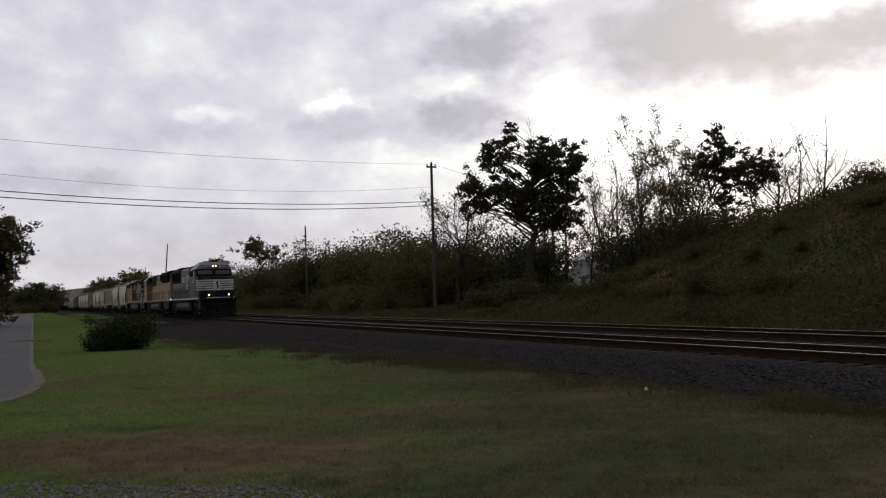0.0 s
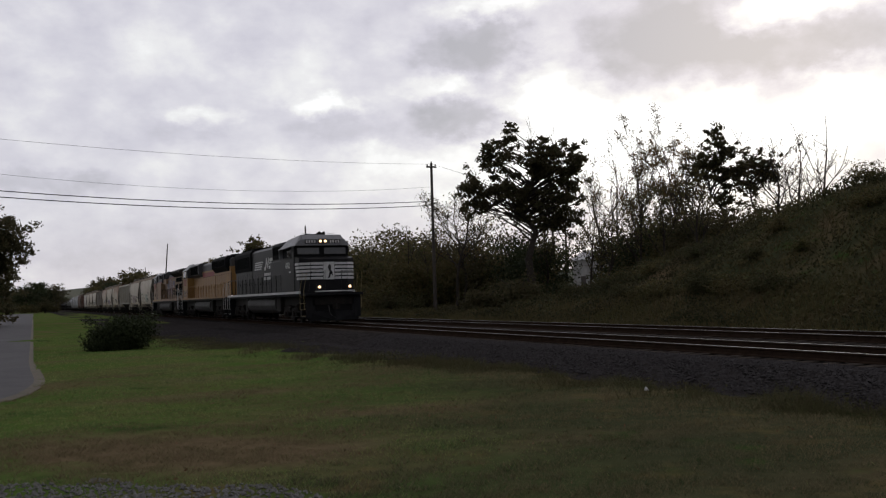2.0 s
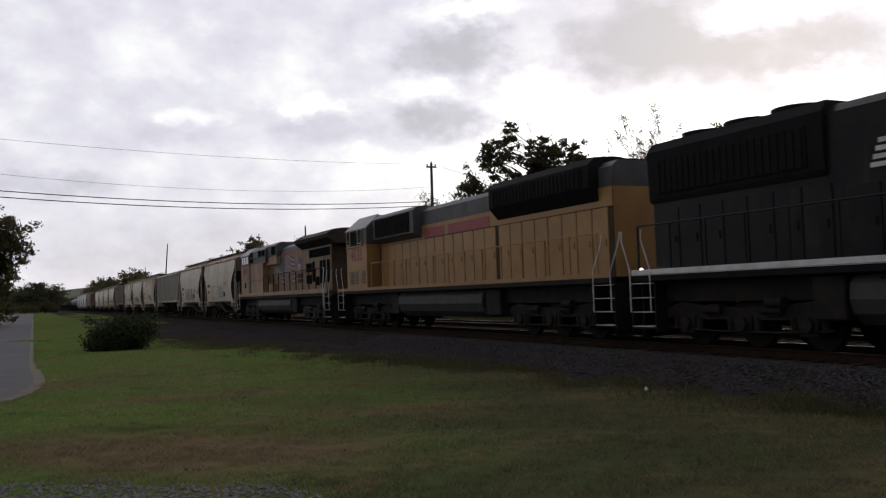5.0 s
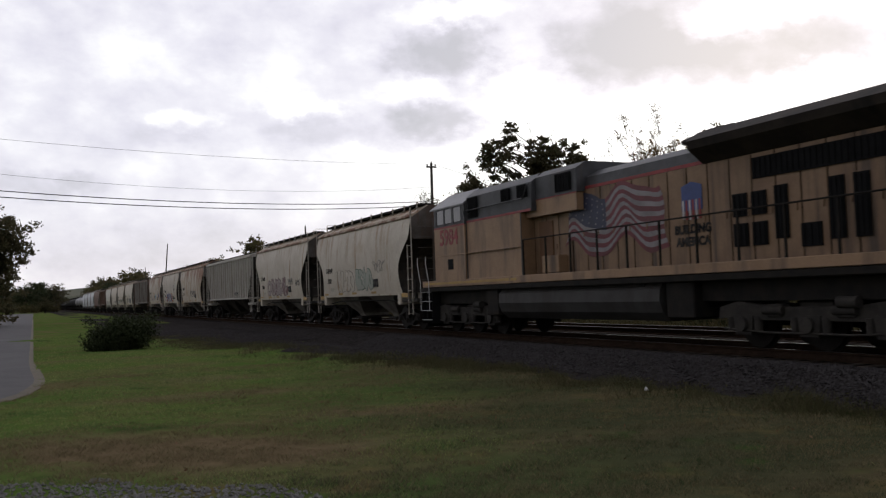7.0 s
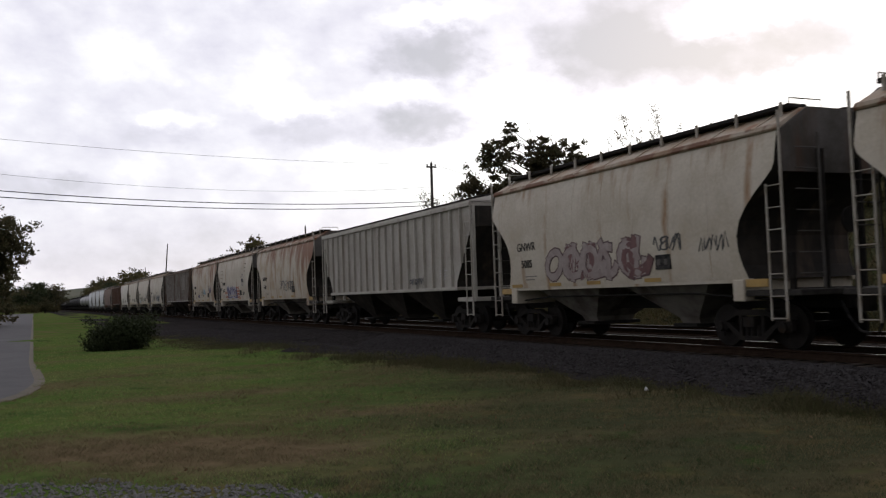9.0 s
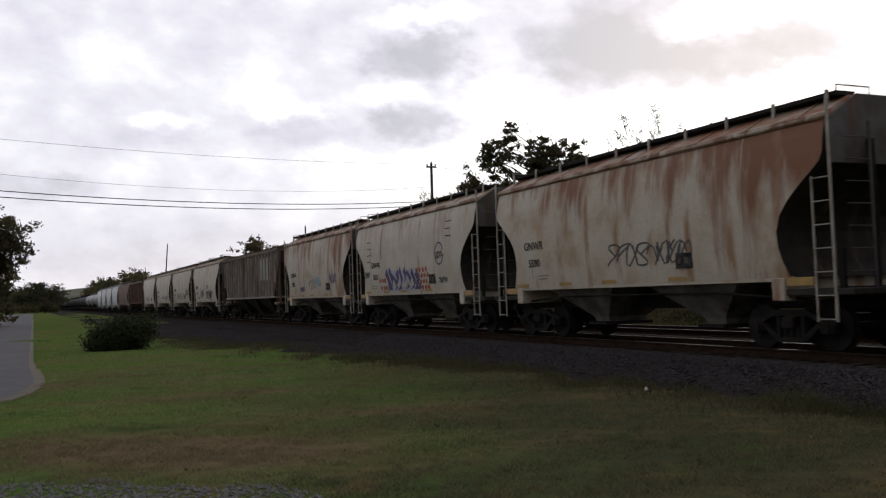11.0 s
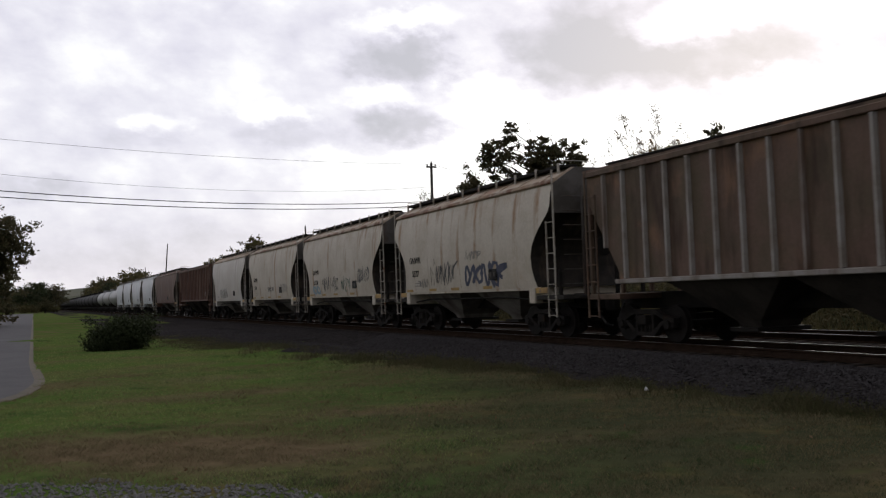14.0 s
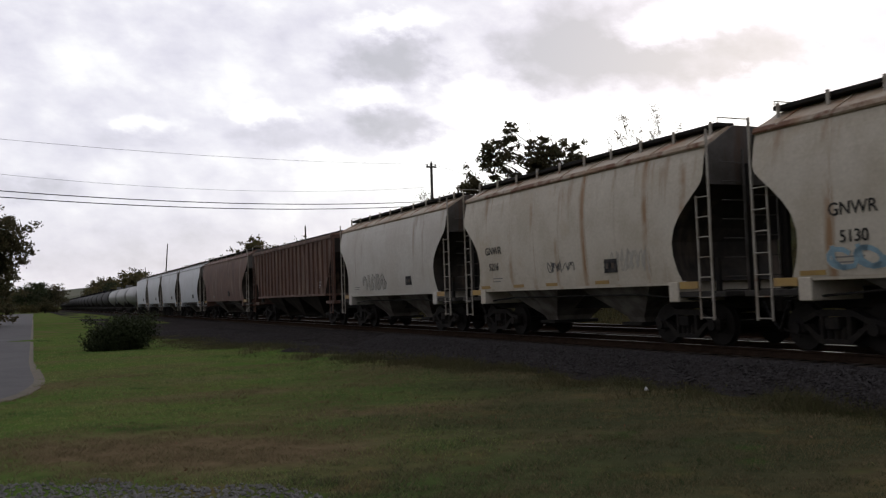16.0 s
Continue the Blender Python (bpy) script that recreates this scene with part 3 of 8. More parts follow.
def strip(name, xs, lines, material, label, category, lift):
    """A sheet laid over the ground between lines of y, each a function of x."""
    verts, faces, w = [], [], len(lines)
    for x in xs:
        for f in lines:
            y = f(x)
            verts.append((x, y, float(ground_height(x, y)) + lift))
    for i in range(len(xs) - 1):
        for j in range(w - 1):
            faces.append((i * w + j, (i + 1) * w + j, (i + 1) * w + j + 1, i * w + j + 1))
    return tagged(new(name, sheet(name, verts, [f[::-1] for f in faces], material, True)), label, category, kind="structure")


# flat cinder strip between the lawn and the ballast shoulder
def edge_of(x):
    return float(np.interp(x, EDGE_X, EDGE_Y)) + 0.35 * math.sin(x * 0.9) * math.sin(x * 0.37 + 1) + 0.15 * math.sin(x * 2.7)


strip("cinder_strip", np.concatenate([np.linspace(-700, -80, 60), np.linspace(-79, 8, 220)]),
      [lambda x, k=k: edge_of(x) * (1 - k) + 12.4 * k for k in (0, 0.15, 0.35, 0.55, 0.75, 1)], bed_mat, "flat strip of dark cinders beside the track ballast", "gravel", 0.012)


# ballast bed of both tracks
def ballast_bed():
    profile = [(11.0, -0.75), (11.55, -0.58), (12.05, -0.40), (12.55, -0.235), (12.9, -0.20), (14.4, -0.215), (16.0, -0.20), (16.6, -0.27), (17.2, -0.20), (18.8, -0.215), (20.4, -0.20), (20.9, -0.26), (21.6, -0.5), (22.2, -0.8)]
    fine = [(np.interp(t, range(len(profile)), [p[0] for p in profile]), np.interp(t, range(len(profile)), [p[1] for p in profile])) for t in np.linspace(0, len(profile) - 1, 53)]
    xs = np.concatenate([np.linspace(-720, -66, 90), np.arange(-65, 6, 0.25), np.linspace(7, 260, 30)])
    w = len(fine)
    verts = np.array([(x, y + 0.05 * math.sin(x * 3.1 + y * 5) * (0.5 + 0.5 * math.sin(x * 0.7)), z + 0.02 * math.sin(x * 7 + y * 9) * math.sin(x * 2.3 - y * 4)) for x in xs for y, z in fine])
    faces = [(i * w + j, (i + 1) * w + j, (i + 1) * w + j + 1, i * w + j + 1) for i in range(len(xs) - 1) for j in range(w - 1)]
    ob = new("ballast", sheet("ballast", verts, [f[::-1] for f in faces], bed_mat, True))
    tagged(ob, "bed of dark crushed stone under both tracks", "ballast", kind="structure")
    return ob


ballast = ballast_bed()


def scatter_stones(name, places, sizes, material, seed):
    """Many angular stones in one mesh: squashed, jittered octahedra."""
    rng = np.random.default_rng(seed)
    base = np.array([(1, 0, 0), (-1, 0, 0), (0, 1, 0), (0, -1, 0), (0, 0, 1), (0, 0, -1)], float)
    tris = np.array([(0, 2, 4), (2, 1, 4), (1, 3, 4), (3, 0, 4), (2, 0, 5), (1, 2, 5), (3, 1, 5), (0, 3, 5)])
    n = len(places)
    v = base[None] * (1 + rng.uniform(-0.35, 0.35, (n, 6, 1))) * np.stack([np.ones(n), rng.uniform(0.6, 1, n), rng.uniform(0.5, 0.8, n)], 1)[:, None, :]
    v += rng.uniform(-0.2, 0.2, v.shape)
    a = rng.uniform(0, 6.283, n)
    ca, sa = np.cos(a)[:, None], np.sin(a)[:, None]
    v = np.stack([v[..., 0] * ca - v[..., 1] * sa, v[..., 0] * sa + v[..., 1] * ca, v[..., 2]], -1) * np.asarray(sizes)[:, None, None] + np.asarray(places)[:, None, :]
    f = (tris[None] + 6 * np.arange(n)[:, None, None]).reshape(-1, 3)
    return sheet(name, v.reshape(-1, 3), f, material)


rng = np.random.default_rng(5)
n = 20000
sx = rng.uniform(-34, -3, n) * 1.0
sy = rng.uniform(11.5, 13.2, n)
sz = np.interp(sy, (11.0, 11.55, 12.05, 12.55, 12.9, 13.4), (-0.75, -0.58, -0.40, -0.235, -0.2, -0.205))
stones = new("ballast_stones", scatter_stones("ballast_stones", np.stack([sx, sy, sz + 0.008], 1), rng.uniform(0.022, 0.05, n), stone_mat, 1))
tagged(stones, "loose dark crushed stone on the ballast shoulder", "stones", kind="stuff")
n = 14000
sx = rng.uniform(-62, -4, n)
sy = np.array([edge_of(x) for x in sx]) + rng.uniform(0, 1, n) ** 0.8 * (11.9 - np.array([edge_of(x) for x in sx]))
tagged(new("cinder_stones", scatter_stones("cinder_stones", np.stack([sx, sy, ground_height(sx, sy) + 0.02], 1), rng.uniform(0.018, 0.05, n), stone_mat, 2)), "scattered small dark stones beside the ballast", "stones", kind="stuff")

# gravel driveway at the camera's feet
GRAVEL_EDGE = ((-11.4, -3.0), (-10.9, -0.3), (-10.1, 0.9), (-8.7, 2.35), (-7.6, 2.6), (-6.0, 2.75), (-3, 2.9), (3, 3))
n = 9000
sx, sy = rng.uniform(-11.3, -5.5, n), rng.uniform(-2, 2.8, n)
keep = sx > np.interp(sy, [p[1] for p in GRAVEL_EDGE[:5]], [p[0] for p in GRAVEL_EDGE[:5]]) + 0.25 * np.sin(sy * 7) * np.sin(sy * 2.3)
sx, sy = sx[keep], sy[keep]
tagged(new("driveway_gravel", scatter_stones("driveway_gravel", np.stack([sx, sy, ground_height(sx, sy) + 0.008], 1), rng.uniform(0.014, 0.034, len(sx)), gravel_mat, 3)), "loose pale grey crushed gravel at the lawn's edge", "gravel", kind="stuff")

# road parallel to the line, turning off at its near end
ROAD_EDGE = [(-315, 0.1), (-200, 0.0), (-60, -0.12), (-34, -0.14), (-29, -0.08), (-26, 0.02), (-24.2, 0.0), (-22.8, -0.12), (-21.6, -0.32), (-20.6, -0.66), (-19.8, -1.3), (-19.3, -2.6), (-19.2, -8)]


def road():
    right = ROAD_EDGE
    verts, faces = [], []
    for i, (x, y) in enumerate(right):
        z = float(ground_height(x, y)) + 0.035
        verts += [(x, y, z), (x - 0.35, -9.0, z)]
    for i in range(len(right) - 1):
        faces.append((2 * i, 2 * i + 1, 2 * i + 3, 2 * i + 2))
    ob = new("road", sheet("road", verts, faces, asphalt))
    tagged(ob, "worn grey asphalt lane beside the lawn", "road", kind="structure")
    v2, f2 = [], []
    for x, y in right:
        out = 0.26 if x > -30 else 0.15
        d = Vector((0.25 if x > -26 else 0.0, 1.0)).normalized() * out
        v2 += [(x, y - 0.02, float(ground_height(x, y)) + 0.030), (x + d.x * 1.5, y + d.y, float(ground_height(x, y + d.y)) + 0.012)]
    for i in range(len(right) - 1):
        f2.append((2 * i, 2 * i + 2, 2 * i + 3, 2 * i + 1)[::-1])
    tagged(new("road_verge", sheet("road_verge", v2, f2, verge_mat)), "bare sandy edge of the asphalt lane", "verge", kind="structure")


road()


# ---- tracks ----
def railway(y0, label):
    t = thing("railway_track", label, "railway track", (0, y0, 0), kind="structure")
    head = [(-0.024, -0.004), (-0.020, 0.0), (0.020, 0.0), (0.024, -0.004)]
    web = [(-0.036, -0.008), (-0.030, -0.003), (0.030, -0.003), (0.036, -0.008), (0.036, -0.035), (0.010, -0.052), (0.009, -0.135), (0.070, -0.158), (0.070, -0.172), (-0.070, -0.172), (-0.070, -0.158), (-0.009, -0.135), (-0.010, -0.052), (-0.036, -0.035)]
    for s in (-0.755, 0.755):
        r = part("rail", Shape().prism([(y + s, z) for y, z in web], "x", -720, 260), rail_side, t, "rusty steel rail with a polished head")
        part("rail_head", Shape().prism([(y + s, z + 0.001) for y, z in head], "x", -720, 260), rail_head, r, "polished steel running surface")
    return t


near_track = railway(TRACK_Y, "near track with polished rails on timber sleepers")
far_track = railway(FAR_Y, "far track with polished rails on timber sleepers")

# ---- sky ----
def cloud_layer():
    verts, faces, rings, spokes = [], [], 24, 48
    for i in range(rings + 1):
        r = 4700 * (i / rings) ** 1.3
        z = 400 if r < 1200 else 400 - 385 * ((r - 1200) / 3500) ** 1.6
        for j in range(spokes):
            a = 2 * math.pi * j / spokes
            verts.append((r * math.cos(a), r * math.sin(a), z))
    for i in range(rings):
        for j in range(spokes):
            faces.append((i * spokes + j, i * spokes + (j + 1) % spokes, (i + 1) * spokes + (j + 1) % spokes, (i + 1) * spokes + j))
    ob = new("cloud_layer", sheet("cloud_layer", verts, faces, cloud_mat, True))
    return tagged(ob, "drifting broken layer of grey and bright clouds", "clouds", kind="structure")


clouds = cloud_layer()


# ---- the train ----
SPEED = 16.197
train = []


def wheelset(parent, x, r=0.46):
    """Axle with two flanged wheels, turning about its own middle."""
    w = part("wheelset", Shape().cylinder((0, 0, 0), "y", 0.085, 0.98, 10), wheel_steel, parent, at=(x, 0, r))
    for s in (-1, 1):
        a = Shape().cylinder((0, 0.755 * s, 0), "y", r - 0.02, 0.06, 24)
        a.cylinder((0, 0.755 * s - 0.055 * s, 0), "y", r + 0.02, 0.012, 24)
        a.cylinder((0, 0.83 * s, 0), "y", 0.13, 0.03, 12)
        for k in range(4):
            ang = k * math.pi / 2
            a.cylinder((0.24 * math.cos(ang), 0.82 * s, 0.24 * math.sin(ang)), "y", 0.035, 0.012, 8)
        extra = bmesh.new()
        extra.from_mesh(w.data)
        tmp = a.mesh("wheel", wheel_steel)
        extra.from_mesh(tmp)
        bpy.data.meshes.remove(tmp)
        extra.to_mesh(w.data)
        extra.free()
    return w


def freight_truck(parent, x):
    """Three-piece bogie: bolster with two cast side frames, springs and bearings, on two wheelsets."""
    t = part("truck", Shape().box(-0.16, 0.16, -1.1, 1.1, 0.44, 0.66).box(-0.35, 0.35, -0.3, 0.3, 0.66, 0.80), truck_steel, parent, "grimy cast steel truck", (x, 0, 0))
    for s in (-1, 1):
        y0, y1 = 0.94 * s - 0.08, 0.94 * s + 0.08
        f = Shape()
        f.prism([(-1.12, 0.50), (-1.10, 0.60), (-0.72, 0.66), (-0.4, 0.80), (0.4, 0.80), (0.72, 0.66), (1.10, 0.60), (1.12, 0.50), (0.80, 0.52), (0.42, 0.68), (-0.42, 0.68), (-0.80, 0.52)], "y", y0, y1)
        f.prism([(-0.80, 0.53), (-0.66, 0.53), (-0.26, 0.26), (0.26, 0.26), (0.66, 0.53), (0.80, 0.53), (0.36, 0.17), (-0.36, 0.17)], "y", y0, y1)
        f.box(-0.36, -0.26, y0, y1, 0.22, 0.70).box(0.26, 0.36, y0, y1, 0.22, 0.70)
        for a in (-0.89, 0.89):
            f.box(a - 0.19, a + 0.19, y0 - 0.02, y1 + 0.02, 0.34, 0.55, 0.04)
            f.cylinder((a, 0.94 * s + 0.09 * s, 0.45), "y", 0.11, 0.05, 12)
        for a in (-0.16, 0.0, 0.16):
            f.cylinder((a, 0.94 * s, 0.37), "z", 0.065, 0.11, 8)
        part("side_frame", f, truck_steel, t)
    for a in (-0.89, 0.89):
        wheelset(t, a)
    return t


def coupler(parent, x, s):
    c = Shape().box(min(x - 0.5 * s, x), max(x - 0.5 * s, x), -0.09, 0.09, 0.80, 0.98, 0.03)
    c.prism([(x - 0.02 * s, -0.16), (x + 0.16 * s, -0.20), (x + 0.26 * s, -0.06), (x + 0.14 * s, 0.02), (x + 0.18 * s, 0.16), (x - 0.02 * s, 0.14)], "z", 0.74, 1.04)
    part("coupler", c, truck_steel, parent)
    part("brake_hose", Shape().tube([(x - 0.2 * s, -0.35, 0.95), (x, -0.36, 0.62), (x + 0.15 * s, -0.28, 0.38), (x + 0.28 * s, -0.15, 0.33)], 0.03), letter_black, parent, "black rubber brake hose")


def ladder(parent, x0, x1, y, z0, z1, short, rungs, material=None):
    l = Shape()
    l.box(x0 - 0.028, x0 + 0.028, y - 0.02, y + 0.02, z0, z1, 0.006)
    l.box(x1 - 0.02, x1 + 0.02, y - 0.02, y + 0.02, z0, short, 0.006)
    for i in range(rungs):
        z = z0 + 0.05 + i * (short - z0 - 0.1) / (rungs - 1)
        l.tube([(x0, y - 0.03, z), (x1, y - 0.03, z)], 0.014)
    part("ladder", l, material or ladder_white, parent, "chipped white steel ladder")


CAR_SHAPES = {}


def shared(key, build, material):
    """The mesh of an often used part, made once for each material."""
    key = (key, material.name)
    if key not in CAR_SHAPES:
        CAR_SHAPES[key] = build().mesh(key[0], material)
    return CAR_SHAPES[key]


SIDE = ((1.42, 1.47, 4.95), (1.7, 1.505, 4.82), (2.0, 1.53, 4.74), (2.3, 1.548, 4.73), (2.6, 1.555, 4.83), (2.85, 1.555, 5.02), (3.1, 1.55, 5.28), (3.35, 1.54, 5.58), (3.5, 1.53, 5.74), (3.65, 1.515, 5.80), (4.0, 1.46, 5.80), (4.25, 1.40, 5.80))


def side_y(z):
    return float(np.interp(z, [r[0] for r in SIDE], [r[1] for r in SIDE]))


def curved_hopper(label, s_mid, paint, length=13.1, mark=None, tags=(), roof=None, mark_x=-3.75, group="curved-side hopper cars"):
    """Two-bay covered hopper car with bulged smooth sides and sloped ends."""
    car = thing("hopper_car", label, "hopper car", (s_mid - 8 * SPEED, TRACK_Y, 0), group)
    train.append((car, s_mid))
    k = (length - 1.3) / 11.8
    ll = "%.2f" % length
    roof = roof or (roof_rust if paint is rusty_car else roof_pale)

    def body():
        return Shape().stack([(z, w, l * k) for z, w, l in SIDE], (0, 2))

    part("body", shared("body" + ll, body, paint), paint, car)
    # the ends' shade is painted in, far darker than the body paint
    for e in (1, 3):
        part("slope_sheet", shared("slope%d" % e + ll, lambda: Shape().stack([(z, w - 0.004, l * k - 0.004) for z, w, l in SIDE], (e,), False), slope_grime_shade), slope_grime_shade, car, "grimy sloping end sheet with its shade painted in")
    part("roof", shared("roof" + roof.name + ll, lambda: Shape().stack([(4.255, 1.41, 5.83 * k), (4.30, 1.44, 5.84 * k), (4.37, 1.40, 5.84 * k), (4.74, 0.72, 5.75 * k), (4.76, 0.3, 5.7 * k)]), roof), roof, car, "rust-stained sloping roof edge")
    part("roof_lip", shared("roof_lip" + ll, lambda: Shape().prism([(-1.436, 4.262), (-1.452, 4.30), (-1.412, 4.378), (-1.36, 4.405), (-1.35, 4.39), (-1.40, 4.30)], "x", -5.83 * k, 5.83 * k), lip_paint), lip_paint, car, "rust-eaten edge of the roof") if mark else None
    end = [(-1.41, 3.45), (1.41, 3.45), (1.45, 4.0), (1.40, 4.27), (0.70, 4.73), (-0.70, 4.73), (-1.40, 4.27), (-1.45, 4.0)]
    # weld seams on the roof and the sides
    for i in range(9):
        x = (-5.2 + i * 1.3) * k
        part("roof_seam", shared("roof_seam" + roof.name, lambda: Shape().prism([(-1.43, 4.315), (-1.43, 4.375), (-0.72, 4.765), (-0.72, 4.71)], "x", -0.03, 0.03), roof), roof, car, at=(x, 0, 0))
        if abs(x) < 4.6 * k:
            def seam():
                pts = [(side_y(z) + 0.006, z) for z in (1.5, 2.0, 2.5, 3.0, 3.5, 4.0, 4.24)]
                return Shape().prism([(-y, z) for y, z in pts] + [(-y + 0.02, z) for y, z in pts[::-1]], "x", -0.012, 0.012)
            part("side_seam", shared("side_seam", seam, paint), paint, car, at=(x, 0, 0))
    part("hatch_cover", shared("hatch" + ll, lambda: Shape().box(-5.45 * k, 5.45 * k, -0.62, 0.62, 4.68, 4.79, 0.03), steel_dark), steel_dark, car, "dark trough hatch along the roof")
    for s in (-1, 1):
        part("running_board", shared("board%d" % s + ll, lambda: Shape().box(-5.72 * k, 5.72 * k, 0.5 * s if s > 0 else -0.98, 0.98 if s > 0 else -0.5, 4.735, 4.82, 0.008), steel_dark), steel_dark, car, "dark open-grid roof walkway")
    for i in range(10):
        x = (-5.55 + i * 1.2333) * k
        part("walkway_post", shared("walkway_post", lambda: Shape().box(-0.035, 0.035, -1.04, -0.99, 4.50, 4.86, 0.008), ladder_white), ladder_white, car, at=(x, 0, 0))
    for s in (-1, 1):
        x = 5.70 * k * s
        part("roof_grab", shared("roof_grab", lambda: Shape().tube([(0, -0.95, 4.81), (0, -0.95, 4.93), (0, -0.1, 4.93), (0, -0.1, 4.78)], 0.014), ladder_white), ladder_white, car, at=(x, 0, 0))
    # underframe
    sills = Shape()
    for s in (-1, 1):
        sills.box(-4.95 * k, 4.95 * k, 1.41 * s - 0.05, 1.41 * s + 0.05, 1.35, 1.44, 0.01)
    part("side_sill", sills, paint, car)
    if mark:
        for x in (-4.45 * k, -2.35 * k, -0.5 * k, 1.9 * k):
            part("reflective_patch", shared("reflective_patch", lambda: Shape().prism([(-1.488, 1.445), (-1.497, 1.535), (-1.489, 1.535), (-1.480, 1.445)], "x", -0.30, 0.30), safety_yellow), safety_yellow, car, "faded yellow reflective patch", (x, 0, 0))
    part("centre_sill", Shape().box(-6.2 * k, 6.2 * k, -0.2, 0.2, 0.80, 1.22), steel_dark, car)
    for s in (-1, 1):
        part("end_platform", Shape().box(min(4.7 * s, 6.25 * s) * k, max(4.7 * s, 6.25 * s) * k, -1.45, 1.45, 1.08, 1.20), dusty_truck, car)
        part("bolster_end", Shape().box(4.65 * s * k - 0.16, 4.65 * s * k + 0.16, -1.50, 1.50, 0.98, 1.42, 0.02), paint, car)
        part("yellow_panel", Shape().box(4.84 * k if s > 0 else -5.44 * k, 5.44 * k if s > 0 else -4.84 * k, -1.475, -1.40, 1.26, 1.42, 0.008), safety_yellow, car, "faded yellow sill panel")
        posts = Shape()
        for y in (-1.36, -0.5, 0.5, 1.36):
            posts.box(5.98 * s * k - 0.05, 5.98 * s * k + 0.05, y - 0.05, y + 0.05, 1.2, 3.9 if abs(y) < 1 else 1.9, 0.01)
        part("end_frame", posts, steel_dark, car, "dark end posts")
        part("end_sheet", Shape().prism(end, "x", min(5.855 * s * k, 5.915 * s * k), max(5.855 * s * k, 5.915 * s * k)), end_grey, car, "weathered grey end sheet under the roof")
        ladder(car, 5.90 * s * k, 5.50 * s * k, -1.46, 0.60, 4.62, 3.25, 7)
        rungs = Shape()
        for i in range(7):
            rungs.tube([(6.06 * s * k, -1.25, 1.5 + i * 0.4), (6.06 * s * k, -0.62, 1.5 + i * 0.4)], 0.013)
        rungs.box(6.06 * s * k - 0.015, 6.06 * s * k + 0.015, -0.66, -0.6, 1.2, 4.2, 0.004)
        part("end_ladder", rungs, end_grey, car)
        coupler(car, 6.35 * s * k, s)
        freight_truck(car, 4.45 * s * k)
    part("brake_wheel", Shape().cylinder((6.28 * k, -0.1, 2.5), "x", 0.26, 0.02, 16), steel_dark, car)
    part("brake_cylinder", Shape().cylinder((-5.45 * k, 0.2, 1.5), "x", 0.16, 0.3, 12), steel_dark, car)
    for s in (-1, 1):
        part("hopper_chute", shared("chute", lambda: Shape().stack([(0.46, 0.55, 0.30), (0.60, 0.62, 0.34), (1.44, 1.36, 1.62)]), chute_paint), chute_paint, car, "dusty sloping discharge chute", (2.05 * s * k, 0, 0))
        part("outlet_gate", shared("gate", lambda: Shape().box(-0.42, 0.42, -0.75, 0.75, 0.38, 0.47), steel_dark), steel_dark, car, at=(2.05 * s * k, 0, 0))
    part("train_pipe", Shape().tube([(-5.5, -1.2, 1.0), (-3, -1.25, 1.16), (3, -1.25, 1.16), (5.5, -1.2, 1.0)], 0.025), steel_dark, car)
    part("placard_board", Shape().box(2.1, 2.62, -1.548, -1.50, 1.72, 2.05, 0.004), letter_black, car, "black notice stencil")
    part("placard_text", Shape().box(2.17, 2.28, -1.554, -1.547, 1.82, 1.95, 0.001).box(2.42, 2.53, -1.554, -1.547, 1.82, 1.95, 0.001), end_grey, car)
    if mark:
        lettering("GNWR", 0.33, letter_black, car, (mark_x * k, -1.562, 2.48), bold=0.002)
        lettering(mark, 0.31, letter_black, car, (mark_x * k, -1.552, 2.0), bold=0.002)
    small_bars(car, -3.9, 1.64, 2, spray_grey)
    for make in tags:
        make(car)
    return car


def small_bars(car, x, z, rows, material=None, y=None):
    b = Shape()
    for i in range(rows):
        zz = z + 0.09 * i
        yy = y if y else side_y(zz) + 0.005
        b.box(x, x + 0.5 + 0.13 * (i % 2), -yy - 0.004, -yy, zz, zz + 0.03, 0.001)
    part("data_stencil", b, material or letter_black, car)


def ribbon(points, width, y_of, name, material, car, lift=0.008):
    """A painted stroke that lies on the side of a car: points of (x, z), one strip with its own slight thickness."""
    pts = [Vector(p) for p in points]
    n, verts = len(pts), []
    for i, p in enumerate(pts):
        d = pts[min(i + 1, n - 1)] - pts[max(i - 1, 0)]
        d = d.normalized() if d.length > 1e-5 else Vector((1, 0))
        if i in (0, n - 1):
            p = p + d * width * (0.3 if i else -0.3)
        nrm = Vector((-d.y, d.x)) * width / 2
        for q, back in ((p + nrm, 0), (p - nrm, 0), (p + nrm, 0.004), (p - nrm, 0.004)):
            verts.append((q.x, -y_of(q.y) - lift + back, q.y))
    faces = [(0, 1, 3, 2), (4 * n - 4, 4 * n - 2, 4 * n - 1, 4 * n - 3)]
    for i in range(n - 1):
        a, b = 4 * i, 4 * i + 4
        faces += [(a, a + 1, b + 1, b), (a + 2, b + 2, b + 3, a + 3), (a, b, b + 2, a + 2), (a + 1, a + 3, b + 3, b + 1)]
    return part(name, Shape().add(verts, faces), material, car)


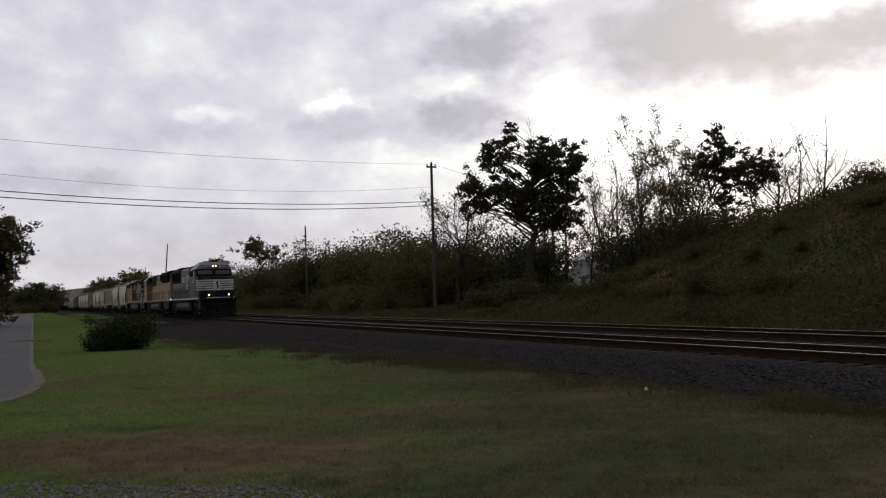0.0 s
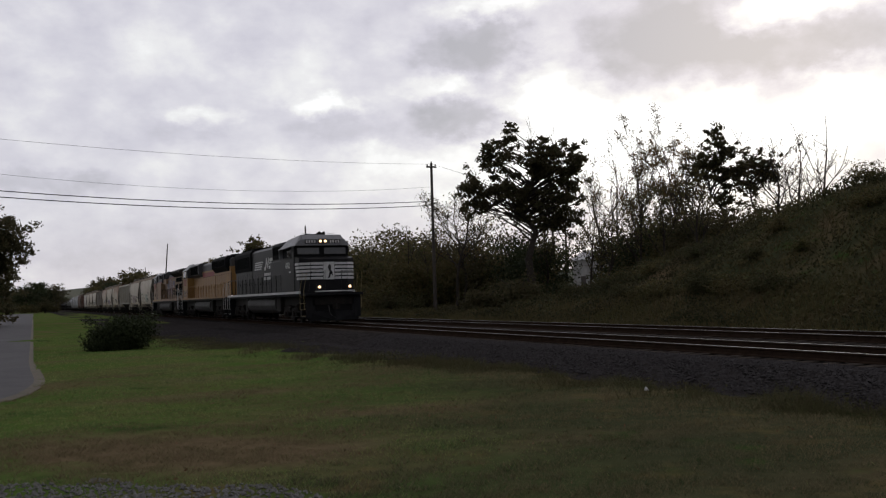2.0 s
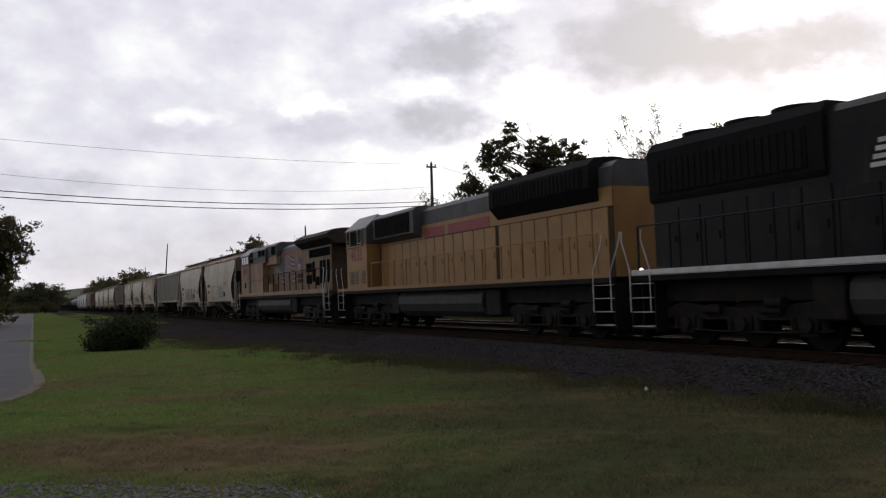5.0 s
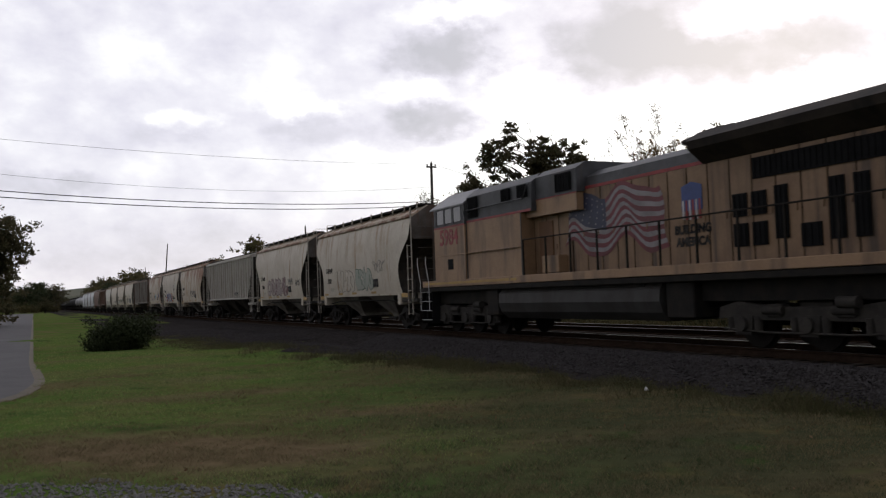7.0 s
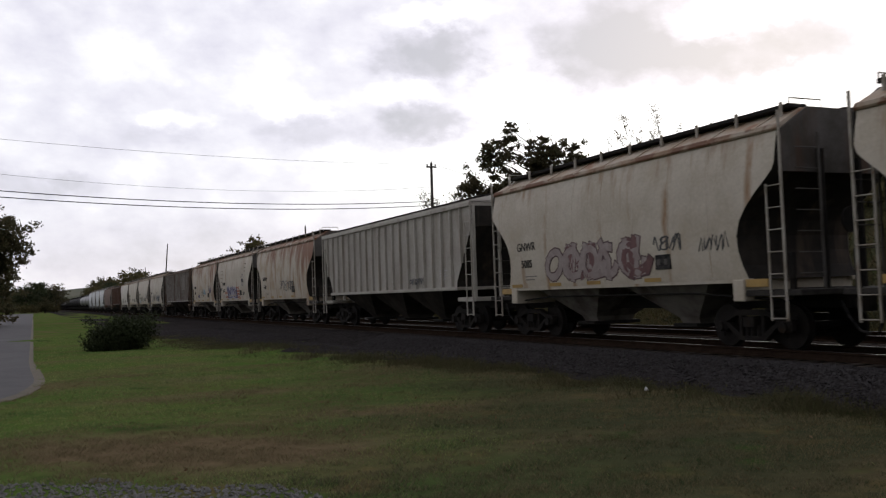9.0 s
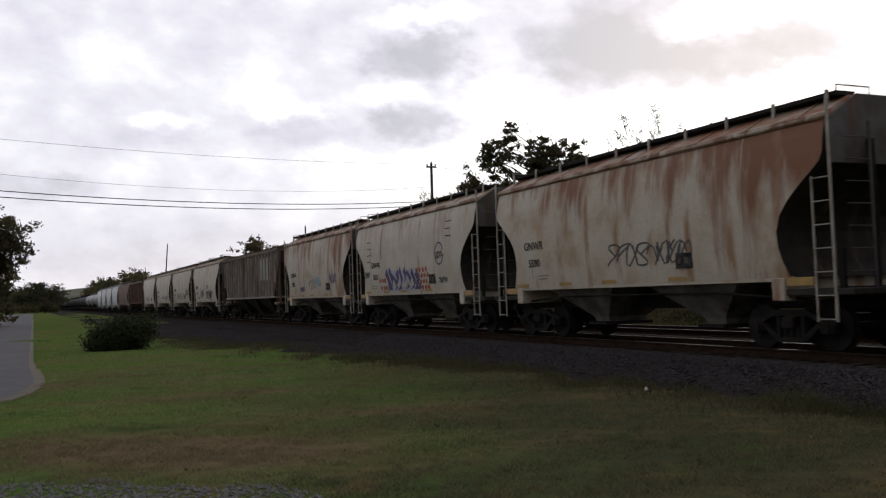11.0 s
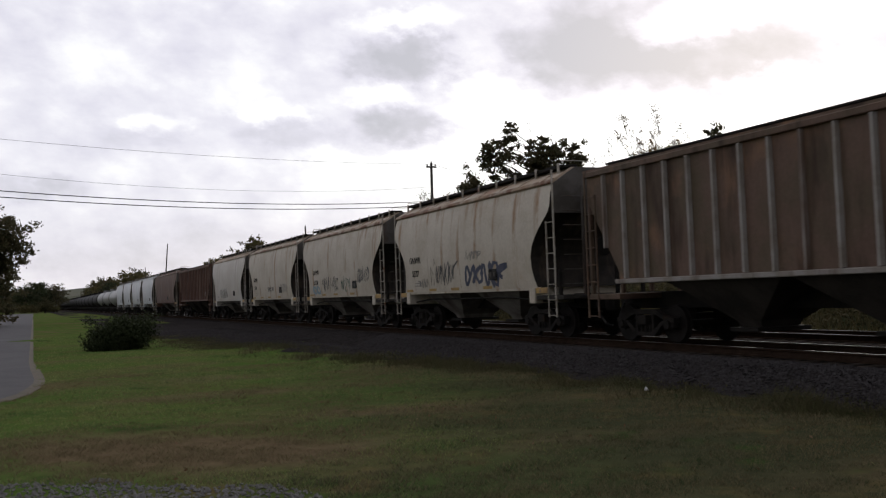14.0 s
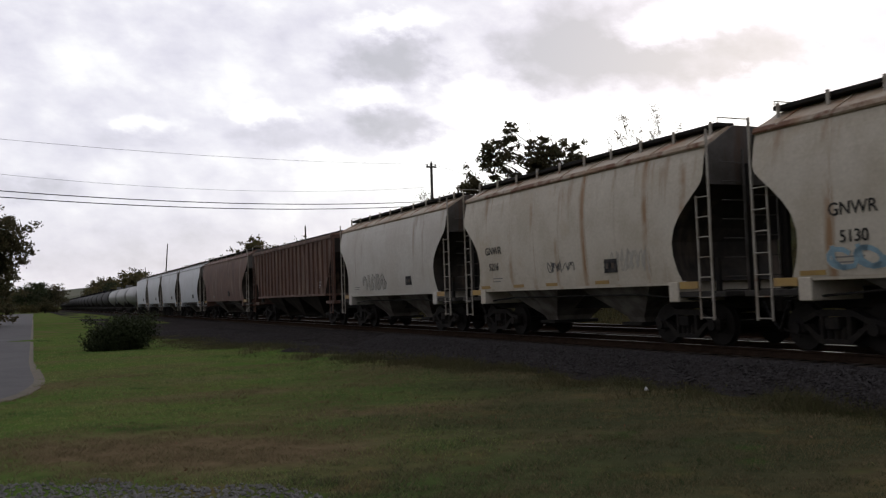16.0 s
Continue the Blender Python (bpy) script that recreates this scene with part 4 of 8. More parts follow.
def scrawl(x0, x1, z0, z1, loops, width, material, seed, y_of=side_y):
    """A spray-painted scribble with no letters in it: hasty loops and a few slashes."""
    def make(car):
        r = random.Random(seed)
        cell, mid, half = (x1 - x0) / loops, (z0 + z1) / 2, (z1 - z0) / 2
        for i in range(loops):
            cx = x0 + (i + 0.5) * cell
            if r.random() < 0.72:
                p, q = r.choice(((1, 2), (2, 3), (1, 3), (2, 1))), r.uniform(0, 6.28)
                h = half * r.uniform(0.6, 1.0)
                pts = [(cx + cell * 0.62 * math.sin(p[0] * u + q) + 0.22 * h * math.sin(p[1] * u), mid + h * math.sin(p[1] * u)) for u in (j * 0.36 for j in range(r.randint(11, 17)))]
            else:
                pts = [(cx - cell * r.uniform(0.2, 0.7), mid - half * r.uniform(0.4, 1.0)), (cx, mid + half * r.uniform(0.5, 1.25)), (cx + cell * r.uniform(0.1, 0.5), mid - half * r.uniform(0.0, 1.1))]
            ribbon(pts, width, y_of, "graffiti", material, car)
    return make


def painted(points, y_of, material, car, lift):
    """A painted patch of any outline, points of (x, z), that lies on the side of a car."""
    n = len(points)
    cx, cz = sum(p[0] for p in points) / n, sum(p[1] for p in points) / n
    rim = [(x, -y_of(z) - lift, z) for x, z in points]
    back = [(x, -y_of(z) - lift + 0.004, z) for x, z in points]
    verts = rim + back + [(cx, -y_of(cz) - lift, cz)]
    faces = [(i, (i + 1) % n, 2 * n) for i in range(n)] + [(i, n + i, n + (i + 1) % n, (i + 1) % n) for i in range(n)]
    return part("graffiti", Shape().add(verts, faces), material, car)


def shards(x0, x1, z0, z1, seed, y_of=side_y):
    """A jagged spray-painted piece: a pale field with a toothed top, slanted violet splinters edged in white over it."""
    def make(car):
        r = random.Random(seed)
        teeth = 9
        top = []
        for i in range(teeth):
            a = x0 + (x1 - x0) * i / teeth
            top += [(a + 0.04, z1 - r.uniform(0.25, 0.5)), (a + (x1 - x0) / teeth * r.uniform(0.5, 0.9), z1 - r.uniform(0.0, 0.2))]
        painted([(x0 + 0.15, z0), (x1 - 0.05, z0)] + top[::-1], y_of, spray_lilac, car, 0.006)
        x = x0 + 0.02
        while x < x1 - 0.25:
            w, lean = r.uniform(0.30, 0.55), r.uniform(-0.55, 0.30)
            low, high = z0 + r.uniform(0.04, 0.30), z1 - r.uniform(-0.05, 0.28)
            cut = r.uniform(0.25, 0.6)
            pts = [(x - lean * 0.5 + w * 0.2, low), (x - lean * 0.2 + w, low + (high - low) * cut), (x + lean * 0.5 + w * 0.4, high), (x + lean * 0.3 - 0.04, low + (high - low) * 0.72), (x + w * 0.35, low + (high - low) * 0.4)]
            mx, mz = sum(p[0] for p in pts) / 5, sum(p[1] for p in pts) / 5
            painted([(mx + (a - mx) * 1.22, mz + (b - mz) * 1.12) for a, b in pts], y_of, spray_white, car, 0.010)
            painted(pts, y_of, spray_violet, car, 0.014)
            if r.random() < 0.8:
                a = x + r.uniform(0.05, 0.2)
                painted([(a, z0 + 0.03), (a + 0.42, z0 + r.uniform(0.05, 0.2)), (a + 0.36, z0 + r.uniform(0.22, 0.34))], y_of, spray_violet, car, 0.012)
            x += r.uniform(0.30, 0.42)
    return make


def spotted(x0, x1, z0, z1, seed, y_of=side_y):
    """Rounded orange spots sprayed over a pale field, packed like a giraffe's coat."""
    def make(car):
        r = random.Random(seed)
        painted([(x0, z0), (x1, z0), (x1 + 0.03, z1 - 0.12), ((x0 + x1) / 2, z1), (x0 + 0.05, z1 - 0.2)], y_of, cream_car, car, 0.005)
        rows = max(2, int((z1 - z0) / 0.21))
        for k in range(rows):
            z = z0 + (k + 0.5) * (z1 - z0) / rows
            n = max(2, int((x1 - x0) / 0.23))
            for i in range(n):
                x = x0 + (i + 0.5 + 0.25 * (-1) ** k) * (x1 - x0) / n + r.uniform(-0.03, 0.03)
                turn, a, b = r.uniform(0, 1), r.uniform(0.10, 0.13), r.uniform(0.09, 0.12)
                painted([(x + a * math.cos(turn + q * 1.047), z + b * math.sin(turn + q * 1.047) * r.uniform(0.85, 1.1)) for q in range(6)], y_of, spray_orange, car, 0.010)
    return make


def ring(cx, cz, radius, width, material, y_of=side_y):
    def make(car):
        ribbon([(cx + radius * 0.9 * math.cos(0.4 + 0.36 * q), cz + radius * math.sin(0.4 + 0.36 * q)) for q in range(17)], width, y_of, "graffiti", material, car)
    return make


def grab_irons(x, z, step, count):
    def make(car):
        for i in range(count):
            zz = z + i * step
            y = -side_y(zz)
            part("grab_iron", Shape().tube([(x, y, zz), (x, y - 0.05, zz + 0.01), (x + 0.34, y - 0.05, zz + 0.01), (x + 0.34, y, zz)], 0.012), bark, car, "rusty grab iron")
    return make


def blocks(x0, x1, z0, z1, count, fill, outline, seed, lean=0.2, y_of=side_y):
    """A filled graffiti piece: fat interlocking strokes with no letters in them, an outline behind each."""
    def make(car):
        r = random.Random(seed)
        w, h = (x1 - x0) / count, z1 - z0
        for i in range(count):
            cx, tilt = x0 + (i + 0.5) * w, r.uniform(-0.25, 0.35)
            strokes = []
            for k in range(r.randint(2, 3)):
                form = r.choice(("arc", "bar", "hook"))
                if form == "arc":
                    a0 = r.uniform(0, 6.28)
                    pts = [(0.34 * math.cos(a0 + 0.55 * j), 0.5 + 0.36 * math.sin(a0 + 0.55 * j)) for j in range(9)]
                elif form == "bar":
                    u = r.uniform(-0.35, 0.35)
                    pts = [(u, 0.06), (u + r.uniform(-0.1, 0.1), 0.5), (u + r.uniform(-0.3, 0.3), 0.98)]
                else:
                    u = r.uniform(-0.3, 0.1)
                    pts = [(u, 0.95), (u - 0.05, 0.4), (u + 0.15, 0.12), (u + 0.5, 0.18), (u + 0.6, 0.45)]
                strokes.append([(cx + (px + tilt * (pz - 0.5)) * w * 1.25, z0 + pz * h) for px, pz in pts])
            for pts in strokes:
                ribbon(pts, h * 0.28, y_of, "graffiti", outline, car, 0.006)
            for pts in strokes:
                ribbon(pts, h * 0.20, y_of, "graffiti", fill, car, 0.011)
    return make


def ribbed_hopper(label, s_mid, paint, length=17.7, tags=(), patch_panel=None, rib_paint=None, group="ribbed hopper cars"):
    """Three-bay covered hopper car with straight sides and upright ribs."""
    car = thing("ribbed_hopper_car", label, "hopper car", (s_mid - 8 * SPEED, TRACK_Y, 0), group)
    train.append((car, s_mid))
    h = length / 2 - 0.55
    rows = [(1.46, 1.44, h - 1.25), (1.75, 1.44, h - 1.2), (3.35, 1.44, h - 0.12), (3.5, 1.44, h), (4.30, 1.44, h)]
    part("body", Shape().stack(rows, (0, 2)), paint, car)
    # end shade painted in here too, by the same dark material
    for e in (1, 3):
        part("slope_sheet", Shape().stack([(z, w - 0.004, l - 0.004) for z, w, l in rows], (e,), False), slope_grime_shade, car, "grimy sloping end sheet with its shade painted in")
    part("roof", Shape().stack([(4.302, 1.47, h + 0.02), (4.36, 1.47, h + 0.02), (4.56, 0.5, h - 0.1)]), paint, car)
    part("bottom_chord", Shape().box(-h + 1.1, h - 1.1, -1.50, 1.50, 1.44, 1.55, 0.015), rib_paint or paint, car)
    part("top_chord", Shape().box(-h, h, -1.53, 1.53, 4.16, 4.298, 0.015), paint, car)
    count = 20
    for i in range(count):
        x = -h + 0.75 + i * (2 * h - 1.5) / (count - 1)
        inset = max(0.0, abs(x) - (h - 1.25))
        z0 = 1.56 + (inset * 1.55 if inset > 0.05 else 0)
        if z0 < 4.0:
            for s in (-1, 1):
                r = Shape().prism([(-0.06, 1.437 * s), (0.06, 1.437 * s), (0.035, 1.525 * s), (-0.035, 1.525 * s)], "z", z0, 4.155)
                part("rib", r, rib_paint or paint, car, at=(x, 0, 0))
    part("running_board", Shape().box(-h + 0.1, h - 0.1, -0.95, -0.35, 4.50, 4.55, 0.008).box(-h + 0.1, h - 0.1, 0.35, 0.95, 4.50, 4.55, 0.008), steel_dark, car, "dark open-grid roof walkway")
    part("hatch_cover", Shape().box(-h + 0.5, h - 0.5, -0.3, 0.3, 4.50, 4.60, 0.03), steel_dark, car)
    part("centre_sill", Shape().box(-h - 0.4, h + 0.4, -0.2, 0.2, 0.80, 1.22), steel_dark, car)
    for i in (-1, 0, 1):
        part("hopper_chute", shared("chute3", lambda: Shape().stack([(0.40, 0.5, 0.30), (0.55, 0.6, 0.36), (1.46, 1.36, 1.75)]), under_dark), under_dark, car, "dark sloping discharge chute", (i * 3.7, 0, 0))
        part("outlet_gate", shared("gate", lambda: Shape().box(-0.42, 0.42, -0.75, 0.75, 0.38, 0.47), steel_dark), steel_dark, car, at=(i * 3.7, 0, -0.06))
    for s in (-1, 1):
        e = Shape().box(min(s * (h - 1.2), s * (h + 0.1)), max(s * (h - 1.2), s * (h + 0.1)), -1.45, 1.45, 1.06, 1.2)
        for y in (-1.38, -0.45, 0.45, 1.38):
            e.box(s * (h + 0.02) - 0.05, s * (h + 0.02) + 0.05, y - 0.05, y + 0.05, 1.2, 4.2 if abs(y) > 1 else 3.4, 0.01)
        part("end_frame", e, paint, car)
        ladder(car, s * (h + 0.06), s * (h - 0.38), -1.50, 0.6, 4.35, 3.7, 8, paint)
        coupler(car, s * (h + 0.35), s)
        freight_truck(car, s * (h - 1.55))
    part("brake_wheel", Shape().cylinder((h + 0.15, -0.2, 2.6), "x", 0.26, 0.02, 16), steel_dark, car)
    small_bars(car, h - 2.6, 1.85, 4, rib_paint or spray_white, 1.445)
    if patch_panel:
        part("repaired_panel", Shape().box(h - 4.6, h - 2.2, -1.455, -1.442, 2.55, 3.9, 0.003), patch_panel, car, "fresh grey repaired panel")
    for make in tags:
        make(car)
    return car


def tank_car(label, s_mid, paint, length=17.0):
    car = thing("tank_car", label, "tank car", (s_mid - 8 * SPEED, TRACK_Y, 0), "tank cars")
    train.append((car, s_mid))
    h = length / 2 - 0.9
    n, rows, verts = 24, [(-h - 0.45, 0.3), (-h - 0.32, 0.8), (-h - 0.1, 1.2), (-h + 0.25, 1.42), (-h + 0.7, 1.47), (h - 0.7, 1.47), (h - 0.25, 1.42), (h + 0.1, 1.2), (h + 0.32, 0.8), (h + 0.45, 0.3)], []
    b = Shape()
    for x, r in rows:
        verts += [(x, r * math.cos(2 * math.pi * j / n), 2.62 + r * math.sin(2 * math.pi * j / n)) for j in range(n)]
    b.add(verts, [(i * n + j, (i + 1) * n + j, (i + 1) * n + (j + 1) % n, i * n + (j + 1) % n) for i in range(len(rows) - 1) for j in range(n)], True)
    b.add(verts, [tuple(range(n)), tuple(range((len(rows) - 1) * n, len(rows) * n))])
    part("tank", b, paint, car)
    part("dome", Shape().cylinder((0, 0, 4.25), "z", 0.55, 0.25, 16), paint, car)
    part("walkway", Shape().box(-1.4, 1.4, -1.2, 1.2, 4.02, 4.08), steel_dark, car)
    part("railing", Shape().tube([(-1.3, -1.1, 4.08), (-1.3, -1.1, 4.9), (1.3, -1.1, 4.9), (1.3, -1.1, 4.08)], 0.025), steel_dark, car)
    part("sill", Shape().box(-h - 0.4, h + 0.4, -0.35, 0.35, 0.85, 1.2), steel_dark, car)
    for s in (-1, 1):
        part("saddle", Shape().box(s * (h - 1.5) - 0.2, s * (h - 1.5) + 0.2, -1.3, 1.3, 1.0, 1.9), steel_dark, car)
        coupler(car, s * (h + 0.6), s)
        freight_truck(car, s * (h - 1.3))
    return car


# ---- locomotives ----
def loco_truck(parent, x, metal, name="truck"):
    t = part(name, Shape().box(-2.3, 2.3, -0.25, 0.25, 0.55, 0.9).box(-0.4, 0.4, -1.0, 1.0, 0.6, 0.95), metal, parent, "six-wheeled grimy locomotive truck", (x, 0, 0))
    for s in (-1, 1):
        y0, y1 = 1.10 * s - 0.09, 1.10 * s + 0.09
        f = Shape()
        f.prism([(-2.45, 0.62), (-2.4, 0.86), (-1.9, 0.98), (-0.9, 0.86), (0.9, 0.86), (1.9, 0.98), (2.4, 0.86), (2.45, 0.62), (1.9, 0.66), (1.2, 0.60), (-1.2, 0.60), (-1.9, 0.66)], "y", y0, y1)
        for a in (-1.72, 0.0, 1.72):
            f.prism([(a - 0.28, 0.70), (a + 0.28, 0.70), (a + 0.22, 0.30), (a - 0.22, 0.30)], "y", y0 - 0.03, y1 + 0.03)
            f.cylinder((a, 1.24 * s, 0.52), "y", 0.15, 0.06, 14)
            for b in (-0.38, 0.38):
                f.cylinder((a + b, 1.16 * s, 0.52), "z", 0.085, 0.14, 10)
        for a in (-0.86, 0.86):
            f.box(a - 0.2, a + 0.2, y0 - 0.05, y1 + 0.05, 0.66, 0.92, 0.03)
            f.cylinder((a, 1.22 * s, 0.80), "x", 0.09, 0.26, 10)
        f.tube([(-2.3, 1.2 * s, 0.42), (-1.0, 1.22 * s, 0.36), (1.0, 1.22 * s, 0.36), (2.3, 1.2 * s, 0.42)], 0.025)
        part("side_frame", f, metal, t)
        part("brake_cylinder", Shape().cylinder((1.0, 1.28 * s, 0.95), "x", 0.11, 0.22, 12), metal, t)
    for a in (-1.72, 0.0, 1.72):
        wheelset(t, a, 0.52)
    return t


def handrail(loco, x0, x1, y, z, count, material):
    s = -1 if y < 0 else 1
    part("handrail", Shape().tube([(x0, y, z + 1.02), (x1, y, z + 1.02)], 0.02), material, loco)
    for i in range(count):
        x = x0 + (x1 - x0) * i / (count - 1)
        part("stanchion", shared("stanchion%d" % s, lambda: Shape().box(-0.028, 0.028, -0.02, 0.02, -0.12, 1.03, 0.006), material), material, loco, at=(x, y, z))


def corner_steps(loco, x, s, side, z_deck, material, rail_material):
    """Stairwell with treads and two bent grab rails at a corner of the frame; s: towards which end, side: -1 or 1 across."""
    well = Shape().box(x - 0.42, x + 0.42, min(side * 1.05, side * 1.48), max(side * 1.05, side * 1.48), 0.36, 0.42)
    for i in range(4):
        z = 0.42 + i * 0.33
        part("step", Shape().box(x - 0.36, x + 0.36, min(side * 1.12, side * 1.55), max(side * 1.12, side * 1.55), z, z + 0.015, 0.003), rail_material, loco, "painted step tread")
    part("step_well", well.box(x - 0.45, x - 0.41, min(side * 1.0, side * 1.5), max(side * 1.0, side * 1.5), 0.3, z_deck).box(x + 0.41, x + 0.45, min(side * 1.0, side * 1.5), max(side * 1.0, side * 1.5), 0.3, z_deck), material, loco)
    for dx in (-0.38, 0.38):
        part("grab_rail", Shape().tube([(x + dx, side * 1.57, 0.75), (x + dx, side * 1.57, 1.75), (x + dx + 0.34 * s, side * 1.53, 2.45), (x + dx + 0.36 * s, side * 1.5, 2.68)], 0.014), rail_material, loco, "bent steel grab rail")


def grille(name, loco, x0, x1, y, z0, z1, slats, material=None):
    """Recessed louvred opening: a frame of real slats on the side facing y."""
    s = -1 if y < 0 else 1
    g = Shape().box(x0, x1, min(y, y + 0.03 * s), max(y, y + 0.03 * s), z0, z1, 0.004)
    for i in range(slats):
        x = x0 + (x1 - x0) * (i + 0.5) / slats
        g.box(x - 0.02, x + 0.02, min(y + 0.03 * s, y + 0.055 * s), max(y + 0.03 * s, y + 0.055 * s), z0 + 0.03, z1 - 0.03, 0.003)
    return part(name, g, material or loco_matt, loco)


def door_row(loco, x0, x1, y, z0, z1, count, material):
    s = -1 if y < 0 else 1
    w = (x1 - x0) / count
    for i in range(count):
        a = x0 + i * w
        d = Shape().box(a + 0.02, a + w - 0.02, min(y, y + 0.022 * s), max(y, y + 0.022 * s), z0, z1, 0.008)
        d.box(a + w * 0.78, a + w * 0.84, min(y + 0.02 * s, y + 0.05 * s), max(y + 0.02 * s, y + 0.05 * s), (z0 + z1) / 2 - 0.12, (z0 + z1) / 2 + 0.05, 0.006)
        part("hood_door", d, material, loco)


def sloped_box(x0, x1, hw0, hw1, z0, z1, top0, top1):
    """A tapering hood: half widths at both ends, and the heights of its top at both ends."""
    v = [(x0, -hw0, z0), (x1, -hw1, z0), (x1, hw1, z0), (x0, hw0, z0), (x0, -hw0, top0), (x1, -hw1, top1), (x1, hw1, top1), (x0, hw0, top0)]
    return Shape().add(v, [(0, 3, 2, 1), (4, 5, 6, 7), (0, 1, 5, 4), (1, 2, 6, 5), (2, 3, 7, 6), (3, 0, 4, 7)])


def cab_shell(xr, xf, hw, z0, eave, top, inset):
    """Cab with chamfered roof edges; xr: rear, xf: front."""
    prof = [(-hw, z0), (-hw, eave), (-hw + inset, top), (hw - inset, top), (hw, eave), (hw, z0)]
    return Shape().prism(prof, "x", min(xr, xf), max(xr, xf))


def under_gear(loco, tank0, tank1, deck, trucks, pilots, tank_material, truck_material):
    prof = [(-1.30, 1.42), (1.30, 1.42), (1.42, 1.28), (1.45, 1.0), (1.36, 0.74), (1.12, 0.54), (-1.12, 0.54), (-1.36, 0.74), (-1.45, 1.0), (-1.42, 1.28)]
    part("fuel_tank", Shape().prism(prof, "x", tank0, tank1), tank_material, loco, "long grimy fuel tank with sloped lower sides")
    part("underframe", Shape().box(-10.0, 10.0, -1.15, 1.15, 0.98, 1.46), steel_dark, loco)
    for x0, x1 in ((tank0 - 0.9, tank0 - 0.15), (tank1 + 0.15, tank1 + 1.1)):
        part("equipment_box", Shape().box(x0, x1, -1.38, 1.38, 0.62, 1.44, 0.03), steel_dark, loco, "sooty equipment box under the frame")
    part("air_tank", Shape().cylinder(((tank0 + tank1) / 2, -1.22, 1.36), "x", 0.16, (tank1 - tank0) * 0.42, 14), steel_dark, loco)
    for x in trucks:
        loco_truck(loco, x, truck_material)
    for x in pilots:
        s = 1 if x > 0 else -1
        part("pilot", Shape().box(min(x, x - 0.1 * s), max(x, x - 0.1 * s), -1.40, 1.40, 0.55, 1.46, 0.02), loco_matt, loco, "dark steel pilot plate")
        plow = Shape()
        for side in (-1, 1):
            v = [(x + 0.55 * s, 0, 0.16), (x + 0.02 * s, 1.38 * side, 0.16), (x + 0.02 * s, 1.38 * side, 0.62), (x + 0.30 * s, 0, 0.70), (x + 0.50 * s, 0, 0.16), (x - 0.04 * s, 1.38 * side, 0.16), (x - 0.04 * s, 1.38 * side, 0.62), (x + 0.24 * s, 0, 0.70)]
            plow.add(v, [(0, 1, 2, 3), (7, 6, 5, 4), (0, 4, 5, 1), (1, 5, 6, 2), (2, 6, 7, 3)])
        part("plow", plow, loco_matt, loco, "black wedge-shaped snow plow")
        coupler(loco, x + 0.55 * s, s)


def roof_fans(loco, xs, z, material):
    for x in xs:
        f = Shape().cylinder((x, 0, z + 0.07), "z", 0.62, 0.07, 20).cylinder((x, 0, z + 0.16), "z", 0.15, 0.03, 10)
        part("roof_fan", f, material, loco, "round roof cooling fan")


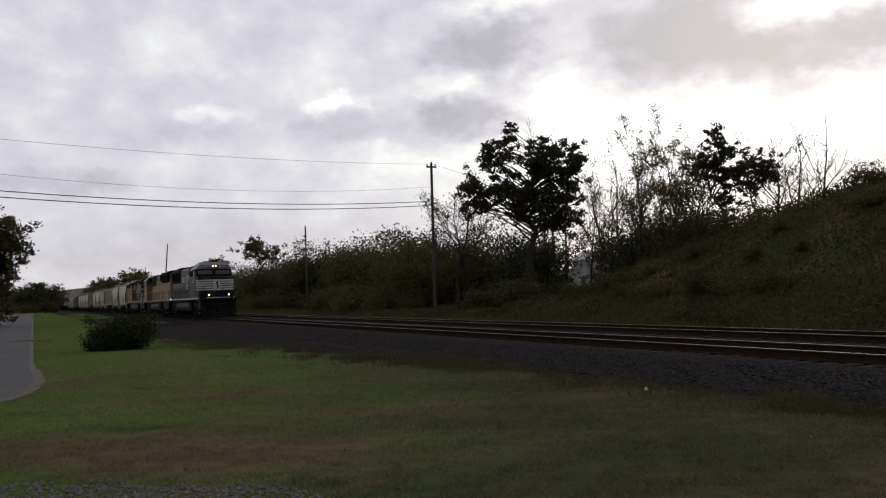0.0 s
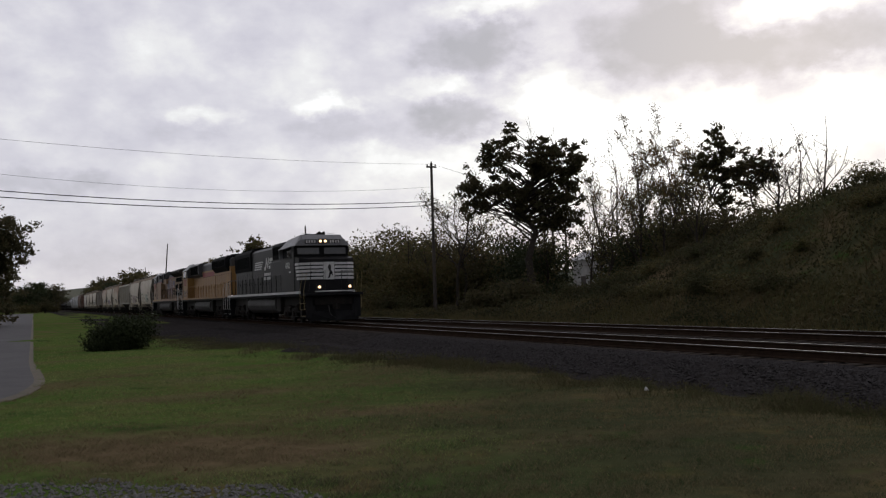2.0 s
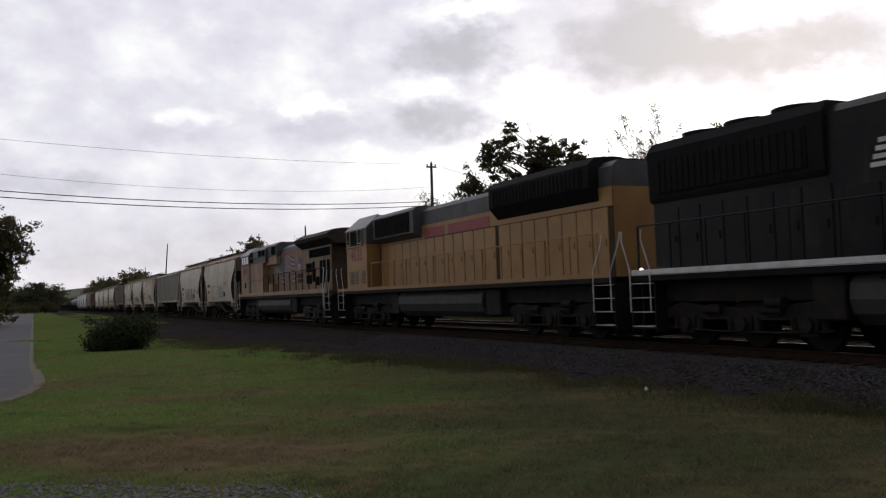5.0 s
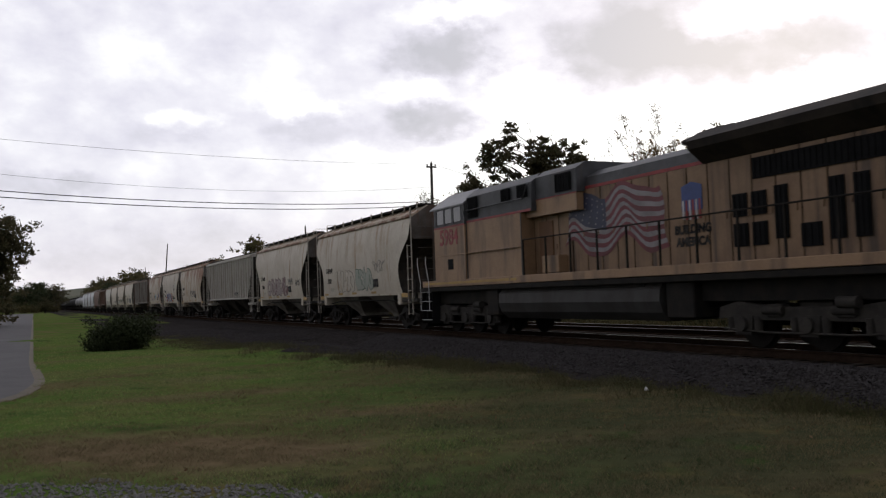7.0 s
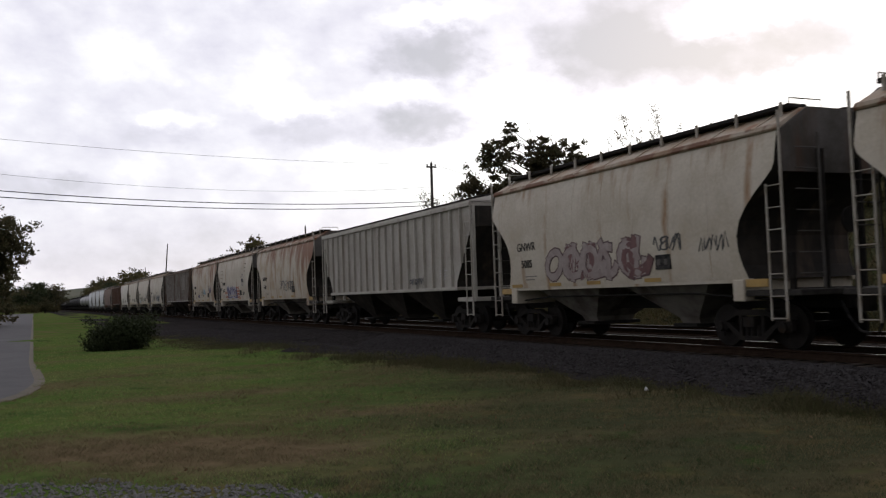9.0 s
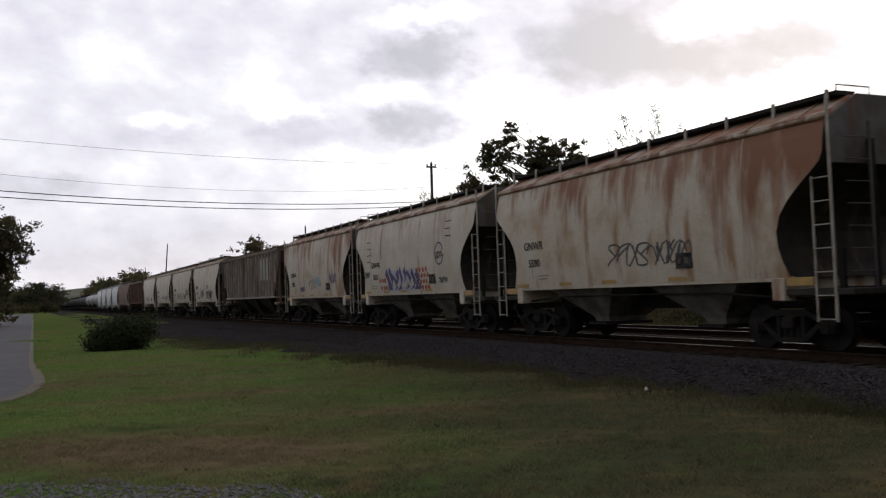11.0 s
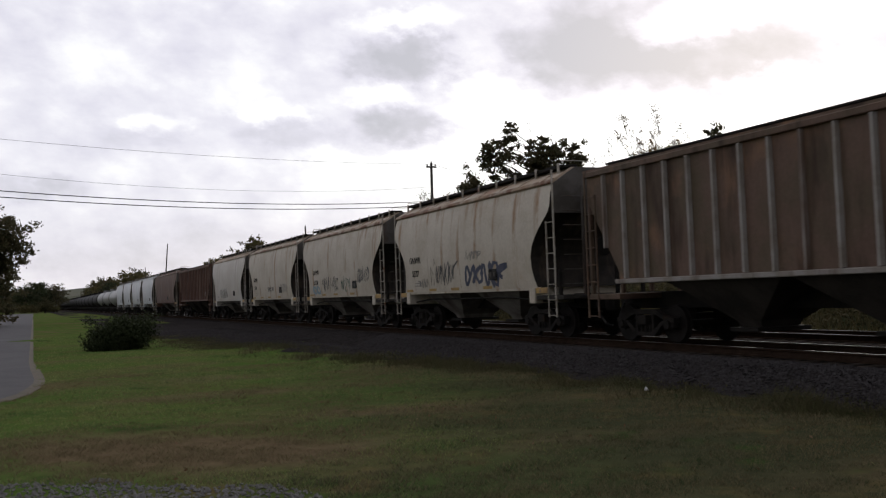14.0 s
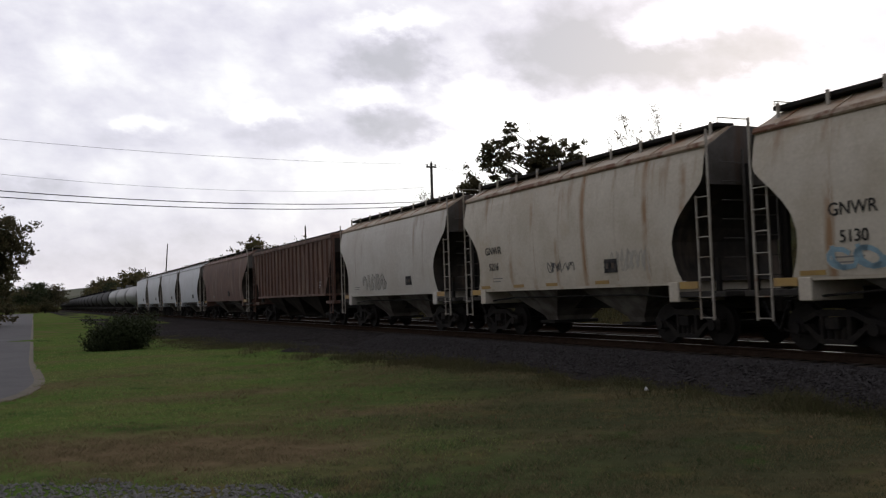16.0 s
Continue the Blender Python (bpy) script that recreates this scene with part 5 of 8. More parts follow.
def lead_locomotive():
    loco = thing("locomotive", "black diesel locomotive with white nose stripes and lit headlights", "locomotive", (41.3 - 8 * SPEED, TRACK_Y, 0), "locomotives")
    train.append((loco, 41.3))
    part("deck", Shape().box(-10.3, 10.3, -1.55, 1.55, 1.46, 1.60, 0.02), loco_matt, loco)
    for s in (-1, 1):
        part("sill_stripe", Shape().box(-10.3, 8.95, min(1.552 * s, 1.57 * s), max(1.552 * s, 1.57 * s), 1.62, 1.735, 0.004).box(-10.3, 8.95, min(1.45 * s, 1.552 * s), max(1.45 * s, 1.552 * s), 1.60, 1.735, 0.004), loco_white, loco, "white painted frame edge")
    under_gear(loco, -4.2, 3.2, 1.6, (6.6, -7.1), (9.9, -10.2), fuel_grey, truck_steel)
    # long hood
    part("long_hood", Shape().prism([(-0.92, 1.6), (-0.92, 4.45), (-0.72, 4.62), (0.72, 4.62), (0.92, 4.45), (0.92, 1.6)], "x", -10.2, 5.2), loco_black, loco)
    part("radiator_housing", Shape().prism([(-0.95, 3.3), (-0.99, 3.4), (-1.02, 4.5), (-0.86, 4.72), (0.86, 4.72), (1.02, 4.5), (0.99, 3.4), (0.95, 3.3)], "x", -10.25, -5.0), loco_matt, loco, "sooty flared radiator section")
    part("blower_housing", Shape().prism([(-0.95, 3.75), (-1.0, 3.85), (-1.02, 4.5), (-0.86, 4.70), (0.86, 4.70), (1.02, 4.5), (1.0, 3.85), (0.95, 3.75)], "x", 1.15, 5.15), loco_matt, loco, "sooty black filter housing")
    for s in (-1, 1):
        grille("radiator_grille", loco, -9.9, -5.4, 1.0 * s, 3.5, 4.3, 22)
        grille("filter_grille", loco, 1.3, 2.9, 1.005 * s, 3.95, 4.5, 10)
        grille("filter_grille", loco, 3.2, 4.8, 1.005 * s, 3.95, 4.5, 10)
        door_row(loco, -10.0, -4.9, 0.922 * s, 1.75, 3.15, 7, loco_black)
        door_row(loco, -4.6, 0.7, 0.922 * s, 1.75, 3.05, 7, loco_black)
        part("electric_cabinet", Shape().box(1.2, 5.2, min(0.93 * s, 1.18 * s), max(0.93 * s, 1.18 * s), 1.62, 3.6, 0.03), loco_black, loco)
        handrail(loco, -10.1, 5.0, 1.5 * s, 1.73, 14, loco_black)
    roof_fans(loco, (-9.2, -7.8, -6.4), 4.74, loco_matt)
    roof_fans(loco, (-3.4, -2.0), 4.62, loco_matt)
    part("exhaust_stack", Shape().box(-0.6, 0.2, -0.3, 0.3, 4.62, 4.80, 0.03), loco_matt, loco)
    # cab and nose
    part("cab", cab_shell(5.2, 8.05, 1.55, 1.6, 4.15, 4.2, 0.03), loco_black, loco)
    part("cab_roof", Shape().add([(5.2, -1.56, 4.2), (8.35, -1.56, 4.2), (8.35, 1.56, 4.2), (5.2, 1.56, 4.2), (5.25, -1.12, 4.68), (7.95, -1.12, 4.80), (7.95, 1.12, 4.80), (5.25, 1.12, 4.68), (8.30, -1.25, 4.52), (8.30, 1.25, 4.52)],
         [(0, 3, 2, 1), (4, 5, 6, 7), (0, 1, 8, 5, 4), (2, 3, 7, 6, 9), (1, 2, 9, 8), (8, 9, 6, 5), (3, 0, 4, 7)]), cab_roof_white, loco, "pale grey chamfered cab roof")
    part("roof_box", Shape().box(5.5, 7.0, -0.6, 0.6, 4.68, 4.92, 0.05), loco_matt, loco)
    part("horn", Shape().cylinder((6.9, 0.2, 4.95), "x", 0.05, 0.25, 10, 0.10).cylinder((6.9, 0.45, 4.95), "x", 0.05, 0.2, 10, 0.10), steel_dark, loco)
    for y in (-0.7, 0.7):
        part("roof_grab", Shape().tube([(7.6, y - 0.2, 4.76), (7.6, y - 0.2, 4.9), (7.6, y + 0.2, 4.9), (7.6, y + 0.2, 4.76)], 0.015), loco_white, loco)
    part("number_board_panel", Shape().prism([(8.28, 4.22), (8.36, 4.22), (8.34, 4.53), (8.05, 4.80), (8.0, 4.78), (8.26, 4.5)], "y", -1.12, 1.12), cab_roof_white, loco)
    for s in (-1, 1):
        b = part("number_board", Shape().prism([(8.352, 4.30), (8.36, 4.30), (8.35, 4.52), (8.342, 4.52)], "y", min(0.32 * s, 1.0 * s), max(0.32 * s, 1.0 * s)), letter_black, loco, "black number board")
        bars = Shape()
        for k in range(4):
            yk = (0.40 + 0.15 * k) * s
            bars.box(8.36, 8.366, min(yk, yk + 0.09 * s), max(yk, yk + 0.09 * s), 4.34, 4.48, 0.001)
        part("number_bars", bars, loco_white, b)
    lamps = part("headlight_housing", Shape().box(8.33, 8.40, -0.26, 0.26, 4.30, 4.55, 0.02), loco_black, loco)
    for y in (-0.13, 0.13):
        part("headlight", Shape().cylinder((8.41, y, 4.43), "x", 0.075, 0.02, 16), lamp_warm, lamps, "lit warm white headlight")
    # windscreen with divider, nose in front
    part("windscreen_band", Shape().box(8.052, 8.07, -1.5, 1.5, 3.62, 4.16, 0.004), loco_matt, loco)
    for s in (-1, 1):
        part("windscreen", Shape().prism([(8.072, 3.74), (8.15, 3.74), (8.085, 4.10), (8.072, 4.10)], "y", min(0.14 * s, 1.36 * s), max(0.14 * s, 1.36 * s)), cab_pane, loco, "windscreen pane reflecting the sky")
        w = part("side_window", Shape().box(5.9, 7.45, min(1.551 * s, 1.565 * s), max(1.551 * s, 1.565 * s), 3.62, 4.12, 0.006), glass_dark, loco, "dark cab side window")
        part("window_frame", Shape().box(5.82, 7.52, min(1.551 * s, 1.58 * s), max(1.551 * s, 1.58 * s), 3.55, 3.62, 0.006).box(5.82, 5.9, min(1.551 * s, 1.58 * s), max(1.551 * s, 1.58 * s), 3.62, 4.12, 0.006).box(6.64, 6.70, min(1.551 * s, 1.58 * s), max(1.551 * s, 1.58 * s), 3.62, 4.12, 0.006).box(7.45, 7.52, min(1.551 * s, 1.58 * s), max(1.551 * s, 1.58 * s), 3.62, 4.12, 0.006), loco_black, w)
        part("wind_deflector", Shape().box(5.72, 5.80, min(1.56 * s, 1.78 * s), max(1.56 * s, 1.78 * s), 3.62, 4.15, 0.006), cab_roof_white, loco, "pale wind deflector beside the window")
        part("sun_visor", Shape().add([(5.8, 1.56 * s, 4.2), (7.5, 1.56 * s, 4.2), (7.5, 1.85 * s, 4.08), (5.8, 1.85 * s, 4.08), (5.8, 1.56 * s, 4.22), (7.5, 1.56 * s, 4.22), (7.5, 1.86 * s, 4.10), (5.8, 1.86 * s, 4.10)], [(0, 1, 2, 3), (4, 7, 6, 5), (0, 4, 5, 1), (1, 5, 6, 2), (2, 6, 7, 3), (3, 7, 4, 0)]), cab_roof_white, loco, "pale sheet-metal sun visor")
    ring = [(8.05, -1.52, 3.62), (8.92, -1.50, 3.50), (9.36, -1.02, 3.42), (9.36, 1.02, 3.42), (8.92, 1.50, 3.50), (8.05, 1.52, 3.62)]
    part("nose", Shape().add([(x, y, 1.6) for x, y, z in ring] + ring, [(5, 4, 3, 2, 1, 0), (6, 7, 10, 11), (7, 8, 9, 10)] + [(i, (i + 1) % 6, 6 + (i + 1) % 6, 6 + i) for i in range(6)]), loco_black, loco, "black blunt wide nose")
    # white bands round the nose, starting on a slant at the cab side
    for i in range(5):
        z, hh = 2.40 + i * 0.195, 0.064
        for s in (-1, 1):
            part("nose_stripe", Shape().box(9.361, 9.373, min(0.32 * s, 1.0 * s), max(0.32 * s, 1.0 * s), z - hh, z + hh, 0.002), loco_white, loco, "white nose band")
            a, b = Vector((8.92, 1.50 * s)), Vector((9.36, 1.02 * s))
            nrm = Vector((0.74, 0.67 * s)) * 0.012
            v = [(p.x + o.x, p.y + o.y, zz) for p, o in ((a, Vector((0, 0))), (b, Vector((0, 0))), (b, nrm), (a, nrm)) for zz in (z - hh, z + hh)]
            part("nose_stripe", Shape().add(v, [(0, 2, 3, 1), (2, 4, 5, 3), (4, 6, 7, 5), (6, 0, 1, 7), (1, 3, 5, 7), (0, 6, 4, 2)]), loco_white, loco)
            part("nose_stripe", Shape().box(8.52 - 0.09 * i, 8.92, min(1.523 * s, 1.533 * s), max(1.523 * s, 1.533 * s), z - hh, z + hh, 0.002), loco_white, loco)
    part("emblem_panel", Shape().box(9.361, 9.376, -0.30, 0.30, 2.32, 3.26, 0.004), loco_white, loco, "white nose emblem panel")
    part("emblem", Shape().prism([(-0.12, 2.36), (-0.02, 2.52), (0.03, 2.75), (-0.07, 2.98), (0.02, 3.14), (0.13, 3.05), (0.10, 2.85), (0.19, 2.70), (0.20, 2.5), (0.11, 2.62), (0.04, 2.42)], "x", 9.376, 9.384), letter_black, loco, "plain dark emblem shape")
    part("anticlimber", Shape().box(10.12, 10.3, -1.0, 1.0, 1.66, 1.72, 0.02), loco_white, loco, "white edged front platform")
    for s in (-1, 1):
        h = part("ditch_light_housing", Shape().box(10.12, 10.3, 0.83 * s - 0.13, 0.83 * s + 0.13, 1.78, 2.05, 0.03), loco_black, loco)
        part("ditch_light", Shape().cylinder((10.31, 0.83 * s, 1.92), "x", 0.075, 0.015, 16), lamp_warm, h, "lit warm white ditch light")
        corner_steps(loco, 9.55, 1, s, 1.6, loco_black, rail_cream)
        corner_steps(loco, -10.0, -1, s, 1.6, loco_black, loco_white)
        part("front_rail", Shape().tube([(10.1, 0.45 * s, 1.7), (10.1, 0.45 * s, 2.75), (10.1, 1.2 * s, 2.75), (10.0, 1.3 * s, 1.7)], 0.02), loco_black, loco)
    lettering("6962", 0.46, loco_white, loco, (6.75, -1.556, 3.04), name="road_number", bold=0.012)
    part("cab_label", Shape().box(7.05, 7.35, -1.562, -1.552, 2.78, 2.85, 0.002), loco_white, loco)
    # brand mark as plain shapes: slanted bands and two blocks, with word bars beneath
    y = 0.948
    for i in range(4):
        z = 3.34 + i * 0.14
        ribbon([(-4.0 + 0.06 * i, z), (-2.15 + 0.16 * i, z)], 0.085, lambda zz: y, "logo_band", loco_white, loco)
    ribbon([(-1.25, 3.30), (-1.0, 3.30), (-0.68, 3.86)], 0.24, lambda zz: y, "logo_block", loco_white, loco)
    ribbon([(-0.66, 3.88), (-0.42, 3.36), (-0.10, 3.90)], 0.22, lambda zz: y, "logo_block", loco_white, loco)
    ribbon([(0.82, 3.82), (0.16, 3.82), (0.10, 3.64), (0.74, 3.56), (0.68, 3.36), (-0.02, 3.36)], 0.19, lambda zz: y, "logo_block", loco_white, loco)
    for z, x0, x1, cnt in ((2.86, -1.35, 0.35, 7), (2.60, -1.45, 0.5, 8)):
        for k in range(cnt):
            xa = x0 + (x1 - x0) * k / cnt
            part("word_bar", Shape().box(xa, xa + (x1 - x0) / cnt * 0.72, -0.962, -0.948, z, z + 0.17, 0.002), loco_white, loco)
    part("marker_light", Shape().cylinder((-10.42, -1.2, 1.75), "x", 0.04, 0.02, 10), surface("marker_lamp", (1, 0.95, 0.9), emit=6), loco)
    part("rear_stripes", Shape().box(-10.215, -10.2, -0.9, -0.75, 2.2, 2.35).box(-10.215, -10.2, -0.9, -0.75, 2.5, 2.65).box(-10.215, -10.2, -0.9, -0.75, 2.8, 2.95), loco_white, loco)
    return loco


def stripe_side(loco, x0, x1, y, z0, z1, material, name="stripe"):
    for s in (-1, 1):
        part(name, Shape().box(x0, x1, min(y * s, (y + 0.01) * s), max(y * s, (y + 0.01) * s), z0, z1, 0.002), material, loco)


def second_locomotive():
    loco = thing("locomotive", "bright yellow diesel locomotive with dark grey roof and red number", "locomotive", (19.3 - 8 * SPEED, TRACK_Y, 0), "locomotives")
    train.append((loco, 19.3))
    part("deck", Shape().box(-10.9, 10.9, -1.55, 1.55, 1.46, 1.62, 0.02), steel_dark, loco)
    stripe_side(loco, -10.8, 10.8, 1.551, 1.60, 1.72, loco_yellow, "frame_stripe")
    under_gear(loco, -3.6, 3.6, 1.6, (7.4, -7.4), (10.7, -10.7), fuel_grey, truck_steel)
    part("long_hood", Shape().prism([(-0.95, 1.6), (-0.95, 3.95), (0.95, 3.95), (0.95, 1.6)], "x", -6.8, 10.2), hood_gap, loco)
    part("hood_end", Shape().box(10.2, 10.22, -0.94, 0.94, 1.62, 3.94, 0.005), loco_yellow, loco)
    part("hood_roof", Shape().prism([(-0.95, 3.952), (-0.95, 4.45), (-0.75, 4.62), (0.75, 4.62), (0.95, 4.45), (0.95, 3.952)], "x", -6.8, 10.2), loco_grey, loco, "sooty grey hood roof")
    part("radiator_housing", Shape().prism([(-0.97, 3.6), (-1.28, 3.95), (-1.28, 4.55), (-1.05, 4.76), (1.05, 4.76), (1.28, 4.55), (1.28, 3.95), (0.97, 3.6)], "x", 4.0, 9.6), loco_matt, loco, "dark flared radiator section")
    part("blower_housing", Shape().prism([(-0.97, 3.5), (-1.3, 3.7), (-1.3, 4.55), (-1.1, 4.7), (1.1, 4.7), (1.3, 4.55), (1.3, 3.7), (0.97, 3.5)], "x", -6.7, -2.2), loco_grey, loco)
    for s in (-1, 1):
        grille("radiator_grille", loco, 4.3, 9.3, 1.285 * s, 3.98, 4.5, 24)
        grille("filter_grille", loco, -6.3, -2.6, 1.305 * s, 3.75, 4.5, 16)
        door_row(loco, -6.6, 3.8, 0.952 * s, 1.68, 3.42, 13, loco_yellow)
        door_row(loco, 4.0, 10.0, 0.952 * s, 1.68, 3.42, 8, loco_yellow)
        part("hood_upper", Shape().box(-6.8, 10.2, min(0.952 * s, 0.972 * s), max(0.952 * s, 0.972 * s), 3.44, 3.94, 0.005), loco_yellow, loco)
        handrail(loco, -6.4, 10.2, 1.5 * s, 1.70, 14, loco_yellow)
        corner_steps(loco, 10.45, 1, s, 1.6, loco_matt, loco_white)
        corner_steps(loco, -10.45, -1, s, 1.6, loco_matt, loco_white)
        part("brand_letters", Shape().box(-1.9, -0.1, min(0.976 * s, 0.985 * s), max(0.976 * s, 0.985 * s), 3.45, 3.8, 0.002).box(0.2, 3.4, min(0.976 * s, 0.985 * s), max(0.976 * s, 0.985 * s), 3.45, 3.8, 0.002), paint_red, loco, "red word drawn as plain bars")
    roof_fans(loco, (5.2, 6.8, 8.4), 4.76, loco_matt)
    part("cab", Shape().prism([(-1.55, 1.6), (-1.55, 3.55), (1.55, 3.55), (1.55, 1.6)], "x", -9.45, -6.8), loco_yellow, loco)
    part("cab_top", Shape().prism([(-1.55, 3.552), (-1.55, 4.22), (-0.95, 4.78), (0.95, 4.78), (1.55, 4.22), (1.55, 3.552)], "x", -9.45, -6.8), loco_grey, loco, "grey upper cab and roof")
    part("cab_roof_edge", Shape().add([(-9.6, -1.57, 4.22), (-6.8, -1.57, 4.22), (-6.8, -0.95, 4.80), (-9.3, -0.95, 4.80), (-9.6, -1.57, 4.26), (-6.8, -1.57, 4.26), (-6.8, -0.97, 4.84), (-9.3, -0.97, 4.84)], [(0, 3, 2, 1), (4, 5, 6, 7), (0, 1, 5, 4), (1, 2, 6, 5), (2, 3, 7, 6), (3, 0, 4, 7)]), cab_roof_white, loco)
    stripe_side(loco, -7.22, -6.8, 1.552, 3.55, 3.63, paint_red, "red_line")
    for s in (-1, 1):
        part("window_band", Shape().box(-9.42, -7.28, min(1.552 * s, 1.562 * s), max(1.552 * s, 1.562 * s), 3.56, 4.22, 0.004), loco_matt, loco, "dark band round the cab windows")
        for a, b, m in ((-9.32, -8.92, cab_pane), (-8.78, -8.36, glass_dark), (-8.28, -7.95, glass_dark), (-7.85, -7.38, cab_pane)):
            part("side_window", Shape().box(a, b, min(1.563 * s, 1.572 * s), max(1.563 * s, 1.572 * s), 3.66, 4.18, 0.004), m, loco, "cab side window")
        for a, b in ((-9.32, -8.92), (-7.85, -7.38)):
            part("window_frame", Shape().box(a - 0.05, a, min(1.563 * s, 1.59 * s), max(1.563 * s, 1.59 * s), 3.61, 4.22, 0.005).box(b, b + 0.05, min(1.563 * s, 1.59 * s), max(1.563 * s, 1.59 * s), 3.61, 4.22, 0.005).box(a, b, min(1.563 * s, 1.59 * s), max(1.563 * s, 1.59 * s), 3.60, 3.655, 0.005), rail_cream, loco, "dull cream window frame")
        part("window_ledge", Shape().box(-9.42, -7.2, min(1.552 * s, 1.60 * s), max(1.552 * s, 1.60 * s), 3.49, 3.55, 0.008), loco_yellow, loco)
        for a, b in ((-9.05, -8.55), (-8.45, -7.95), (-7.45, -7.05)):
            g = Shape()
            for k in range(8):
                g.box(a, b, min(1.552 * s, 1.575 * s), max(1.552 * s, 1.575 * s), 1.9 + k * 0.07, 1.935 + k * 0.07, 0.004)
            part("louvre", g, loco_grey, loco)
        part("cab_ridge", Shape().box(-9.4, -6.85, min(1.552 * s, 1.57 * s), max(1.552 * s, 1.57 * s), 2.5, 2.54, 0.004), loco_yellow, loco)
    part("nose", Shape().add([(-9.45, -1.5, 1.6), (-10.5, -1.15, 1.6), (-10.5, 1.15, 1.6), (-9.45, 1.5, 1.6), (-9.45, -1.5, 3.62), (-10.3, -1.1, 3.42), (-10.3, 1.1, 3.42), (-9.45, 1.5, 3.62)], [(0, 1, 2, 3), (4, 7, 6, 5), (0, 4, 5, 1), (1, 5, 6, 2), (2, 6, 7, 3), (3, 7, 4, 0)]), loco_yellow, loco, "yellow tapering nose")
    part("roof_antenna", Shape().cylinder((-7.6, 0, 4.85), "z", 0.16, 0.08, 12).box(-8.6, -8.0, -0.3, 0.3, 4.78, 4.88), loco_matt, loco)
    lettering("4133", 0.76, paint_red, loco, (-8.12, -1.556, 2.90), name="road_number", bold=0.02)
    return loco


def flag(loco, x0, x1, z0, z1, y):
    """A waving flag painted on the hood: thirteen wavy bands, wider towards the foot, and a starred blue field."""
    height = z1 - z0

    def at(t, h, lift):
        fold = 0.21 * math.sin(t * 11.5 + 0.6) + 0.07 * math.sin(t * 22 + h * 1.6) - 0.10 * t * (1 - t)
        x = x0 + (x1 - x0) * (t + 0.10 * (1 - h) * (2 * t - 1) + 0.018 * math.sin(h * 7 + t * 9)) - 0.12 * (1 - h)
        return (x, -y - lift, z0 + height * h + fold * (1.15 - 0.4 * h))

    def cloth(t0, t1, h0, h1, lift, n=24):
        verts = [at(t0 + (t1 - t0) * k / n, h, lift) for k in range(n + 1) for h in (h0, h1)]
        return Shape().add(verts, [(2 * k, 2 * k + 2, 2 * k + 3, 2 * k + 1) for k in range(n)])

    for i in range(13):
        part("flag_band", cloth(0, 1, i / 13, (i + 1) / 13, 0.012), flag_red if i % 2 == 0 else flag_white, loco)
    f = part("flag_field", cloth(0, 0.42, 6 / 13, 1.0, 0.018, 12), paint_navy, loco)
    for r in range(5):
        for c in range(6):
            x, yy, z = at(0.035 + 0.068 * c, (6.9 + r * 1.25) / 13, 0.021)
            part("star", shared("star", lambda: Shape().cylinder((0, 0, 0), "y", 0.026, 0.002, 5), flag_white), flag_white, f, at=(x, yy, z))


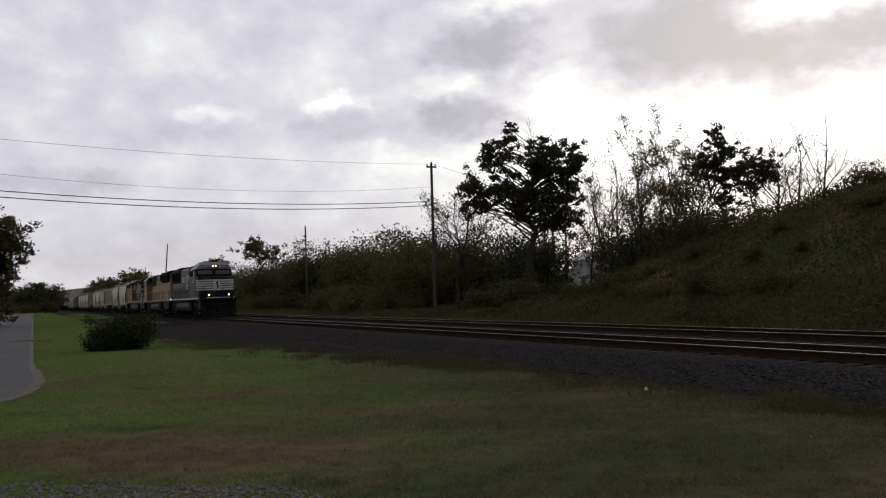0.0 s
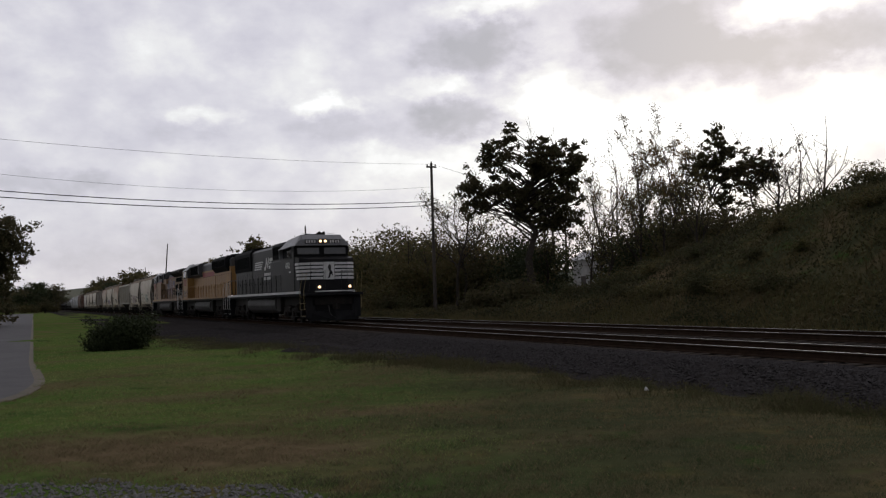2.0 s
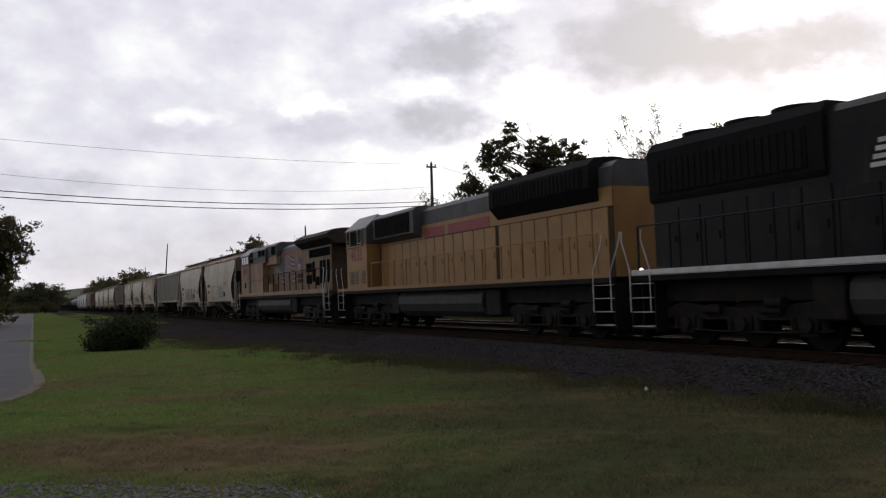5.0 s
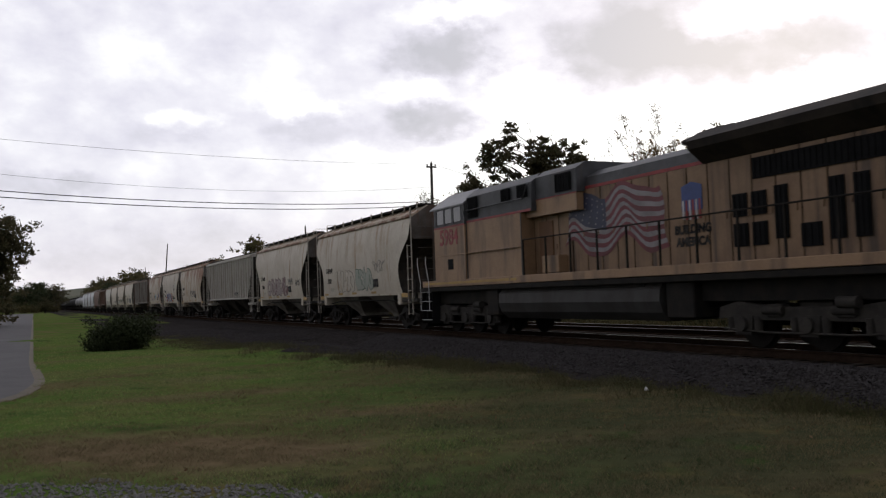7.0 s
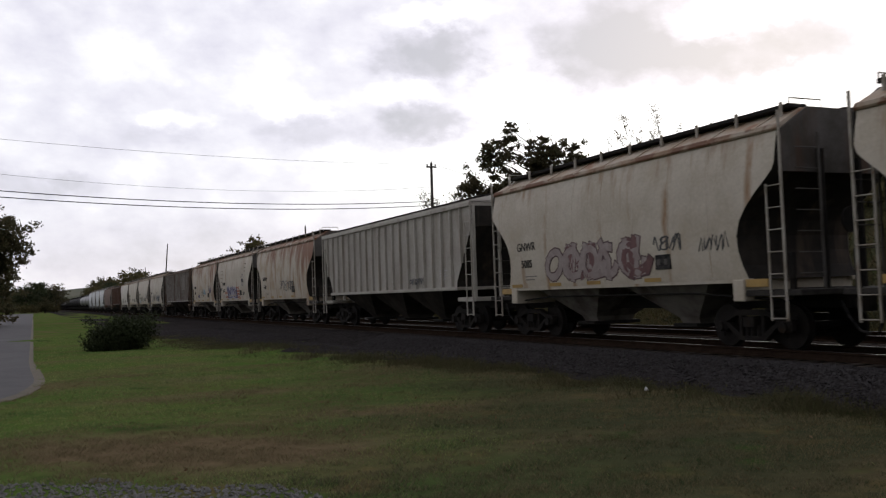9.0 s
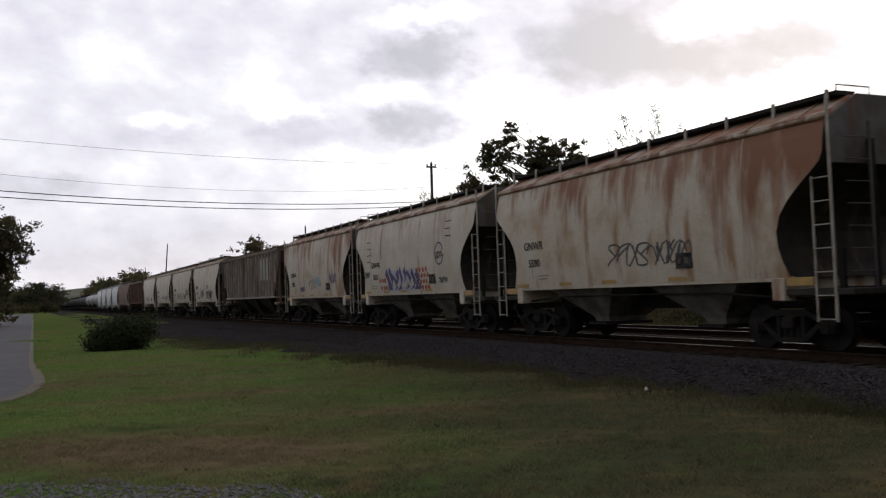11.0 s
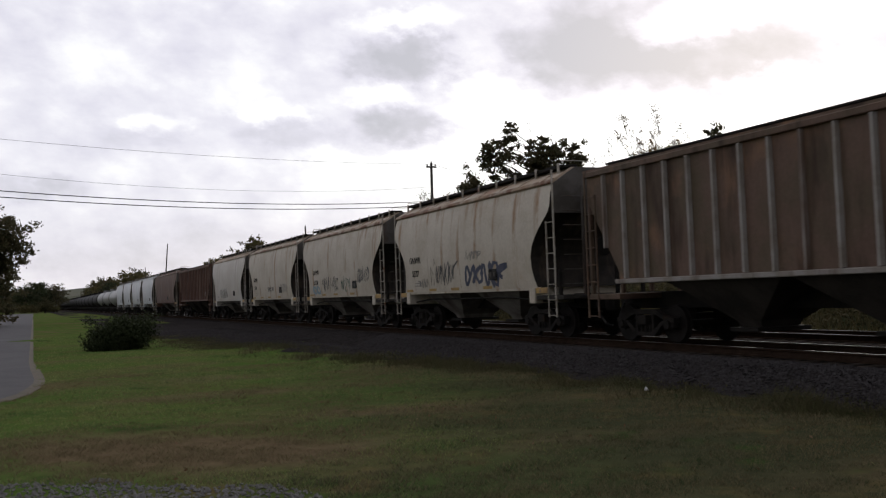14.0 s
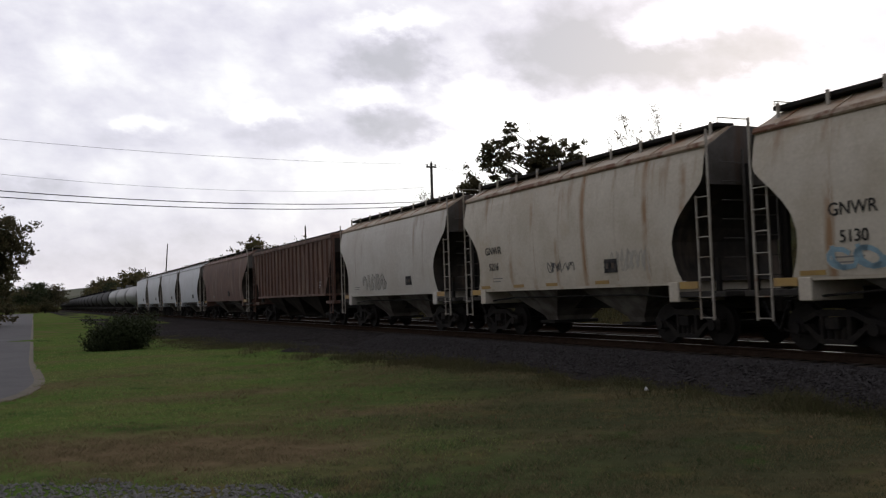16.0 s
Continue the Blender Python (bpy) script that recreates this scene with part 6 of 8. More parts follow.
def third_locomotive():
    loco = thing("locomotive", "faded yellow diesel locomotive with a painted flag and overhanging radiator", "locomotive", (-3.45 - 8 * SPEED, TRACK_Y, 0), "locomotives")
    train.append((loco, -3.45))
    part("deck", Shape().box(-10.8, 10.8, -1.5, 1.5, 1.42, 1.58, 0.02), steel_dark, loco)
    for s in (-1, 1):
        part("sill_panel", Shape().box(-10.6, 10.0, min(1.40 * s, 1.52 * s), max(1.40 * s, 1.52 * s), 1.585, 1.80, 0.01), loco_faded, loco, "faded yellow frame sill")
        part("reflective_strip", Shape().box(-10.4, -3.6, min(1.522 * s, 1.53 * s), max(1.522 * s, 1.53 * s), 1.66, 1.74, 0.002), safety_yellow, loco)
    under_gear(loco, -4.9, 2.9, 1.6, (7.0, -7.6), (10.6, -10.6), fuel_grey, dusty_truck)
    part("hood", Shape().prism([(-1.02, 1.6), (-1.02, 4.02), (1.02, 4.02), (1.02, 1.6)], "x", -3.3, 9.5), hood_gap, loco)
    part("hood_roof", Shape().prism([(-1.02, 4.022), (-0.98, 4.3), (-0.6, 4.5), (0.6, 4.5), (0.98, 4.3), (1.02, 4.022)], "x", -0.6, 4.1), loco_grey, loco, "grey rounded hood roof")
    part("blower_cab", Shape().prism([(-1.45, 1.6), (-1.45, 3.62), (1.45, 3.62), (1.45, 1.6)], "x", -6.95, -3.3), loco_faded, loco)
    part("blower_top", Shape().prism([(-1.45, 3.622), (-1.42, 4.45), (-1.1, 4.70), (1.1, 4.70), (1.42, 4.45), (1.45, 3.622)], "x", -6.95, -2.7), loco_grey, loco)
    part("blower_wall", Shape().prism([(-1.28, 3.45), (-1.28, 3.93), (1.28, 3.93), (1.28, 3.45)], "x", -3.29, -0.6), loco_faded, loco)
    part("blower_box", Shape().prism([(-1.30, 3.932), (-1.30, 4.55), (-1.0, 4.74), (1.0, 4.74), (1.30, 4.55), (1.30, 3.932)], "x", -2.69, -0.55), loco_grey, loco, "grey box for the blower with a dark vent")
    part("radiator_wing", Shape().prism([(-1.05, 3.98), (-1.44, 4.27), (-1.5, 4.44), (-1.15, 4.66), (-0.7, 4.72), (0.7, 4.72), (1.15, 4.66), (1.5, 4.44), (1.44, 4.27), (1.05, 3.98)], "x", 4.1, 10.2), wing_soot, loco, "dark overhanging radiator roof")
    part("exhaust_housing", Shape().box(3.85, 4.7, -0.7, 0.7, 4.5, 4.80, 0.04), wing_soot, loco)
    part("horn_cluster", Shape().cylinder((2.9, -0.3, 4.72), "x", 0.07, 0.3, 10, 0.12).cylinder((2.9, 0.0, 4.76), "x", 0.06, 0.25, 10, 0.11).cylinder((3.0, 0.3, 4.72), "x", 0.07, 0.3, 10, 0.12), steel_dark, loco)
    for s in (-1, 1):
        stripe_side(loco, -0.55, 4.1, 1.024, 3.98, 4.06, paint_red, "red_line") if s < 0 else None
        door_row(loco, -1.2, 4.9, 1.022 * s, 1.70, 3.97, 9, hood_tan)
        door_row(loco, 4.9, 9.4, 1.022 * s, 1.70, 3.97, 7, hood_tan)
        door_row(loco, -3.25, -1.25, 1.022 * s, 1.70, 3.44, 3, hood_tan)
        for a, b, z0, z1 in ((4.98, 5.4, 2.1, 2.58), (4.98, 5.4, 2.72, 3.2), (5.52, 5.94, 2.1, 2.58), (5.52, 5.94, 2.72, 3.2), (6.15, 6.5, 2.2, 3.25), (6.8, 7.3, 2.0, 2.45), (7.5, 7.85, 2.1, 3.25), (8.05, 8.4, 2.1, 3.25), (8.75, 9.1, 2.1, 3.25), (5.6, 9.2, 3.45, 3.88)):
            grille("vent", loco, a, b, 1.046 * s, z0, z1, max(3, int((b - a) / 0.14)))
        for a, b in ((-6.75, -6.1), (-4.45, -3.92), (-3.46, -2.9)):
            grille("filter_grille", loco, a, b, 1.452 * s, 3.75 if a < -6 else 4.05, 4.42, 6)
        grille("blower_vent", loco, -1.6, -0.8, 1.302 * s, 4.0, 4.5, 6)
        part("body_seam", Shape().box(-3.34, -3.30, min(1.45 * s, 1.47 * s), max(1.45 * s, 1.47 * s), 1.8, 3.6, 0.004).box(-6.98, -6.92, min(1.45 * s, 1.475 * s), max(1.45 * s, 1.475 * s), 1.8, 4.3, 0.004), loco_grey, loco)
        part("locker", Shape().box(-2.4, -1.5, min(1.03 * s, 1.35 * s), max(1.03 * s, 1.35 * s), 1.82, 2.3, 0.02), loco_faded, loco)
        handrail(loco, -3.2, 9.3, 1.48 * s, 1.80, 11, steel_dark)
        part("upper_handrail", Shape().tube([(-6.9, 1.53 * s, 3.72), (-6.9, 1.56 * s, 4.0), (-3.0, 1.56 * s, 4.0), (-2.75, 1.53 * s, 4.4)], 0.022), loco_grey, loco)
        corner_steps(loco, 10.1, 1, s, 1.6, loco_matt, loco_white)
        corner_steps(loco, -10.3, -1, s, 1.6, loco_matt, loco_white)
        part("rail_end", Shape().tube([(9.3, 1.48 * s, 2.83), (9.55, 1.5 * s, 2.80), (9.45, 1.55 * s, 1.9), (9.5, 1.55 * s, 0.9)], 0.022), loco_white, loco, "white bent hand rail")
    part("cab", Shape().prism([(-1.52, 1.6), (-1.52, 3.6), (1.52, 3.6), (1.52, 1.6)], "x", -9.4, -6.96), loco_faded, loco)
    part("cab_top", Shape().prism([(-1.52, 3.602), (-1.52, 4.25), (-0.9, 4.72), (0.9, 4.72), (1.52, 4.25), (1.52, 3.602)], "x", -9.4, -6.96), loco_grey, loco, "grey upper cab")
    part("cab_roof_edge", Shape().add([(-9.7, -1.55, 4.24), (-6.96, -1.55, 4.24), (-6.96, -0.9, 4.74), (-9.35, -0.9, 4.74), (-9.7, -1.55, 4.29), (-6.96, -1.55, 4.29), (-6.96, -0.92, 4.79), (-9.35, -0.92, 4.79)], [(0, 3, 2, 1), (4, 5, 6, 7), (0, 1, 5, 4), (1, 2, 6, 5), (2, 3, 7, 6), (3, 0, 4, 7)]), cab_roof_white, loco, "pale roof edge panel")
    stripe_side(loco, -9.4, -6.96, 1.522, 3.57, 3.63, paint_red, "red_line")
    stripe_side(loco, -6.9, -2.75, 1.452, 3.62, 3.69, paint_red, "red_line")
    stripe_side(loco, -2.68, -0.6, 1.282, 3.90, 3.97, paint_red, "red_line")
    for s in (-1, 1):
        for a, b, m in ((-9.1, -8.55, cab_pane), (-8.45, -7.9, glass_dark), (-7.75, -7.2, cab_pane)):
            part("side_window", Shape().box(a, b, min(1.522 * s, 1.536 * s), max(1.522 * s, 1.536 * s), 3.72, 4.2, 0.006), m, loco, "cab side window")
        part("window_frame", Shape().box(-9.16, -9.1, min(1.522 * s, 1.55 * s), max(1.522 * s, 1.55 * s), 3.66, 4.24, 0.005).box(-8.55, -8.45, min(1.522 * s, 1.55 * s), max(1.522 * s, 1.55 * s), 3.66, 4.24, 0.005).box(-7.9, -7.75, min(1.522 * s, 1.55 * s), max(1.522 * s, 1.55 * s), 3.66, 4.24, 0.005), loco_grey, loco)
        part("cab_hatch", Shape().box(-8.3, -7.9, min(1.522 * s, 1.54 * s), max(1.522 * s, 1.54 * s), 2.15, 2.5, 0.006), loco_matt, loco)
        part("cab_seam", Shape().box(-9.4, -3.4, min(1.452 * s, 1.535 * s), max(1.452 * s, 1.535 * s), 2.62, 2.645, 0.004), loco_faded, loco)
    part("nose", Shape().add([(-9.4, -1.48, 1.6), (-10.4, -1.1, 1.6), (-10.4, 1.1, 1.6), (-9.4, 1.48, 1.6), (-9.4, -1.48, 3.66), (-10.2, -1.05, 3.2), (-10.2, 1.05, 3.2), (-9.4, 1.48, 3.66)], [(0, 1, 2, 3), (4, 7, 6, 5), (0, 4, 5, 1), (1, 5, 6, 2), (2, 6, 7, 3), (3, 7, 4, 0)]), loco_faded, loco, "faded yellow nose")
    part("cab_door", Shape().box(-2.95, -2.2, -1.075, -1.024, 1.85, 3.3, 0.01), surface("rusty_door", (0.17, 0.085, 0.04), 0.7, scale=2), loco, "rust brown hood door")
    lettering("5984", 0.74, paint_red, loco, (-8.2, -1.528, 3.0), name="road_number", bold=0.016)
    flag(loco, -1.1, 2.6, 2.36, 3.82, 1.046)
    sh = part("shield", Shape().prism([(3.36, 3.0), (4.04, 3.0), (4.04, 3.55), (3.70, 3.64), (3.36, 3.55)], "y", -1.064, -1.048), paint_blue, loco, "blue shield shape over white and red bars")
    for k in range(6):
        part("shield_bar", Shape().box(3.38 + k * 0.11, 3.44 + k * 0.11, -1.068, -1.050, 2.80, 3.24, 0.002), spray_white if k % 2 == 0 else paint_red, sh)
    lettering("BUILDING", 0.27, letter_black, loco, (3.68, -1.056, 2.50), bold=0.012)
    lettering("AMERICA", 0.27, letter_black, loco, (3.68, -1.056, 2.22), bold=0.012)
    return loco


lead_locomotive()
second_locomotive()
third_locomotive()

# hopper cars, front to rear, by the middle of each
WHITE = "aged white curved-side hopper car with rust streaks"
curved_hopper(WHITE + " and green graffiti", -21.3, white_car, 13.6, "5207", (blocks(-2.8, -0.4, 1.55, 2.5, 4, white_car, spray_grey, 3), blocks(-0.1, 1.9, 1.6, 2.5, 4, spray_mint, spray_green, 5), scrawl(2.1, 3.5, 2.3, 2.8, 5, 0.03, spray_grey, 8)))
curved_hopper(WHITE + " and maroon graffiti", -35.0, white_car, 13.1, "5085", (blocks(-2.7, 1.5, 1.55, 2.5, 5, spray_rose, spray_dusk, 2), blocks(-1.7, 0.1, 1.6, 2.45, 2, spray_maroon, spray_rose, 14), blocks(0.8, 1.9, 1.55, 2.5, 1, spray_maroon, spray_dusk, 17), scrawl(2.1, 3.0, 2.1, 2.5, 4, 0.04, spray_black, 4), scrawl(3.6, 4.5, 2.0, 2.4, 5, 0.03, spray_black, 6)))
ribbed_hopper("pale grey ribbed hopper car with small black scribbles", -50.6, grey_car, 17.4, (scrawl(3.0, 4.4, 1.7, 1.95, 5, 0.04, spray_black, 7, lambda z: 1.53),))
curved_hopper("rust-streaked white curved-side hopper car with scribbles", -66.7, rusty_car, 14.0, "5590", (scrawl(-0.4, 2.6, 1.8, 2.4, 8, 0.045, spray_black, 11),))
curved_hopper(WHITE + " and violet graffiti", -80.3, white_car, 13.1, "5037", mark_x=-3.35, tags=(spotted(-2.95, -2.15, 1.5, 2.1, 3), shards(-2.2, 1.15, 1.5, 2.45, 9), spotted(0.95, 2.05, 1.5, 2.35, 6), ring(3.05, 2.75, 0.38, 0.055, spray_violet), scrawl(2.8, 3.35, 2.55, 2.85, 3, 0.03, spray_black, 13), scrawl(2.9, 3.6, 1.7, 1.95, 4, 0.025, spray_black, 18), grab_irons(-4.2, 2.75, 0.27, 4), grab_irons(3.7, 3.3, 0.25, 3), scrawl(-4.6, -4.1, 2.1, 2.35, 3, 0.06, spray_black, 25)))
curved_hopper("heavily rusted white curved-side hopper car with faded graffiti", -92.75, rusty_car, 13.1, "5015", (scrawl(-0.8, 0.2, 1.7, 2.3, 4, 0.035, spray_black, 21), scrawl(2.6, 3.6, 1.9, 2.6, 5, 0.04, spray_violet, 22), blocks(0.3, 1.1, 1.9, 2.4, 2, spray_blue, white_car, 23), scrawl(-2.5, -1.8, 1.7, 1.95, 3, 0.06, spray_violet, 24)))
ribbed_hopper("brownish grey ribbed hopper car with a pale repaired panel", -108.4, tan_car, 17.7, patch_panel=grey_car, rib_paint=dusty_rib)
curved_hopper(WHITE + " and jagged black graffiti", -124.3, white_car, 13.1, "5577", (scrawl(-2.5, -0.2, 1.6, 2.45, 7, 0.034, spray_black, 15), scrawl(-3.6, -2.6, 1.55, 1.9, 5, 0.025, spray_grey, 16), scrawl(0.5, 3.2, 1.5, 2.3, 5, 0.13, spray_navy, 19), scrawl(0.5, 1.6, 2.4, 2.7, 5, 0.03, spray_grey, 20)))
curved_hopper("aged white curved-side hopper car with a pale blue patch", -137.45, white_car, 13.1, "5130", mark_x=-3.45, tags=(blocks(-4.1, -2.9, 1.5, 1.95, 2, spray_blue, white_car, 4), scrawl(-2.4, 0.0, 1.6, 2.35, 8, 0.035, spray_black, 31), scrawl(0.5, 1.9, 1.6, 2.2, 5, 0.03, spray_green, 33), scrawl(2.9, 4.3, 1.9, 2.6, 7, 0.045, spray_black, 32)))
curved_hopper(WHITE + " and faint scribbles", -150.5, white_car, 13.1, "5216", (scrawl(-0.6, 0.7, 1.8, 2.1, 5, 0.03, spray_black, 41), scrawl(2.4, 3.9, 1.7, 2.3, 7, 0.035, grey_car, 42)))
curved_hopper("pale curved-side hopper car with grey scribbles low on its side", -163.6, cream_car, 13.1, None, (blocks(-2.8, -0.2, 1.6, 2.2, 5, grey_car, spray_black, 51),))
ribbed_hopper("rusty brown ribbed hopper car", -179.2, brown_car, 17.7)
curved_hopper("brown and tan curved-side hopper car", -197.9, brown_car, 18.6, None, (), brown_car)
for mid in (-213.9, -227.2, -240.2, -253.0):
    curved_hopper("plain white curved-side hopper car", mid, silver_car, 13.1, None, (), silver_car)
for i in range(22):
    if i < 3:
        tank_car("light grey tank car with black running gear", -268.3 - 17.2 * i, tank_grey)
    else:
        tank_car("black cylindrical tank car", -268.3 - 17.2 * i, tank_black)


# ---- plants ----
def skeleton(rnd, height, trunk_r, first, spread, depth, up=0.35, lean=0.0, wander=0.16):
    """Branches of a tree as (points, radii, level), grown from the ground up."""
    limbs, tips = [], []

    def grow(p, d, length, r, level):
        n = 5 if level == 0 else 4
        pts, radii, q = [p.copy()], [r], p.copy()
        end_r = r * (0.45 if level < depth else 0.3)
        for i in range(n):
            d = (d + Vector((rnd.gauss(0, wander), rnd.gauss(0, wander), rnd.gauss(0, wander * 0.6) + (0.06 if level else 0.0)))).normalized()
            q = q + d * length / n
            pts.append(q.copy())
            radii.append(r + (end_r - r) * (i + 1) / n)
        limbs.append((pts, radii, level))
        if level >= depth:
            tips.append((pts[2], pts[-1]))
            return
        count = rnd.randint(4, 6) if level == 0 else rnd.randint(3, 4)
        for k in range(count):
            t = first + (1 - first) * (k + rnd.uniform(0.2, 0.9)) / count if level == 0 else rnd.uniform(0.35, 1.0)
            i = min(int(t * n), n - 1)
            at = pts[i].lerp(pts[i + 1], t * n - i)
            a = rnd.uniform(0, 6.283)
            side = Vector((math.cos(a), math.sin(a), 0))
            nd = (d * rnd.uniform(0.35, 0.7) + side * spread * rnd.uniform(0.7, 1.2) + Vector((0, 0, up))).normalized()
            grow(at, nd, length * rnd.uniform(0.45, 0.66), radii[i] * rnd.uniform(0.45, 0.62), level + 1)
        grow(pts[-1], d, length * 0.55, end_r, level + 1)

    grow(Vector((0, 0, -0.15)), Vector((lean, lean * 0.5, 1)).normalized(), height * 0.56, trunk_r, 0)
    return limbs, tips


def leaf_cloud(name, centres, radius, per, size, material, rng, droop=0.0):
    """Leaves as small folded quads scattered about the tips."""
    c = np.repeat(np.asarray(centres, float), per, axis=0)
    n = len(c)
    c = c + rng.normal(0, radius, (n, 3)) * np.array([1, 1, 0.7])
    u = rng.normal(0, 1, (n, 3))
    u /= np.linalg.norm(u, axis=1, keepdims=True)
    w = np.cross(u, rng.normal(0, 1, (n, 3)))
    w /= np.linalg.norm(w, axis=1, keepdims=True) + 1e-9
    s = size * rng.uniform(0.6, 1.3, (n, 1))
    v = np.stack([c - u * s, c + w * s * 0.55, c + u * s, c - w * s * 0.55], 1).reshape(-1, 3)
    return sheet(name, v, np.arange(4 * n).reshape(n, 4), material)


def tree_thing(name, label, at, height, seed, trunk_r, leaves, leaf_size, material, first=0.3, spread=0.8, depth=3, radius=0.5, category="tree", group="trees behind the tracks", up=0.35, thin=1.0, squash=1.0, width=0.0):
    rnd, rng = random.Random(seed), np.random.default_rng(seed)
    limbs, tips = skeleton(rnd, height, trunk_r, first, spread, depth, up, rnd.uniform(-0.06, 0.06))
    top = max(max(p.z for p in pts) for pts, _, _ in limbs)
    k = height / top
    # the crown is set upright over the trunk and given its width
    mx, my = (sum(b[i] for _, b in tips) / len(tips) for i in (0, 1))
    mz = sum(b.z for _, b in tips) / len(tips)

    def seat(p):
        f = min(1.0, max(0.0, p.z) / mz) ** 1.5
        return Vector(((p.x - mx * f), (p.y - my * f), p.z))

    limbs = [([seat(p) for p in pts], radii, level) for pts, radii, level in limbs]
    tips = [(seat(a), seat(b)) for a, b in tips]
    reach = sorted(math.hypot(b.x, b.y) for _, b in tips)[int(len(tips) * 0.94)] * k
    squash = (width / 2) / reach if width else squash
    t = thing(name, label, category, (at[0], at[1], float(ground_height(at[0], at[1]))), group)
    wood, twigs = Shape(), Shape()
    for pts, radii, level in limbs:
        pts = [Vector((p.x * k * squash, p.y * k * squash, p.z * k)) for p in pts]
        target = wood if level < 2 else twigs
        target.tube(pts, max(radii[0], 0.012 * thin), 7 if level == 0 else (5 if level == 1 else 3), max(radii[-1], 0.008 * thin))
    part("trunk", wood, bark, t, "dark bare trunk and limbs")
    tagged(part("twig_mass", twigs, bark, t), kind="stuff")
    if leaves:
        spots = [(a.lerp(b, rnd.uniform(0.2, 1.0))) for a, b in tips for _ in range(2)]
        spots = [(p.x * k * squash, p.y * k * squash, p.z * k) for p in spots]
        per = max(1, int(leaves / len(spots)))
        part("crown", leaf_cloud("crown", spots, radius, per, leaf_size, material, rng), material, t, "uneven crown of small leaves")
    return t


def bush_thing(name, label, at, height, width, seed, leaves, leaf_size, material, category="shrub", group="shrubs behind the tracks", stems=7):
    """Many-stemmed shrub: arching stems, and leaves in clumps that leave gaps."""
    rnd, rng = random.Random(seed), np.random.default_rng(seed)
    t = thing(name, label, category, (at[0], at[1], float(ground_height(at[0], at[1])) - 0.05), group)
    wood, spots = Shape(), []
    for i in range(stems):
        a = 2 * math.pi * i / stems + rnd.uniform(-0.4, 0.4)
        out, hh = width / 2 * rnd.uniform(0.25, 0.95), height * rnd.uniform(0.6, 0.95)
        pts = [(0.1 * math.cos(a), 0.1 * math.sin(a), 0)]
        for k in (0.35, 0.7, 1.0):
            pts.append((out * k ** 1.3 * math.cos(a) + rnd.gauss(0, 0.1), out * k ** 1.3 * math.sin(a) + rnd.gauss(0, 0.1), hh * k ** 0.8))
        wood.tube(pts, 0.05 * height / 4, 4, 0.012)
        for k in range(9):
            f = rnd.uniform(0.12, 1.05)
            b = Vector(pts[1]).lerp(Vector(pts[3]), f)
            spots.append((b.x + rnd.gauss(0, width * 0.13), b.y + rnd.gauss(0, width * 0.13), max(0.15, b.z * rnd.uniform(0.25, 1.08))))
    part("stalk", wood, bark, t)
    part("foliage", leaf_cloud("foliage", spots, width * 0.09, max(1, leaves // len(spots)), leaf_size, material, rng), material, t)
    return t


SIGHT = Vector((0.414, 0.910, 0))


